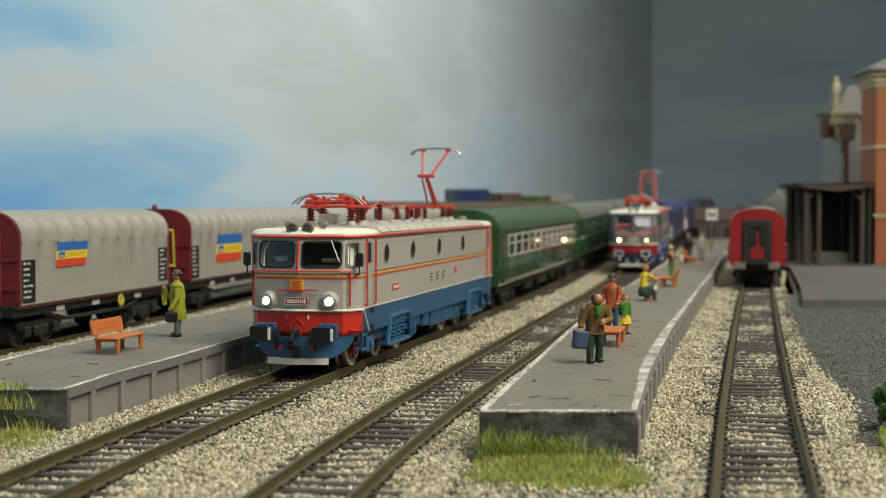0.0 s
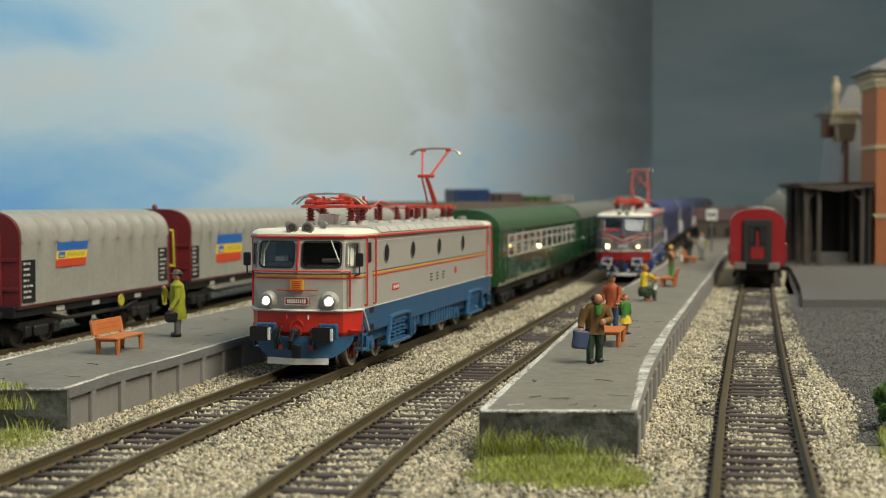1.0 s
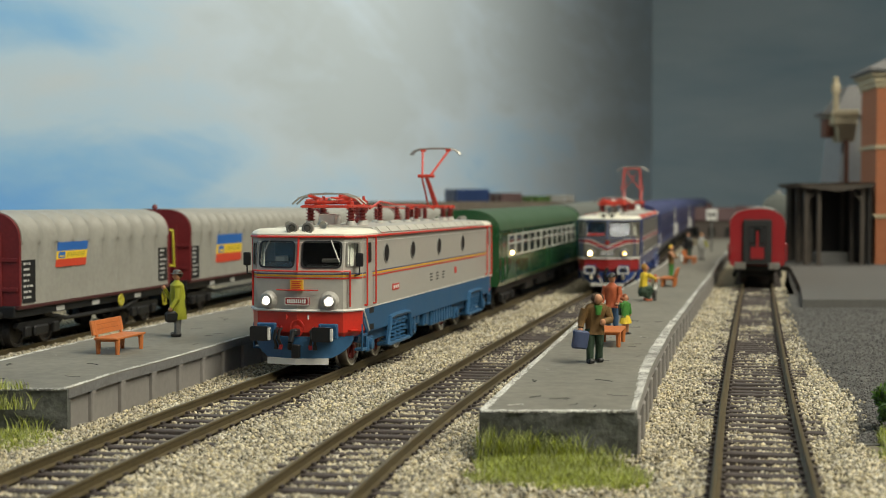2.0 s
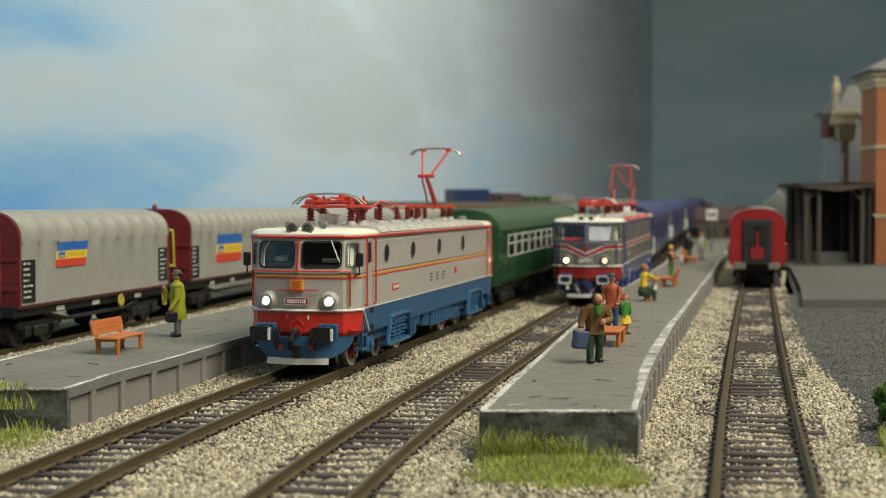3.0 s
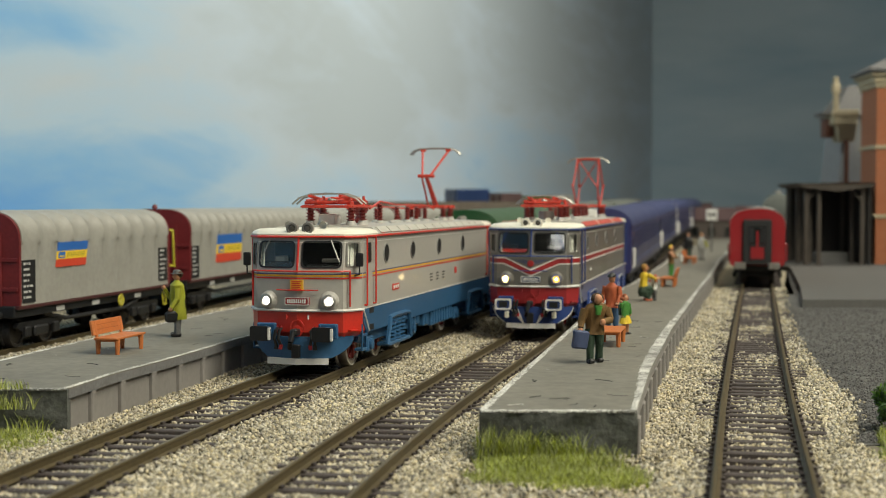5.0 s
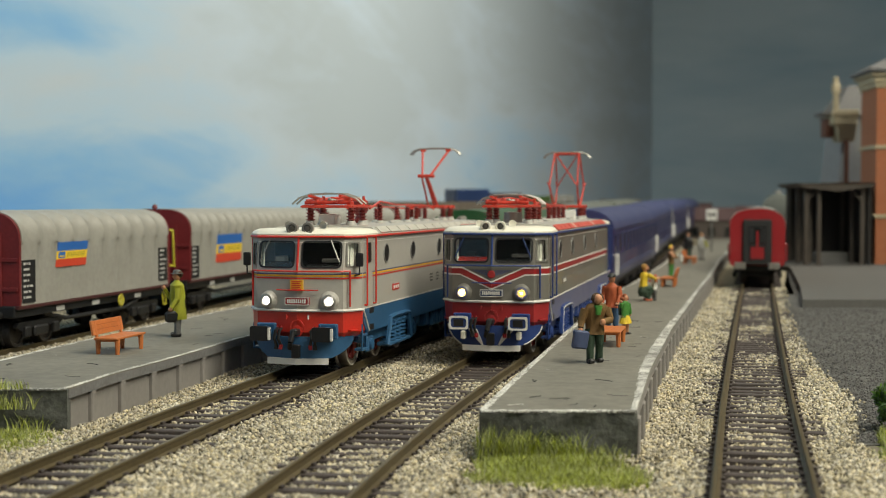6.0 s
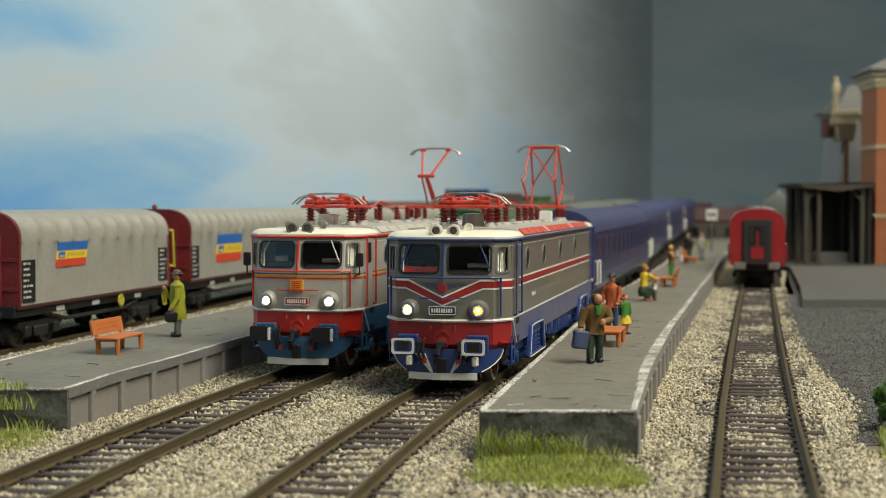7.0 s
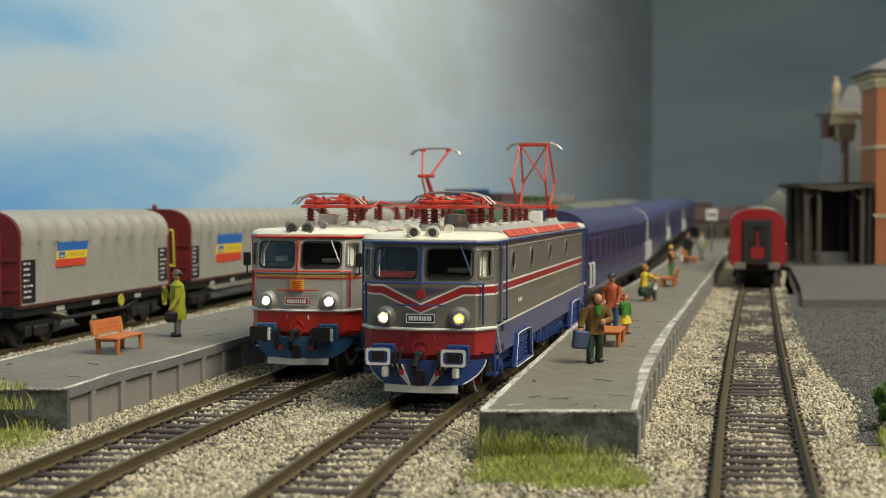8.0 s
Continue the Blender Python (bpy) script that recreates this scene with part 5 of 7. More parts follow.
def motions():
    walk(loco_dark, [(t, on_track(2, y, BODY_L)) for t, y in RUN])
    for wheels, r, steps in ((dark_wheels, 7.2, 100), (coach_wheels, 5.4, 140)):
        for w in wheels:
            x, y, z = w.location
            rows = []
            for i in range(steps + 1):
                t = 8.0 * i / steps
                rows.append((t, pose(x, y, z, math.degrees((RUN[0][1] - run_y(t)) * 1.03 / r), 0, 0)))
            walk(w, rows)
    for ob, gap, length in FOLLOW:
        walk(ob, [(t, on_track(2, y + gap, length)) for t, y in RUN])


# ---- freight wagons ----
TARP = mat("grey_pvc_tarpaulin", (0.32, 0.312, 0.28), 0.42, var=0.1, size=16, fine=2.0, bump=0.15)
SOLE_RED = mat("dark_brown_red_paint", (0.06, 0.012, 0.012), 0.55, var=0.2, size=10, fine=1.0)
WAGON_RED = mat("brown_red_wagon_paint", (0.15, 0.014, 0.016), 0.5, var=0.2, size=10, fine=1.0)
FLAG_BLUE = mat("flag_blue", (0.025, 0.13, 0.45), 0.5, var=0.05)
FLAG_YELLOW = mat("flag_yellow", (0.8, 0.55, 0.03), 0.5, var=0.05)
FLAG_OLIVE = mat("flag_olive_print", (0.3, 0.25, 0.03), 0.5, var=0.05)
FLAG_RED = mat("flag_red", (0.6, 0.06, 0.025), 0.5, var=0.05)
WAGON_YELLOW = mat("wagon_yellow_paint", (0.5, 0.45, 0.03), 0.5, var=0.12)
PALE = mat("pale_grey_print", (0.55, 0.55, 0.53), 0.6, var=0.06)


def wheelset_small(parent, y, r=5.4):
    return wheelset(parent, y, r, False)


def small_bogie(parent, yc, wb=20.0):
    b = part("bogie", box(-8, 8, yc - wb / 2 - 4, yc + wb / 2 + 4, 5, 9.5, 0.6), BLACK, parent, "black two-axle bogie")
    for s in (-1, 1):
        bm = bmesh.new()
        pts = [(yc - 16, 7.5), (yc - 15, 9.0), (yc + 15, 9.0), (yc + 16, 7.5), (yc + 12, 5.5), (yc + 6, 7.0), (yc - 6, 7.0), (yc - 12, 5.5)]
        loft([[(s * 12.0, u, z) for u, z in pts], [(s * 13.6, u, z) for u, z in pts]], bm=bm)
        for a in (yc - wb / 2, yc + wb / 2):
            add_box(bm, min(s * 13, s * 14.8), max(s * 13, s * 14.8), a - 2, a + 2, 3.8, 7.4, 0.4)
        add_box(bm, min(s * 12.8, s * 14.4), max(s * 12.8, s * 14.4), yc - 5, yc + 5, 3.6, 7.2, 0.6)
        part("side_frame", bm, BLACK, b)
    return [wheelset_small(parent, yc - wb / 2), wheelset_small(parent, yc + wb / 2)]


def tarp_profile(grow=0.0, wall=None, n=9):
    """Half-round hood; the roof hangs over the straight wall in a soft crease."""
    w, z0, zs, zt = 16.7 + grow, 15.2, 37.2, 47.0 + grow * 0.6
    v = 16.7 + (grow if wall is None else wall)
    pts = [(v + (0.0 if wall is None else 0.15), z0), (v, z0 + 2.0), (v, (z0 + zs) / 2), (v, zs - 1.3), (w + 0.05, zs - 0.3 - grow * 0.7)]
    for i in range(1, n + 1):
        a = math.pi / 2 * i / n
        pts.append((w * math.cos(a) ** 0.62 if i < n else 0.0, zs + (zt - zs) * math.sin(a) ** 0.9))
    return pts + [(-x, z) for x, z in reversed(pts[:-1])]


def tarp_wagon(k, y, L, label, flag_u=27.0, flag_s=1.0, flag_z=0.0):
    top = base("tarpaulin_wagon", on_track(k, y, L), label, "wagon", "covered freight wagons")
    secs, n = [], int(L / 12)
    for i in range(n):
        for f, g in ((0.0, 0.75), (0.05, 0.62), (0.3, -0.35), (0.55, -0.6), (0.85, -0.1), (0.96, 0.6)):
            u = 3.0 + (L - 6) * (i + f) / n
            a = random.uniform(-0.12, 0.12)
            secs.append([(x + random.uniform(-0.05, 0.05), u + a, z) for x, z in tarp_profile(g, g * 0.16)])
    secs.append([(x, L - 3, z) for x, z in tarp_profile(0.4, 0.1)])
    part("tarpaulin", loft(secs), TARP, top, "pleated grey tarpaulin hood", smooth=True)
    for e, (a, b) in enumerate(((1.6, 3.0), (L - 3.0, L - 1.6))):
        q = tarp_profile(0.35)
        w = part("end_wall", loft([[(x, a, z) for x, z in q], [(x, b, z) for x, z in q]]), WAGON_RED, top, "dark red ribbed end wall")
        yy = a - 0.6 if e == 0 else b + 0.6
        for x in (-10, -3.5, 3.5, 10):
            part("end_rib", box(x - 0.7, x + 0.7, min(yy, a if e == 0 else b), max(yy, a if e == 0 else b), 15, 43 - abs(x) * 0.35, 0.15), WAGON_RED, w)
        for z in (20, 30):
            part("end_beam", box(-16.5, 16.5, min(yy, a if e == 0 else b) + 0.1, max(yy, a if e == 0 else b) - 0.1, z, z + 1.4, 0.15), WAGON_RED, w)
        if e == 0:
            part("lifting_knob", lathe([(0.9, 47.4), (1.3, 48.0), (0.6, 49.4)], 10, "Z", (0, (a + b) / 2, 0)), WAGON_RED, w)
        for s in (-1, 1):
            pts = [(s * 15.0, yy - 0.5, 23.5), (s * 17.4, yy + 3.6, 22.5), (s * 17.2, yy + 2.6, 38.0), (s * 15.0, yy - 0.5, 38.6)]
            if e == 1:
                part("grab_rail", bent(pts, 0.55), WAGON_YELLOW, top, "yellow end grab rail")
            o = (min(yy, yy - (6 if e == 0 else -6)), max(yy, yy - (6 if e == 0 else -6)))
            bm = bmesh.new()
            add_rod(bm, (s * 10, o[0], 12), (s * 10, o[1], 12), 1.3, 10)
            f = o[0] if e == 0 else o[1]
            add_rod(bm, (s * 10, f, 12), (s * 10, f + (0.8 if e == 0 else -0.8), 12), 2.7, 14)
            part("buffer", bm, BLACK, top, "black round buffer")
    part("underframe", box(-15.5, 15.5, 1, L - 1, 11.0, 15.1, 0.3), BLACK, top, "black wagon underframe")
    for s in (-1, 1):
        part("sole_bar", box(min(s * 15.3, s * 17.0), max(s * 15.3, s * 17.0), 1.5, L - 1.5, 13.9, 15.1, 0.2), SOLE_RED, top, "thin dark red sole bar")
        pts = [(24, 11.2), (40, 8.0), (L - 40, 8.0), (L - 24, 11.2)]
        part("truss", bent([(s * 13.8, u, z) for u, z in pts], 0.8), BLACK, top, "black under-truss")
        fn = lambda s2, u, z, d=0.0: Vector((s2 * (16.75 + d), u, z))
        for u0, u1, z0, z1 in ((3.6, 12.5, 16.0, 30.5), (L - 12.5, L - 4, 17.0, 31.0)):
            pan = part("data_panel", plate_on(fn, s, rounded(u0, u1, z0, z1, 0.2), -0.5, 0.3), BLACK, top, "black data panel with pale print")
            for i in range(7):
                zz = z1 - 1.6 - i * 1.9
                a = u0 + 0.8
                for j, w in enumerate(((1.6, 1.0, 2.2), (2.6, 1.6), (0.9, 3.2), (1.4, 0.7, 1.1), (3.8,), (1.2, 2.4), (2.0, 0.8))[(i + int(u0)) % 7]):
                    part("data_bar", plate_on(fn, s, [(a, zz), (a + w, zz), (a + w, zz + 0.75), (a, zz + 0.75)], 0.25, 0.38), PALE, pan)
                    a += w + 0.7
        sh = lambda u, z: (flag_u + (u - 27) * flag_s + (z - 27.8) * 0.22, 35.9 + (z - 38.2) * flag_s * 0.83 + flag_z)
        for z0, z1, col in ((34.4, 38.2, FLAG_BLUE), (30.9, 34.4, FLAG_YELLOW), (27.6, 30.9, FLAG_RED)):
            part("flag_band", plate_on(fn, s, [sh(27, z0), sh(50, z0), sh(50, z1), sh(27, z1)], -0.5, 0.3), col, top, "printed flag stripe")
        part("flag_mark", plate_on(fn, s, [sh(28, 31.3), sh(33, 31.3), sh(33, 34), sh(28, 34)], 0.2, 0.36), FLAG_BLUE, top, "small plain emblem block")
        for j in range(10):
            a, z0 = 34.6 + j * 1.4, 31.6 + (0.5 if j % 3 == 1 else 0)
            part("flag_mark", plate_on(fn, s, [sh(a, z0), sh(a + 0.55, z0), sh(a + 0.9, 33.7), sh(a + 0.35, 33.7)], 0.2, 0.34), FLAG_OLIVE, top)
        part("flag_mark", plate_on(fn, s, [sh(29, 31.8), sh(32, 31.8), sh(32, 32.5), sh(29, 32.5)], 0.3, 0.4), FLAG_YELLOW, top)
        for u in (30, 58, 96):
            part("sill_plate", plate_on(lambda s2, a, z, d=0.0: Vector((s2 * (15.5 + d), a, z)), s, rounded(u, u + 6, 11.4, 13.2, 0.2), 0, 0.15), PALE, top, "small pale label")
        # brake handwheel
        c = Vector((s * 16.8, L * 0.62, 11.6))
        bm = lathe([(2.2, -0.35), (2.6, 0), (2.2, 0.35), (1.9, 0)], 18, "X", c, caps=False)
        for i in range(3):
            a = math.pi * i / 3
            add_rod(bm, (c.x, c.y - 2.0 * math.cos(a), c.z - 2.0 * math.sin(a)), (c.x, c.y + 2.0 * math.cos(a), c.z + 2.0 * math.sin(a)), 0.35, 5)
        part("handwheel", bm, WAGON_YELLOW, top, "yellow brake handwheel")
        for u in (L - 6,):
            part("shunter_step", rods([((s * 15.5, u, 12), (s * 16, u, 6.5)), ((s * 15.5, u + 3, 12), (s * 16, u + 3, 6.5)), ((s * 16, u, 6.6), (s * 16, u + 3, 6.6))], 0.3), WAGON_YELLOW, top, "small yellow step")
    small_bogie(top, 22)
    small_bogie(top, L - 22)
    return top


tarp_wagon(0, 437, 130.0, "grey tarpaulin freight wagon with dark red ends", 27.0, 1.0, 0.0)
for i in range(3):
    tarp_wagon(0, 585 + 236 * i, 222.0, "long grey tarpaulin freight wagon with dark red ends", 35.0, 1.5, -1.0)


# ---- coaches ----
GREEN = mat("bottle_green_paint", (0.016, 0.078, 0.027), 0.25, var=0.08, size=30, fine=1.5, coat=0.5)
GREEN_ROOF = mat("green_roof_paint", (0.045, 0.1, 0.05), 0.5, var=0.1, size=30, fine=1.5)
BLUE_COACH = mat("royal_blue_paint", (0.028, 0.032, 0.115), 0.35, var=0.08, size=30, fine=1.5, coat=0.25)
BLUE_ROOF = mat("blue_grey_roof_paint", (0.05, 0.06, 0.15), 0.45, var=0.1, size=30, fine=1.5)
COACH_RED = mat("crimson_coach_paint", (0.27, 0.014, 0.018), 0.35, var=0.08, size=30, fine=1.5, coat=0.2)
GREY_ROOF = mat("pale_grey_roof", (0.3, 0.3, 0.28), 0.55, var=0.1, size=30, fine=1.5)
DULL_ROOF = mat("dull_green_grey_roof", (0.12, 0.13, 0.115), 0.6, var=0.12, size=30, fine=1.5)
PANE_BLUE = mat("blue_tinted_window_glass", (0.014, 0.016, 0.05), 0.3, var=0.1, size=8, fine=1.0)
PANE = mat("dark_window_glass", (0.012, 0.014, 0.014), 0.05, var=0.05, coat=1.0)
RUBBER = mat("gangway_rubber", (0.018, 0.018, 0.018), 0.8, var=0.2)
FRAME_WHITE = mat("pale_window_frame", (0.5, 0.5, 0.46), 0.4, var=0.08)


def coach_profile(n=8):
    w, z0, zs, zt = 16.3, 12.0, 37.5, 46.8
    side_pts = [(w - 0.8, z0), (w, z0 + 2), (w, zs)]
    roof = []
    for i in range(n + 1):
        a = math.pi / 2 * i / n
        roof.append((w * math.cos(a) ** 0.8 if i < n else 0.0, zs + (zt - zs) * math.sin(a)))
    return side_pts, roof


def coach(name, m, L, body, roof, frame, label, windows, divided=False, ends=BLACK, group="coaches", glass_mat=None, end_mat=None):
    top = base(name, m, label, "coach", group)
    sp, rp = coach_profile()
    o = sp + [(-x, z) for x, z in reversed(sp)]
    part("body", loft([[(x, y, z) for x, z in o] for y in (2.0, L - 2.0)]), body, top, "painted coach body")
    r = [(16.3, 37.5)] + rp[1:] + [(-x, z) for x, z in reversed(rp[1:-1])] + [(-16.3, 37.5)]
    full = sp + rp[1:] + [(-x, z) for x, z in reversed(rp[1:-1])] + [(-x, z) for x, z in reversed(sp)]
    for ya, yb in ((0.6, 2.0), (L - 2.0, L - 0.6)):
        part("end_wall", loft([[(x, y, z) for x, z in full] for y in (ya, yb)]), end_mat or body, top, "painted arched end wall")
    r2 = [(x * 1.02, 37.5 + (z - 37.5) * 1.04) for x, z in r]
    part("roof", loft([[(x, 1.2, z) for x, z in r2], [(x, L - 1.2, z) for x, z in r2]]), roof, top, "rounded coach roof", smooth=True)
    fn = lambda s, u, z, d=0.0: Vector((s * (16.3 + d), u, z))
    for s in (-1, 1):
        part("gutter", rods([((s * 16.4, 4, 37.6), (s * 16.4, L - 4, 37.6))], 0.35), roof, top)
        pitch = (L - 44) / windows
        for i in range(windows):
            u = 22 + pitch * i + 1.5
            w = part("window", ring_on(fn, s, rounded(u, u + pitch - 3, 24.6, 35.2, 0.7), rounded(u + 0.9, u + pitch - 3.9, 25.3, 34.5, 0.5), -0.1, 0.25), frame, top)
            part("pane", plate_on(fn, s, rounded(u + 0.5, u + pitch - 3.5, 25.1, 34.7, 0.5), -0.05, 0.08), glass_mat or PANE, w, "dark glossy window pane")
            if divided:
                part("window_bar", plate_on(fn, s, [(u + 0.5, 30.6), (u + pitch - 3.5, 30.6), (u + pitch - 3.5, 31.3), (u + 0.5, 31.3)], 0, 0.22), frame, w)
        for u in (6.0, L - 14.0):
            d = part("door", plate_on(fn, s, rounded(u, u + 8, 13.2, 36.6, 0.4), -0.1, 0.2), body, top)
            part("pane", plate_on(fn, s, rounded(u + 2, u + 6, 26, 34.4, 0.5), 0.1, 0.28), PANE, d, "dark door window")
            for g in (-1.2, 9.2):
                part("grab_rail", bent([fn(s, u + g, 15, 0.0), fn(s, u + g, 15.4, 1.0), fn(s, u + g, 24.6, 1.0), fn(s, u + g, 25, 0.0)], 0.4), WHITE if glass_mat else body, top, "coach door grab rail")
        if glass_mat:
            for z in (16.5, 17.8, 38.2):
                part("body_rib", rods([(fn(s, 18, z, 0.02), fn(s, L - 18, z, 0.02))], 0.3, 5), BLUE_ROOF, top)
    for e in (0, 1):
        y0 = 0.0 if e == 0 else L - 2.4
        f = lambda a: a if e == 0 else L - a
        g = part("gangway", box(-8.6, 8.6, min(f(-1.8), f(2.2)), max(f(-1.8), f(2.2)), 12.5, 40.0, 0.8), RUBBER, top, "black rubber gangway")
        for s in (-1, 1):
            part("door_light", box(min(s * 1.6, s * 4.8), max(s * 1.6, s * 4.8), min(f(-2.35), f(-1.5)), max(f(-2.35), f(-1.5)), 26.0, 35.0, 0.3), BLACK, g, "dark door window half")
        part("gangway_door", box(-5.6, 5.6, min(f(-2.0), f(-1.0)), max(f(-2.0), f(-1.0)), 15, 37.0, 0.3), ends, g, "gangway end door")
        part("pane", box(-5.0, 5.0, min(f(-2.2), f(-1.5)), max(f(-2.2), f(-1.5)), 25.0, 36.0, 0.3), PANE, g, "dark door window")
        part("kick_panel", box(-4.2, 4.2, min(f(-2.25), f(-1.5)), max(f(-2.25), f(-1.5)), 16, 23.5, 0.6), body, g, "painted lower door panel")
        part("door_bar", box(-0.7, 0.7, min(f(-2.4), f(-1.5)), max(f(-2.4), f(-1.5)), 23, 33, 0.2), body, g)
        for s in (-1, 1):
            bm = bmesh.new()
            add_rod(bm, (s * 10, f(2), 12), (s * 10, f(-4), 12), 1.5, 12)
            add_box(bm, s * 10 - 3.4, s * 10 + 3.4, min(f(-4), f(-4.9)), max(f(-4), f(-4.9)), 9.9, 14.1, 0.4)
            part("buffer", bm, GREY_LAMP, top, "grey coach buffer")
            part("tail_lamp", box(s * 13.6 - 0.9, s * 13.6 + 0.9, min(f(1.2), f(2.2)), max(f(1.2), f(2.2)), 15.5, 19.5, 0.2), WHITE if s > 0 else body, top, "small end lamp case")
    part("underframe", box(-14, 14, 5, L - 5, 8.6, 12.1, 0.5), BLACK, top, "black underframe")
    for u, w in ((90, 22), (130, 30), (175, 16)):
        if u + w < L - 60:
            part("underfloor_box", box(-13.5, 13.5, u, u + w, 5, 9, 0.5), BLACK, top, "black underfloor box")
    axles = small_bogie(top, 32, 28) + small_bogie(top, L - 32, 28)
    return top, axles


G0 = LOCO_Y1 + BODY_L * 0.975 + 14
for i in range(3):
    coach("passenger_coach", on_track(1, G0 + i * 284, 282), 282, GREEN, GREEN_ROOF if i == 0 else DULL_ROOF, FRAME_WHITE if i == 0 else GREEN_ROOF,
          "bottle green passenger coach with pale window frames", 12, True, group="green coaches")
coach("passenger_coach", on_track(3, 790, 282), 282, COACH_RED, GREY_ROOF, BLACK, "crimson passenger coach with dark end gangway", 11, False, BLACK, group="side track coaches")
for i in range(4):
    gap = (BODY_L + 14 + i * 292) * 0.974
    c, axles = coach("passenger_coach", on_track(2, LOCO_Y2 + gap, 283), 283, BLUE_COACH, BLUE_ROOF, BLUE_ROOF, "dark royal blue passenger coach in the moving train", 11, False, group="blue coaches", glass_mat=PANE_BLUE, end_mat=PALE if i else None)
    FOLLOW.append((c, gap, 283))
    coach_wheels.extend(axles)


# ---- platform furniture and figurines ----
ORANGE = mat("orange_plastic_wood", (0.48, 0.15, 0.04), 0.5, var=0.15, size=6, fine=0.6, bump=0.15)
SKIN = mat("skin_paint", (0.5, 0.24, 0.13), 0.5, var=0.08, size=4, fine=0.6)
COAT = mat("olive_yellow_paint", (0.30, 0.31, 0.02), 0.6, var=0.15, size=4, fine=0.5, bump=0.15)
GREY_CLOTH = mat("grey_cloth_paint", (0.13, 0.13, 0.125), 0.7, var=0.15, size=4, fine=0.5)
BROWN_CLOTH = mat("brown_cloth_paint", (0.17, 0.095, 0.03), 0.7, var=0.2, size=4, fine=0.5, bump=0.15)
GREEN_CLOTH = mat("dark_green_cloth_paint", (0.028, 0.055, 0.032), 0.7, var=0.2, size=4, fine=0.5)
BRIGHT_GREEN = mat("bright_green_paint", (0.05, 0.2, 0.03), 0.6, var=0.15, size=4, fine=0.5)
BRICK_RED = mat("brick_red_paint", (0.4, 0.09, 0.03), 0.6, var=0.15, size=4, fine=0.5)
SUN_YELLOW = mat("sun_yellow_paint", (0.7, 0.5, 0.03), 0.6, var=0.1, size=4, fine=0.5)
JEANS = mat("denim_blue_paint", (0.06, 0.13, 0.25), 0.7, var=0.15, size=4, fine=0.5)
SHOE = mat("black_shoe_paint", (0.012, 0.012, 0.012), 0.4, var=0.2, size=4, fine=0.5)
CASE = mat("slate_blue_case", (0.055, 0.075, 0.15), 0.5, var=0.12, size=5, fine=0.6)
RED_HAIR = mat("red_hair_paint", (0.26, 0.07, 0.025), 0.7, var=0.2, size=2, fine=0.4)
BLOND = mat("dark_blond_hair_paint", (0.32, 0.17, 0.04), 0.7, var=0.2, size=2, fine=0.4)
HAIR = mat("brown_hair_paint", (0.06, 0.03, 0.012), 0.7, var=0.2, size=2, fine=0.4)


class Doll:
    """A painted plastic figurine, moulded as one mesh."""

    def __init__(self):
        self.bm, self.mats = bmesh.new(), []
        self.done_layer = self.bm.faces.layers.int.new("painted")

    def close(self, material):
        if material not in self.mats:
            self.mats.append(material)
        k = self.mats.index(material)
        for f in self.bm.faces:
            if not f[self.done_layer]:
                f.material_index, f[self.done_layer] = k, 1

    def limb(self, a, b, r0, r1, material, seg=10):
        add_rod(self.bm, a, b, r0, seg, r1)
        self.close(material)

    def ball(self, c, r, material, sz=1.0):
        bmesh.ops.create_uvsphere(self.bm, u_segments=12, v_segments=8, radius=r, matrix=Matrix.Translation(c) @ Matrix.Diagonal((1, 1, sz, 1)))
        self.close(material)

    def barrel(self, rings, material, seg=14):
        """Elliptic rings: x, y, z, half width, half depth."""
        loft([[(x + rx * math.cos(2 * math.pi * i / seg), y + ry * math.sin(2 * math.pi * i / seg), z) for i in range(seg)] for x, y, z, rx, ry in rings], bm=self.bm)
        self.close(material)

    def brick(self, lo, hi, material, bevel=0.2, m=None):
        add_box(self.bm, lo[0], hi[0], lo[1], hi[1], lo[2], hi[2], bevel, m)
        self.close(material)

    def done(self, m, label, group="platform figurines"):
        bm = self.bm
        bmesh.ops.subdivide_edges(bm, edges=[e for e in bm.edges if e.calc_length() > 0.7], cuts=2, use_grid_fill=True)
        bm.normal_update()
        moved = []
        for v in bm.verts:
            p = v.co
            fold = noise.noise(Vector((p.x * 0.9, p.y * 0.9, p.z * 0.35))) + 0.5 * noise.noise(Vector((p.x * 2.1, p.y * 2.1, p.z * 1.3)))
            moved.append(p + v.normal * 0.24 * fold)
        for v, p in zip(bm.verts, moved):
            v.co = p
        ob = part("figurine", bm, self.mats[0], None, "", smooth=True)
        for x in self.mats[1:]:
            ob.data.materials.append(x)
        ob.matrix_basis = m
        return tagged(ob, label, "figurine", group)


def head(d, z, hair, hat=None, x=0.0, y=0.0, r=1.25):
    d.limb((x, y, z - 1.9), (x, y, z - 0.6), 0.7, 0.65, SKIN)
    d.ball((x, y, z), r, SKIN, 1.2)
    if hair:
        d.ball((x, y + 0.42 * r, z + 0.42 * r), r * 1.1, hair, 1.0)
    d.ball((x, y - r * 1.02, z - 0.1), r * 0.22, SKIN)
    if hat:
        d.barrel([(x, y, z + 0.6, r * 1.6, r * 1.6), (x, y, z + 0.75, r * 1.6, r * 1.6), (x, y, z + 0.8, r * 1.08, r * 1.1), (x, y, z + 1.75, r * 0.95, r * 1.0), (x, y, z + 1.9, r * 0.5, r * 0.7)], hat)


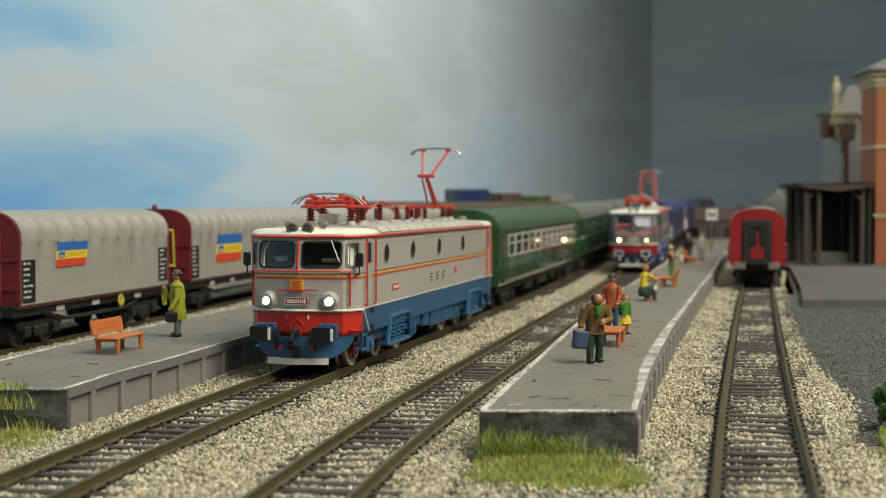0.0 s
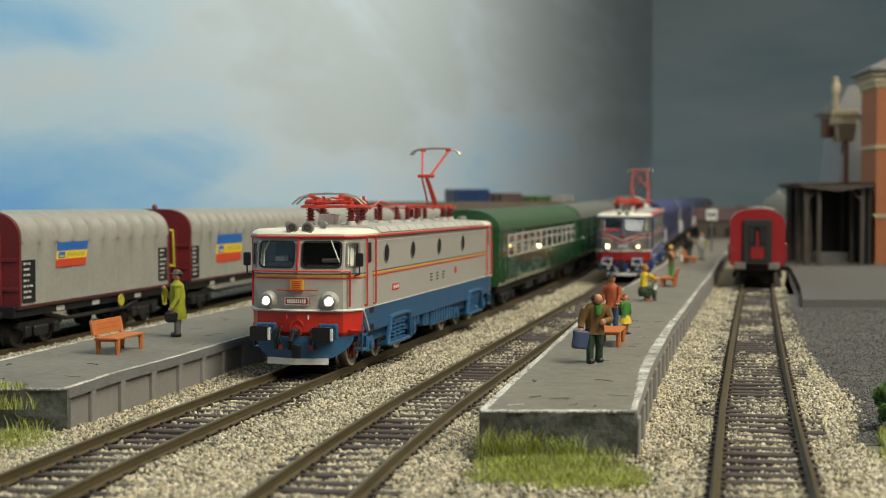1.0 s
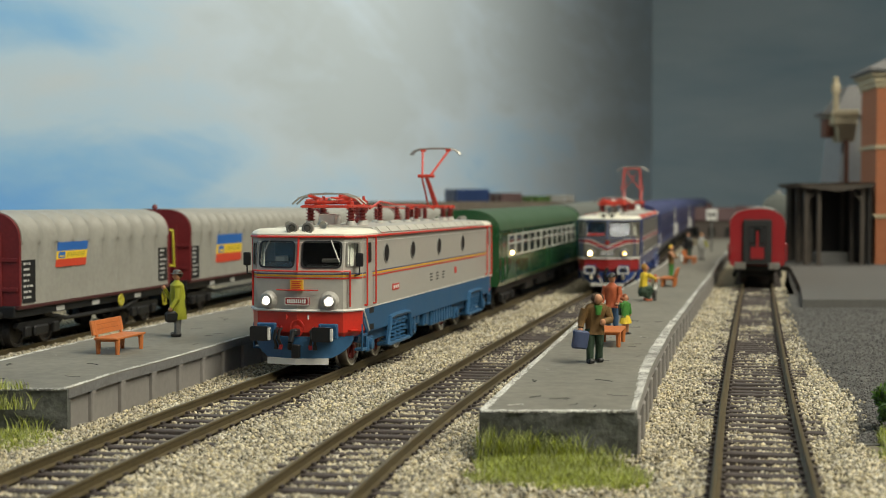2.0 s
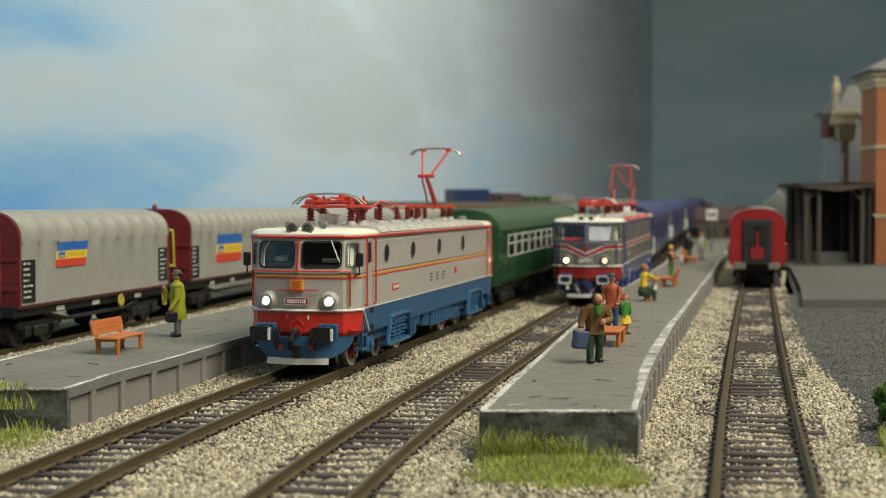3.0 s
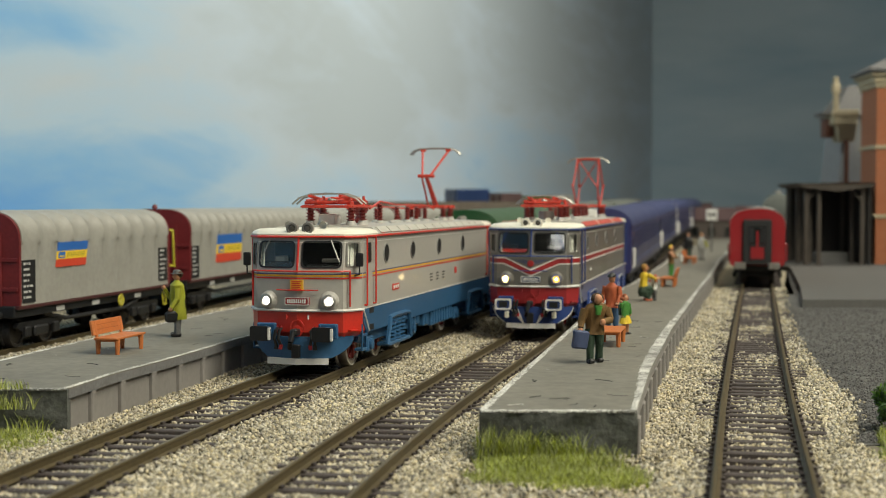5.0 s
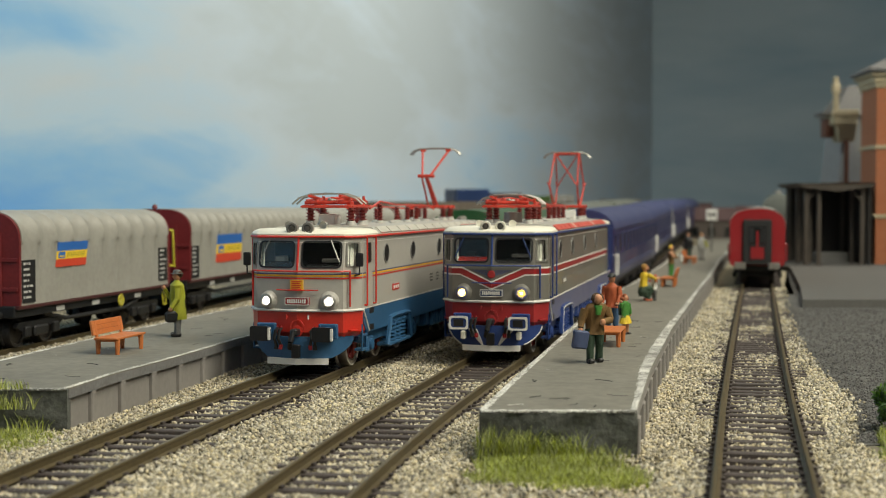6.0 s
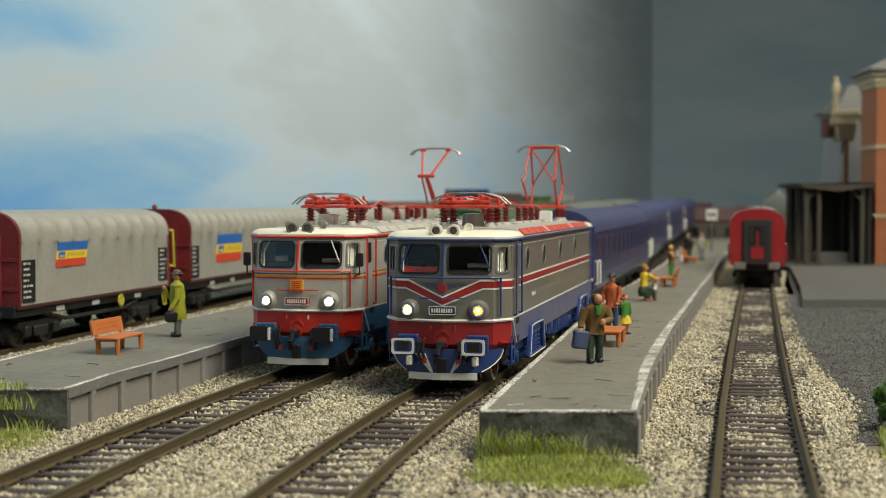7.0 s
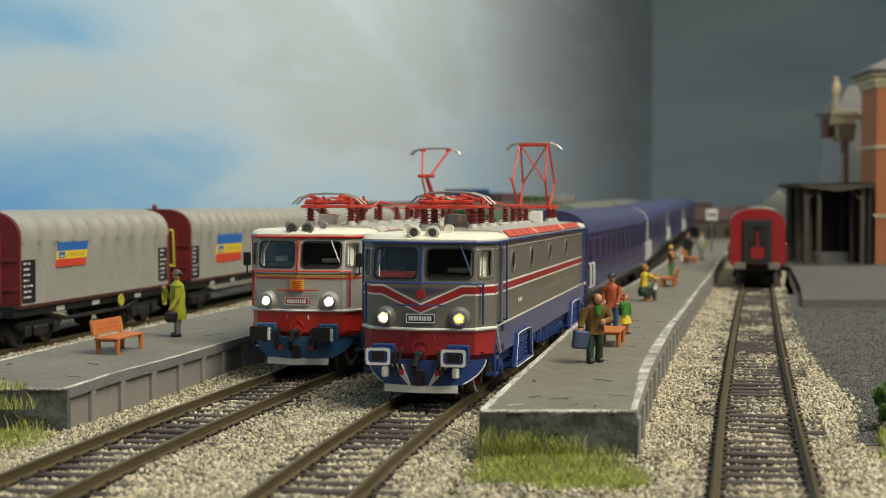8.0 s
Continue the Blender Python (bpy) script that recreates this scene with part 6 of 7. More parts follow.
def adult(h, trousers, coat, hair, hat=None, long_coat=False, bend=0.0):
    """Standing figurine, facing its own -y."""
    d, k = Doll(), h / 20.0
    for s in (-1, 1):
        d.limb((s * 1.2 * k, 0, 9.2 * k), (s * 1.35 * k, 0, 0.9 * k), 1.35 * k, 0.85 * k, trousers)
        d.brick((s * 1.4 * k - 0.75, -2.0 * k, 0), (s * 1.4 * k + 0.75, 1.0 * k, 1.1 * k), SHOE, 0.3)
    z0 = (5.2 if long_coat else 8.4) * k
    deep = 1.35 if long_coat else 1.0
    d.barrel([(0, 0, z0, 2.7 * k, 2.1 * k * deep), (0, 0, 9.5 * k, (2.85 if long_coat else 2.3) * k, 1.7 * k * deep), (0, -bend * 0.4, 12.5 * k, 2.4 * k, 1.7 * k * deep), (0, -bend, 15.4 * k, 2.7 * k, 1.5 * k * deep), (0, -bend, 16.4 * k, 1.5 * k, 1.0 * k), (0, -bend, 16.9 * k, 0.8 * k, 0.7 * k)], coat)
    head(d, 18.2 * k, hair, hat, 0, -bend * 1.3, 1.2 * k)
    return d, k


def bench(m, label):
    top = base("bench", m, label, "bench", "platform benches")
    for i in range(4):
        part("seat_slat", box(-3.4 + i * 1.75, -1.68 + i * 1.75, -9.5, 9.5, 4.2, 4.8, 0.12), ORANGE, top)
    for i in range(3):
        z = 5.4 + i * 1.35
        m2 = Matrix.Translation((-3.7 - i * 0.28, 0, z)) @ Matrix.Rotation(radians(-12), 4, "Y")
        bm = bmesh.new()
        add_box(bm, -0.35, 0.35, -9.5, 9.5, 0, 1.36, 0.1, m2)
        part("back_slat", bm, ORANGE, top)
    for s in (-1, 1):
        for x in (-3.0, 2.9):
            bm = bmesh.new()
            add_rod(bm, (x, s * 7.6, 0), (x, s * 7.6, 4.3), 0.6, 8, 0.85)
            part("leg", bm, ORANGE, top)
        bm = bmesh.new()
        add_rod(bm, (-3.2, s * 7.6, 4.2), (-4.5, s * 7.6, 9.2), 0.5, 6)
        add_box(bm, -3.5, 3.4, s * 7.6 - 0.5, s * 7.6 + 0.5, 3.6, 4.25, 0.1)
        part("bracket", bm, ORANGE, top)
    return top


PZ = 7.02
bench(at(-93.2, 374.0, PZ, -12), "orange wooden slatted bench on the side platform")
bench(at(51.0, 393.0, PZ, -13), "orange wooden slatted bench behind a figurine")
bench(at(117.0, 672.0, PZ, 166), "orange wooden slatted bench on the island platform")
bench(at(176.0, 925.0, PZ, -18), "orange wooden slatted bench far down the platform")

# man in the long coat with a bag
d, k = adult(21.5, GREY_CLOTH, COAT, HAIR, GREY_CLOTH, True)
d.limb((-2.6, 0, 15.6), (-3.0, -1.6, 11.5), 1.0, 0.85, COAT)
d.limb((-3.0, -1.6, 11.5), (-1.6, -3.9, 15.4), 0.8, 0.65, COAT)
d.ball((-1.5, -4.2, 15.8), 0.7, SKIN)
d.limb((2.6, 0, 15.6), (3.1, -0.2, 12.0), 1.1, 0.95, COAT)
d.limb((3.1, -0.2, 12.0), (3.2, -2.0, 9.6), 0.95, 0.8, COAT)
d.ball((3.2, -2.3, 9.0), 0.7, SKIN)
d.brick((2.3, -4.2, 4.9), (4.0, -0.2, 8.4), SHOE, 0.7)
d.done(at(-85.2, 416, PZ, -75), "figurine in a yellow-green coat and grey hat with black bag")

# man with the blue suitcase
d = Doll()
for sx, sy in ((-1, -0.9), (1, 0.8)):
    d.limb((sx * 1.25, 0, 9.0), (sx * 1.5, sy * 0.4 - 0.4, 4.8), 1.5, 1.15, GREEN_CLOTH)
    d.limb((sx * 1.5, sy * 0.4 - 0.4, 4.9), (sx * 1.55, sy, 0.8), 1.15, 0.95, GREEN_CLOTH)
    d.brick((sx * 1.6 - 0.85, sy - 2.0, 0), (sx * 1.6 + 0.85, sy + 1.0, 1.2), SHOE, 0.35)
d.barrel([(0, 0, 7.6, 2.9, 2.2), (0, 0, 9.2, 2.6, 1.9), (0, -0.5, 12.0, 2.7, 1.9), (0, -1.3, 14.6, 3.3, 1.8), (0, -1.7, 15.8, 2.3, 1.4), (0, -2.0, 16.4, 1.0, 0.9)], BROWN_CLOTH)
d.barrel([(0, -2.9, 13.0, 0.7, 0.5), (0, -3.2, 14.6, 1.0, 0.5), (0, -3.0, 15.6, 1.2, 0.7)], BRIGHT_GREEN)
d.ball((0, -2.9, 17.2), 1.22, SKIN, 1.15)
for sx in (-1, 1):
    d.ball((sx * 0.95, -2.35, 17.5), 0.85, HAIR, 1.3)
d.ball((0, -1.9, 17.5), 1.3, HAIR, 1.0)
d.limb((-3.0, -1.2, 14.6), (-4.0, -0.9, 11.0), 1.25, 1.0, BROWN_CLOTH)
d.limb((-4.0, -0.9, 11.2), (-4.5, -1.6, 9.6), 1.05, 0.85, BROWN_CLOTH)
d.ball((-4.6, -1.7, 9.0), 0.8, SKIN)
d.limb((3.0, -1.2, 14.6), (3.9, -2.0, 11.6), 1.25, 1.0, BROWN_CLOTH)
d.limb((3.9, -2.0, 11.7), (1.2, -3.8, 11.2), 1.0, 0.8, BROWN_CLOTH)
d.ball((0.9, -4.0, 11.1), 0.9, SKIN)
d.brick((-7.4, -3.4, 3.4), (-3.4, -0.4, 8.3), CASE, 0.45, Matrix.Rotation(radians(7), 4, "Y"))
d.limb((-5.2, -1.9, 8.5), (-3.6, -1.9, 8.6), 0.28, 0.28, SHOE)
d.done(at(40.6, 348, PZ, 14), "balding figurine in a brown jacket carrying a blue suitcase")

# youth in a red vest and cap
d, k = adult(19.5, JEANS, BRICK_RED, None, None)
d.ball((0, 0.75, 17.9), 0.95, HAIR)
d.barrel([(0, -0.6, 18.35, 1.2, 1.7), (0, -0.3, 18.6, 1.45, 1.75), (0, 0, 19.2, 1.4, 1.4), (0, 0, 19.7, 0.8, 0.9)], SHOE)
for sx in (-1, 1):
    d.limb((sx * 2.3, 0, 15.2), (sx * 2.9, -0.2, 12.2), 0.95, 0.8, BRICK_RED)
    d.limb((sx * 2.9, -0.2, 12.3), (sx * 2.7, -1.8, 10.0), 0.8, 0.6, BRICK_RED)
    d.ball((sx * 2.7, -2.0, 9.6), 0.55, SKIN)
d.limb((-1.0, -1, 8), (-1.6, -3.6, 6.4), 1.1, 0.9, BROWN_CLOTH)
d.done(at(56.0, 430, PZ, -30), "figurine in a brick red jacket, dark cap and jeans")

# girl in green
d, k = adult(13.2, SKIN, BRIGHT_GREEN, RED_HAIR, None)
d.ball((-0.9, 0.5, 11.6), 0.75, RED_HAIR)
d.ball((0.9, 0.5, 11.6), 0.75, RED_HAIR)
d.barrel([(0, 0, 3.6, 2.2, 1.9), (0, 0, 5.0, 1.8, 1.6), (0, 0, 6.2, 1.4, 1.2)], SUN_YELLOW)
d.limb((-1.6, 0, 10), (-2.9, -0.8, 9.0), 0.6, 0.5, BRIGHT_GREEN)
d.limb((-2.9, -0.8, 9.0), (-3.2, -1.0, 10.4), 0.5, 0.45, BRIGHT_GREEN)
d.ball((-3.2, -1.0, 10.8), 0.45, SKIN)
d.limb((1.6, 0, 10), (2.6, 0.2, 6.6), 0.6, 0.5, BRIGHT_GREEN)
d.ball((2.65, 0.2, 6.2), 0.45, SKIN)
d.brick((-1.3, 0.8, 6.2), (1.3, 2.2, 9.8), GREEN_CLOTH, 0.3)
d.done(at(59.5, 423, PZ, 40), "child figurine with red hair, green top and yellow skirt")

# crouching woman in yellow and the small child before her
d = Doll()
for s in (-1, 1):
    d.limb((s * 1.3, 0.8, 5.6), (s * 1.5, -2.8, 5.4), 1.4, 1.1, GREEN_CLOTH)
    d.limb((s * 1.5, -2.8, 5.4), (s * 1.5, -1.0, 0.9), 1.1, 0.8, GREEN_CLOTH)
    d.brick((s * 1.5 - 0.7, -2.8, 0), (s * 1.5 + 0.7, 0, 1.0), BRICK_RED, 0.3)
    d.limb((s * 2.2, -0.8, 11.6), (s * 1.6, -4.6, 9.6), 0.85, 0.6, SUN_YELLOW)
    d.limb((s * 1.6, -4.6, 9.6), (s * 0.8, -7.0, 10.0), 0.6, 0.5, SKIN)
d.barrel([(0, 0.2, 2.0, 2.2, 2.4), (0, 0.4, 4.0, 2.9, 2.6), (0, 0.5, 6.4, 2.3, 1.9)], GREEN_CLOTH)
d.barrel([(0, 0.6, 6.0, 2.3, 1.9), (0, 0.5, 7.6, 2.0, 1.6), (0, 0.1, 11.4, 2.5, 1.6), (0, 0.0, 12.6, 1.2, 0.9)], SUN_YELLOW)
head(d, 14.4, BLOND, None, 0, -0.4, 1.3)
d.done(at(88.5, 570, PZ, 105), "crouching figurine in a yellow top and dark trousers")
d, k = adult(11.5, GREY_CLOTH, WHITE, BRICK_RED, None)
d.limb((-1.5, 0, 8.6), (-2.4, -1.6, 8.6), 0.55, 0.45, BRICK_RED)
d.limb((1.5, 0, 8.6), (2.4, -1.6, 8.6), 0.55, 0.45, BRICK_RED)
d.done(at(93.2, 572, PZ, -60), "small child figurine in red and white")

# further figurines down the platform
d, k = adult(19.0, BRIGHT_GREEN, BROWN_CLOTH, SUN_YELLOW, None)
d.limb((-2.5, 0, 14.6), (-3.4, -3.4, 12.0), 0.9, 0.7, SKIN)
d.limb((2.5, 0, 14.6), (3.4, -2.4, 11.0), 0.9, 0.7, BROWN_CLOTH)
d.brick((0.5, -5.8, 9.6), (4.0, -5.5, 13.2), WHITE, 0.05)
d.done(at(131.5, 748, PZ, 60), "figurine in brown holding an open newspaper")
d, k = adult(21.0, GREEN_CLOTH, SHOE, HAIR, None)
d.limb((-2.5, 0, 15), (-3.2, -1.4, 9), 0.9, 0.7, SHOE)
d.limb((2.5, 0, 15), (3.2, -1.4, 9), 0.9, 0.7, SHOE)
d.done(at(184, 975, PZ, -20), "figurine in dark clothes standing far down the platform")
d, k = adult(21.0, GREY_ROOF, GREY_ROOF, BROWN_CLOTH, None)
d.limb((-2.5, 0, 15), (-3.2, -1.4, 9), 0.9, 0.7, GREY_ROOF)
d.limb((2.5, 0, 15), (4.2, -1.4, 10), 0.9, 0.7, COAT)
d.done(at(196, 985, PZ, 30), "figurine in pale grey clothes standing far down the platform")


def platform_sign(x, y):
    top = base("platform_sign", at(x, y, PZ, -13), "white square platform sign on a grey post", "sign")
    part("post", rods([((0, 0, 0), (0, 0, 30))], 0.8, 8), GREY_CLOTH, top, "grey sign post")
    b = part("board", box(-5, 5, -0.7, 0.0, 27.5, 37.5, 0.3), WHITE, top, "white sign board")
    for x0 in (-3.0, 0.6):
        part("sign_mark", box(x0, x0 + 2.4, -0.9, -0.6, 31.2, 34.6, 0.1), BLACK, b, "dark plain mark")


platform_sign(241, 1166)


# ---- station building ----
def brick_material():
    m, nt, b = nodes_of("terracotta_brick_card")
    tc = node(nt, "ShaderNodeTexCoord")
    br = node(nt, "ShaderNodeTexBrick", Scale=1.0)
    br.inputs["Color1"].default_value = (0.43, 0.145, 0.06, 1)
    br.inputs["Color2"].default_value = (0.37, 0.118, 0.048, 1)
    br.inputs["Mortar"].default_value = (0.36, 0.16, 0.09, 1)
    br.inputs["Brick Width"].default_value, br.inputs["Row Height"].default_value, br.inputs["Mortar Size"].default_value = 0.0028, 0.0009, 0.00012
    mp = node(nt, "ShaderNodeMapping")
    mp.inputs["Rotation"].default_value = (radians(90), 0, 0)
    nt.links.new(tc.outputs["Object"], mp.inputs["Vector"])
    nt.links.new(mp.outputs[0], br.inputs["Vector"])
    nt.links.new(br.outputs[0], b.inputs["Base Color"])
    b.inputs["Roughness"].default_value = 0.85
    return m


BRICK = brick_material()
RUST = mat("rusty_brown_paint", (0.13, 0.05, 0.03), 0.7, var=0.2)
STONE = mat("cream_cornice", (0.42, 0.36, 0.24), 0.8, var=0.12, size=12, fine=1.5)
SLATE = mat("grey_slate_roof", (0.12, 0.117, 0.115), 0.7, var=0.2, size=6, fine=1.5, bump=0.3)
WOOD_DARK = mat("weathered_canopy_wood", (0.075, 0.062, 0.05), 0.8, var=0.25, size=10, fine=1.0, bump=0.2)
PALE_WALL = mat("pale_blue_grey_wall", (0.27, 0.28, 0.29), 0.8, var=0.12, size=14, fine=1.5)
SLAB = mat("concrete_slab", (0.1, 0.098, 0.092), 0.85, var=0.12, size=25, fine=1.5, bump=0.1)
# near-black colour standing in for the shade under the canopy
SHADE_IN = mat("painted_canopy_shade", (0.025, 0.022, 0.02), 0.9, var=0.3, size=12, fine=2)


def station():
    top = base("station_building", at(350, 1052, -2.8, -3), "terracotta brick station building with cream bands and slate roof", "building")
    part("wall", box(0, 190, 0, 46, 0, 149), BRICK, top, "terracotta brick wall")
    for z, h, o in ((40.5, 3.4, 1.4), (96.5, 3.4, 1.4), (146, 4, 1.6), (150, 5, 3.0), (155, 3.5, 5.4)):
        part("cornice", box(-o, 190 + o, -o, 46 + o, z, z + h, 0.6), STONE, top, "cream moulded cornice band")
    for i in range(16):
        part("dentil", box(2 + i * 5.5, 4.6 + i * 5.5, -3.8, -1.2, 149.4, 153.6, 0.2), STONE, top)
    part("roof", loft([[(-8, -8, 158.5), (198, -8, 158.5), (198, 54, 158.5), (-8, 54, 158.5)], [(-8, -8, 161), (198, -8, 161), (198, 54, 161), (-8, 54, 161)], [(26, 18, 178), (164, 18, 178), (164, 28, 178), (26, 28, 178)]]), SLATE, top, "grey hipped slate roof")
    for i in range(3):
        x = 34 + i * 54
        for z0, z1 in ((12, 34), (52, 86), (106, 138)):
            w = part("window", box(x - 1.5, x + 17.5, -1.2, 0.6, z0 - 1.5, z1 + 2.5, 0.3), STONE, top, "cream window surround")
            part("pane", box(x, x + 16, -1.5, -0.8, z0, z1, 0.1), PANE, w, "dark window pane")
    # wing set back beside the main block, with mansard, dormer balcony and chimney
    part("wing_wall", box(4, 60, 120, 190, 0, 72), BRICK, top, "brick wing wall")
    part("mansard", loft([[(0, 118, 72), (62, 118, 72), (62, 192, 72), (0, 192, 72)], [(5, 126, 132), (62, 126, 132), (62, 184, 132), (5, 184, 132)]]), PALE_WALL, top, "pale blue-grey mansard wall")
    part("upper_roof", loft([[(-4, 122, 132), (62, 122, 132), (62, 186, 132), (-4, 186, 132)], [(12, 136, 160), (62, 136, 160), (62, 172, 160), (12, 172, 160)]]), SLATE, top, "dark upper roof slope")
    part("balcony", box(-12, 9, 92, 126, 121.5, 134, 1.2), STONE, top, "cream dormer balcony")
    part("balcony_rail", box(-13.2, 10, 90.8, 93, 130, 134.8, 0.5), STONE, top)
    part("balcony_base", loft([[(-4, 104, 108), (9, 104, 108), (9, 126, 108), (-4, 126, 108)], [(-8, 95, 122), (9, 95, 122), (9, 126, 122), (-8, 126, 122)]]), STONE, top, "cream stepped corbel")
    part("dormer_roof", box(-20, -7, 102, 130, 131, 134, 0.4), SLATE, top)
    part("dormer_wall", box(-15, -8, 108, 126, 112, 128, 0.3), RUST, top)
    part("chimney", box(-10.5, -6.5, 96, 102, 134, 164, 0.4), STONE, top, "slim cream chimney")
    part("chimney_cap", box(-11.6, -5.4, 95, 103, 150, 158, 0.5), STONE, top)
    part("downpipe", rods([((1.5, 100, 66), (1.5, 100, 109))], 2.2, 8), RUST, top, "rust red downpipe")
    return top


def canopy():
    top = base("platform_canopy", at(292, 1045, -2.8, -4), "dark weathered wooden canopy beside the station", "canopy")
    part("roof", loft([[(-6, -8, 66), (50, -8, 66), (50, 74, 66), (-6, 74, 66)], [(-10, -10, 69), (52, -10, 69), (52, 76, 69), (-10, 76, 69)]]), WOOD_DARK, top, "flat canopy roof boards")
    part("eaves", loft([[(-6, -9, 66), (22, -9, 62), (50, -9, 66), (50, -9, 68), (-6, -9, 68)], [(-6, -7, 66), (22, -7, 62), (50, -7, 66), (50, -7, 68), (-6, -7, 68)]]), WOOD_DARK, top, "shallow pointed fascia")
    for x in (0, 10, 44):
        for y in (0, 34, 66):
            part("post", box(x - 1.6, x + 1.6, y - 1.6, y + 1.6, 2.0, 66.5, 0.3), WOOD_DARK, top, "dark wooden post")
    for x in (0, 44):
        part("brace", rods([((x, 0, 54), (x + (10 if x == 0 else -10), 0, 65))], 1.0), WOOD_DARK, top)
    # walls added in the shade colour, the canopy itself is open
    part("back_wall", box(-2, 52, 70, 74, 2.0, 66), SHADE_IN, top, "added back wall coloured dark as canopy shade")
    part("side_wall", box(49, 52, 2, 70, 2.0, 66), SHADE_IN, top, "added side wall coloured dark as canopy shade")
    part("luggage_bench", box(16, 44, 40, 52, 2.0, 12, 0.6), GREY_CLOTH, top, "low dark bench under the canopy")


def forecourt():
    bm = prism([(184, 664), (420, 664), (520, 1500), (300, 1500), (270, 1010), (212, 770)], -3.7, 0.6)
    tagged(part("pavement", bm, SLAB), "raised grey concrete station pavement slab", "pavement", kind="structure")


station()
canopy()
forecourt()


# ---- distance: small far buildings, wagons and containers ----
FAR_RED = mat("far_roof_red", (0.085, 0.05, 0.05), 0.8, var=0.2, size=20, fine=3)
FAR_WALL = mat("far_house_wall", (0.085, 0.07, 0.06), 0.8, var=0.15, size=20, fine=3)
FAR_GREEN = mat("far_bush_green", (0.05, 0.1, 0.02), 0.9, var=0.4, size=10, fine=2)
EARTH = mat("far_embankment", (0.12, 0.1, 0.08), 0.9, var=0.3, size=30, fine=3, bump=0.3)


def far_house(x, y, z, w, dp, h, rz, roof, label):
    top = base("model_house", at(x, y, z, rz), label, "house", "far houses")
    part("wall", box(-w / 2, w / 2, 0, dp, 0, h), FAR_WALL, top)
    part("roof", loft([[(-w / 2 - 2, -2, h), (w / 2 + 2, -2, h), (w / 2 + 2, dp + 2, h), (-w / 2 - 2, dp + 2, h)], [(-w / 2 - 2, dp / 2 - 1, h + dp * 0.4), (w / 2 + 2, dp / 2 - 1, h + dp * 0.4), (w / 2 + 2, dp / 2 + 1, h + dp * 0.4), (-w / 2 - 2, dp / 2 + 1, h + dp * 0.4)]]), roof, top, "pitched roof")
    for i in range(3):
        part("window", box(-w / 2 + w * (i + 0.3) / 3, -w / 2 + w * (i + 0.7) / 3, -0.6, 0.4, h * 0.4, h * 0.75), PANE, top, "dark window")


def container(x, y, z, ln, h, material, label, rz=-20):
    top = base("shipping_container", at(x, y, z, rz), label, "container", "far containers")
    bm = box(0, 28, 0, ln, 0, h, 0.4)
    part("box_body", bm, material, top)
    for i in range(int(ln / 7)):
        for s in (-0.4, 28.0):
            part("corrugation", box(s, s + 0.4, 3 + i * 7, 6 + i * 7, 1, h - 1, 0.1), material, top)
    part("door_bar", rods([((9, -0.4, 1), (9, -0.4, h - 1)), ((19, -0.4, 1), (19, -0.4, h - 1))], 0.5), STEEL, top)


def far_ground():
    bm = prism([(-420, 1250), (-60, 1330), (140, 1500), (300, 2050), (330, 2450), (210, 2100), (-420, 1300)][:6], -5, 52)
    tagged(part("embankment", bm, EARTH), "low dark embankment behind the trains", "embankment", kind="structure")
    container(2, 1470, 52, 42, 14, DEEP_BLUE, "blue shipping container on the far embankment", -60)
    container(50, 1520, 52, 32, 10, FAR_RED, "rust red shipping container on the far embankment", -50)
    container(92, 1580, 52, 28, 7, FAR_GREEN, "green shipping container on the far embankment", -40)
    container(132, 1680, 52, 30, 9, GREY_ROOF, "pale shipping container on the far embankment", -30)
    for x, y, w, h, rf, lab in ((335, 1620, 60, 34, FAR_RED, "far house with a dull red roof"), (420, 1700, 70, 36, FAR_RED, "far low house with a dull red roof"),
                                (495, 1740, 60, 44, SLATE, "far house with a dark roof"), (360, 1950, 80, 40, FAR_RED, "farther house with red roof"), (270, 2000, 60, 46, SLATE, "farther house with grey roof")):
        far_house(x, y, -5, w, 40, h, -14, rf, lab)


far_ground()


def storage_tank(x, y):
    top = base("storage_tank", at(x, y, -5, -14), "dull grey cylindrical storage tank on low saddles", "tank")
    bm = lathe([(8, 0), (17, 2), (21, 8), (21, 120), (17, 126), (8, 128)], 28, "Y", (0, 0, 45))
    part("shell", bm, DULL_ROOF, top, "dull grey cylindrical shell", smooth=True)
    part("hatch", lathe([(4, 64), (4, 69), (2, 70)], 14, "Z", (0, 60, 0)), GREY_ROOF, top)
    for u in (22, 100):
        part("saddle", box(-17, 17, u, u + 8, 0, 34, 0.8), SLAB, top, "concrete saddle")


storage_tank(372, 1440)


# ---- planting ----
GRASS = mat("static_grass", (0.36, 0.41, 0.05), 0.8, var=0.35, size=12, fine=1.5, per=0.45)
BUSH = mat("foam_foliage", (0.075, 0.16, 0.02), 0.9, var=0.4, size=5, fine=1.0, per=0.5)
TURF = mat("turf_base", (0.17, 0.21, 0.035), 0.95, var=0.4, size=8, fine=1.0, bump=0.8)


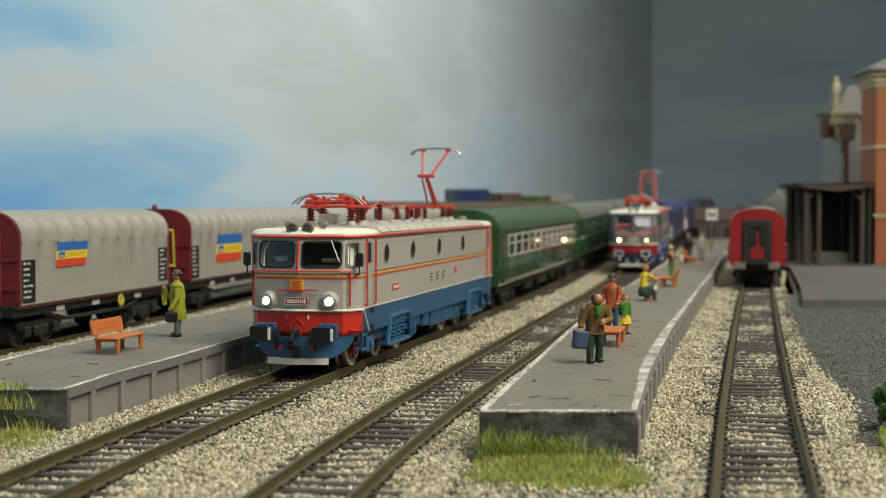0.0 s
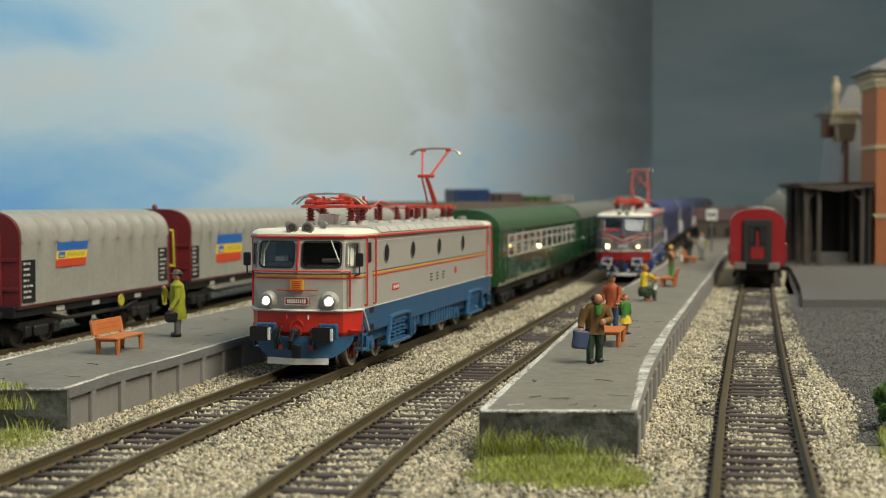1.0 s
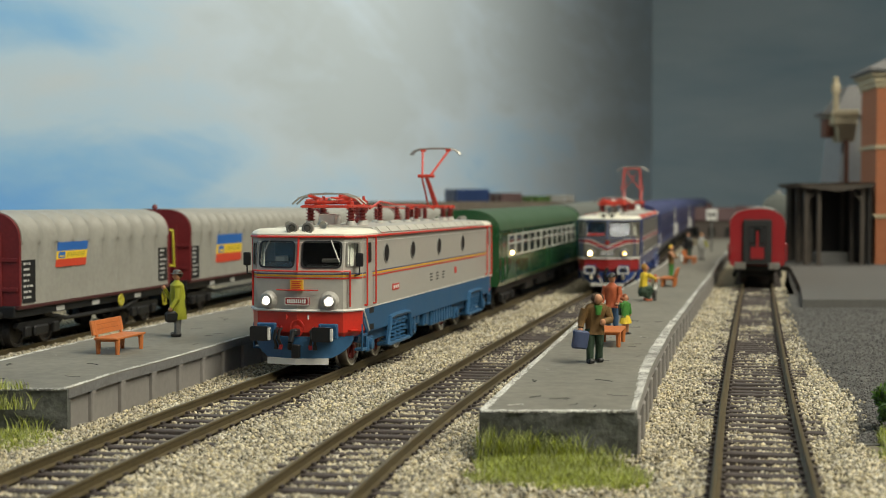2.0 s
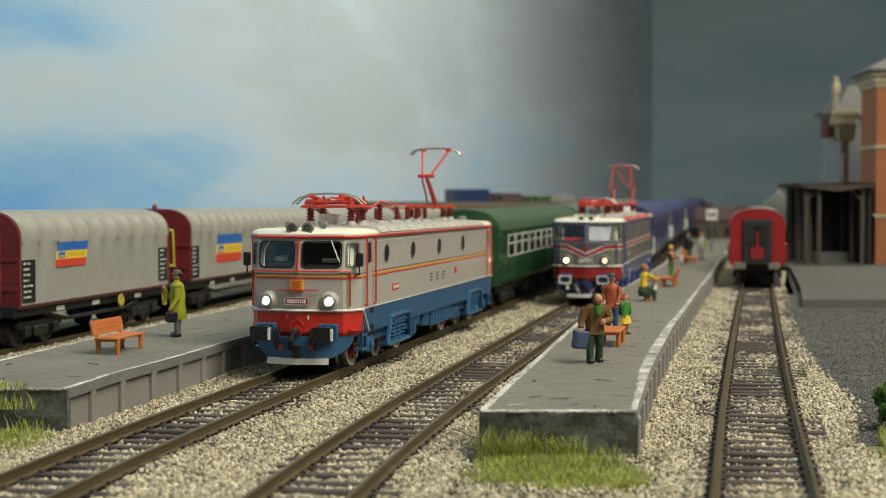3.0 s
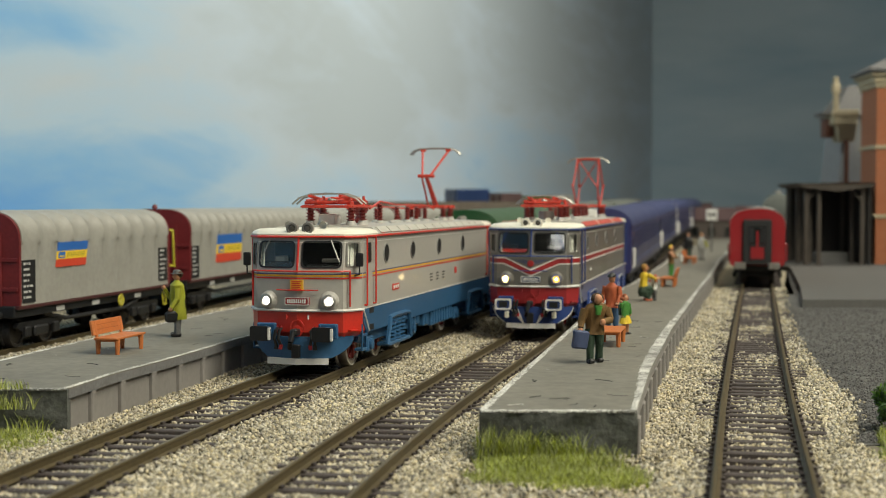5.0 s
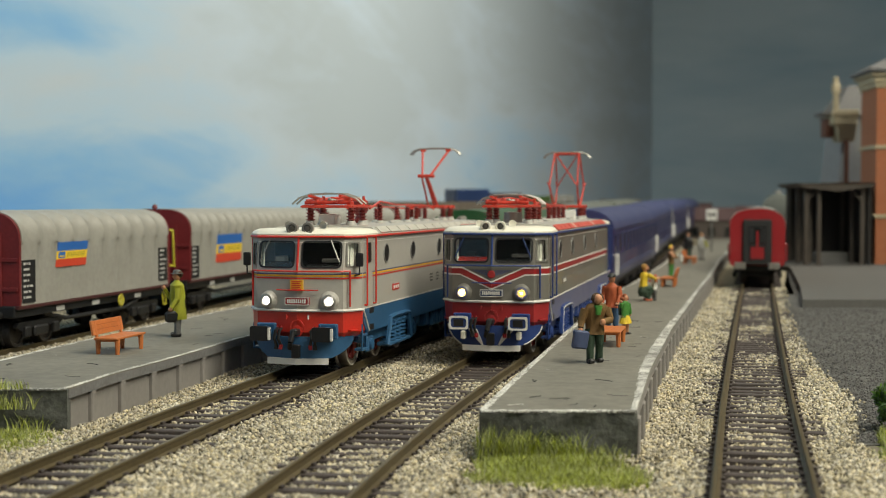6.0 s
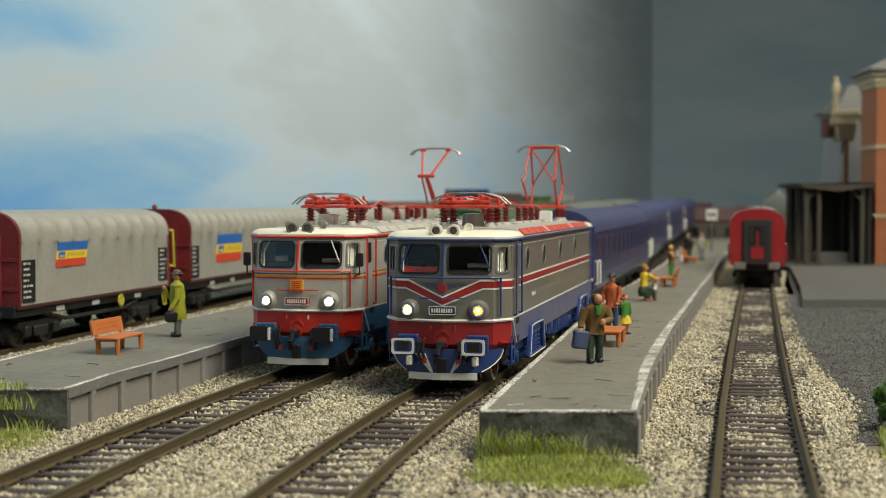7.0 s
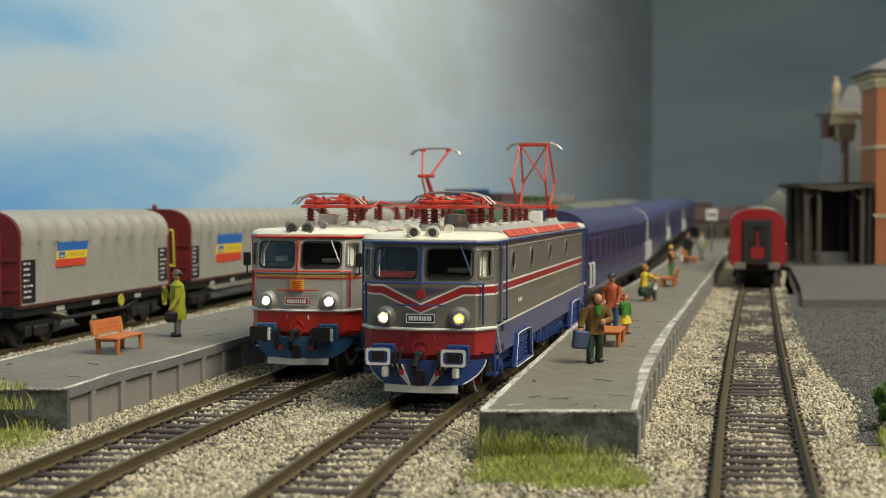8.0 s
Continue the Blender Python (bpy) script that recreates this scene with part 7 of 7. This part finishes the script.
def blades(name, spots, label, seed):
    """Upright static-grass fibres: spots of x, y, z, spread, number, length."""
    rng = np.random.default_rng(seed)
    vs, fs = [], []
    for x, y, z, sx, sy, n, ln in spots:
        for _ in range(n):
            a, b = rng.normal(0, 1, 2)
            q = noise.noise(Vector(((x + a * sx) * 0.16, (y + b * sy) * 0.16, 2.0)))
            if n > 1000 and (a * a + b * b) / 3.2 > 1.0 + 0.9 * q:
                continue
            px, py = x + np.clip(a, -1.8, 1.8) * sx, y + np.clip(b, -1.8, 1.8) * sy
            h = ln * rng.uniform(0.5, 1.25)
            t = rng.uniform(0, 6.28)
            lean = rng.uniform(0.1, 0.75) * h
            t2 = rng.uniform(0, 6.28)
            w = 0.085
            dx, dy = w * math.cos(t), w * math.sin(t)
            lx, ly = lean * math.cos(t2), lean * math.sin(t2)
            k = len(vs)
            vs += [(px - dx, py - dy, z), (px + dx, py + dy, z), (px + lx * 0.4 + dx * 0.8, py + ly * 0.4 + dy * 0.8, z + h * 0.6), (px + lx * 0.4 - dx * 0.8, py + ly * 0.4 - dy * 0.8, z + h * 0.6), (px + lx, py + ly, z + h)]
            fs += [(k, k + 1, k + 2, k + 3), (k + 3, k + 2, k + 4)]
    me = bpy.data.meshes.new(name)
    me.from_pydata([(a * MM, b * MM, c * MM) for a, b, c in vs], [], fs)
    me.materials.append(GRASS)
    tagged(new(name, me), label, "grass", kind="stuff")


blades("grass", [(22, 258, -4, 8.5, 3.2, 9000, 2.8), (23, 247, -4, 10.5, 6, 17000, 2.4), (14, 264, -2.5, 3.8, 0.7, 320, 6.0), (22, 264, -3, 4, 0.7, 320, 5.5), (31, 264, -4, 4, 0.7, 260, 4.0), (9, 264, 0, 1.2, 0.5, 40, 4.5)],
       "bright green static grass before the island platform", 5)
blades("grass", [(-103, 291, -4, 10, 4, 8000, 2.4), (-98, 283, -4, 9, 5, 4800, 2.0), (-102, 296.5, 2.5, 4.5, 0.8, 150, 4.0), (-112, 296.5, 0, 5, 0.8, 180, 4.2), (-95, 296.5, -3, 2.5, 0.8, 70, 4.0), (-101, 298, 7, 3.0, 1.0, 90, 2.2)],
       "green static grass before the side platform", 6)
blades("grass", [(105, 284, -4, 5.0, 8, 6500, 2.8), (98, 262, -4, 5, 8, 5400, 2.2)], "bright green static grass beside the road", 8)


def turf(name, x0, x1, y0, y1, seed):
    bm = bmesh.new()
    nx, ny = 24, 16
    rows = []
    for j in range(ny + 1):
        row = []
        for i in range(nx + 1):
            u, v = i / nx, j / ny
            x, y = x0 + (x1 - x0) * u, y0 + (y1 - y0) * v
            edge = max(0.0, min(1.0, 1.0 - math.hypot(2 * u - 1, 2 * v - 1) + 0.25 * noise.noise(Vector((x * 0.16, y * 0.16, seed)))))
            row.append(bm.verts.new((x + 2 * noise.noise(Vector((y * 0.1, seed, 0))), y, -5.6 + min(1.0, edge * 5) * (1.7 + 0.7 * noise.noise(Vector((x * 0.15, y * 0.15, seed)))))))
        rows.append(row)
    for j in range(ny):
        for i in range(nx):
            bm.faces.new((rows[j][i], rows[j][i + 1], rows[j + 1][i + 1], rows[j + 1][i]))
    tagged(part(name, bm, TURF, None, "", True), "uneven green turf base under the grass", "turf", kind="structure")


turf("turf", 0, 45, 232, 278, 1.0)
turf("turf", -150, -78, 262, 312, 2.0)
turf("turf", 88, 124, 236, 312, 3.0)


def bush(x, y, z, r, label, seed):
    rng = np.random.default_rng(seed)
    top = base("bush", at(x, y, z), label, "bush")
    bm = bmesh.new()
    for i in range(6):
        a = i * 1.05
        add_rod(bm, (0, 0, 0), (r * 0.5 * math.cos(a), r * 0.5 * math.sin(a), r * 1.1), 0.5, 5, 0.2)
    part("stem", bm, HAIR, top, "thin brown stems")
    vs, fs = [], []
    for _ in range(2600):
        d = rng.normal(0, 1, 3)
        d /= np.linalg.norm(d)
        lump = 0.75 + 0.25 * math.sin(d[0] * 6 + seed) * math.cos(d[2] * 5 + d[1] * 4)
        c = d * r * lump * rng.uniform(0.6, 1.0) ** 0.5
        c[2] = c[2] * 0.95 + r * 0.95
        s = rng.uniform(0.35, 0.85)
        p = rng.normal(0, 1, (4, 3)) * s * 0.7
        k = len(vs)
        vs += [tuple((c + q) * MM) for q in p]
        fs += [(k, k + 1, k + 2), (k, k + 2, k + 3), (k, k + 3, k + 1), (k + 1, k + 3, k + 2)]
    me = bpy.data.meshes.new("foliage")
    me.from_pydata(vs, [], fs)
    me.materials.append(BUSH)
    ob = new("foliage", me)
    ob.parent = top
    ob["kind"] = "stuff"
    return top


bush(107.0, 302, -3.5, 6.8, "small dark green foam bush beside the road", 3)


motions()
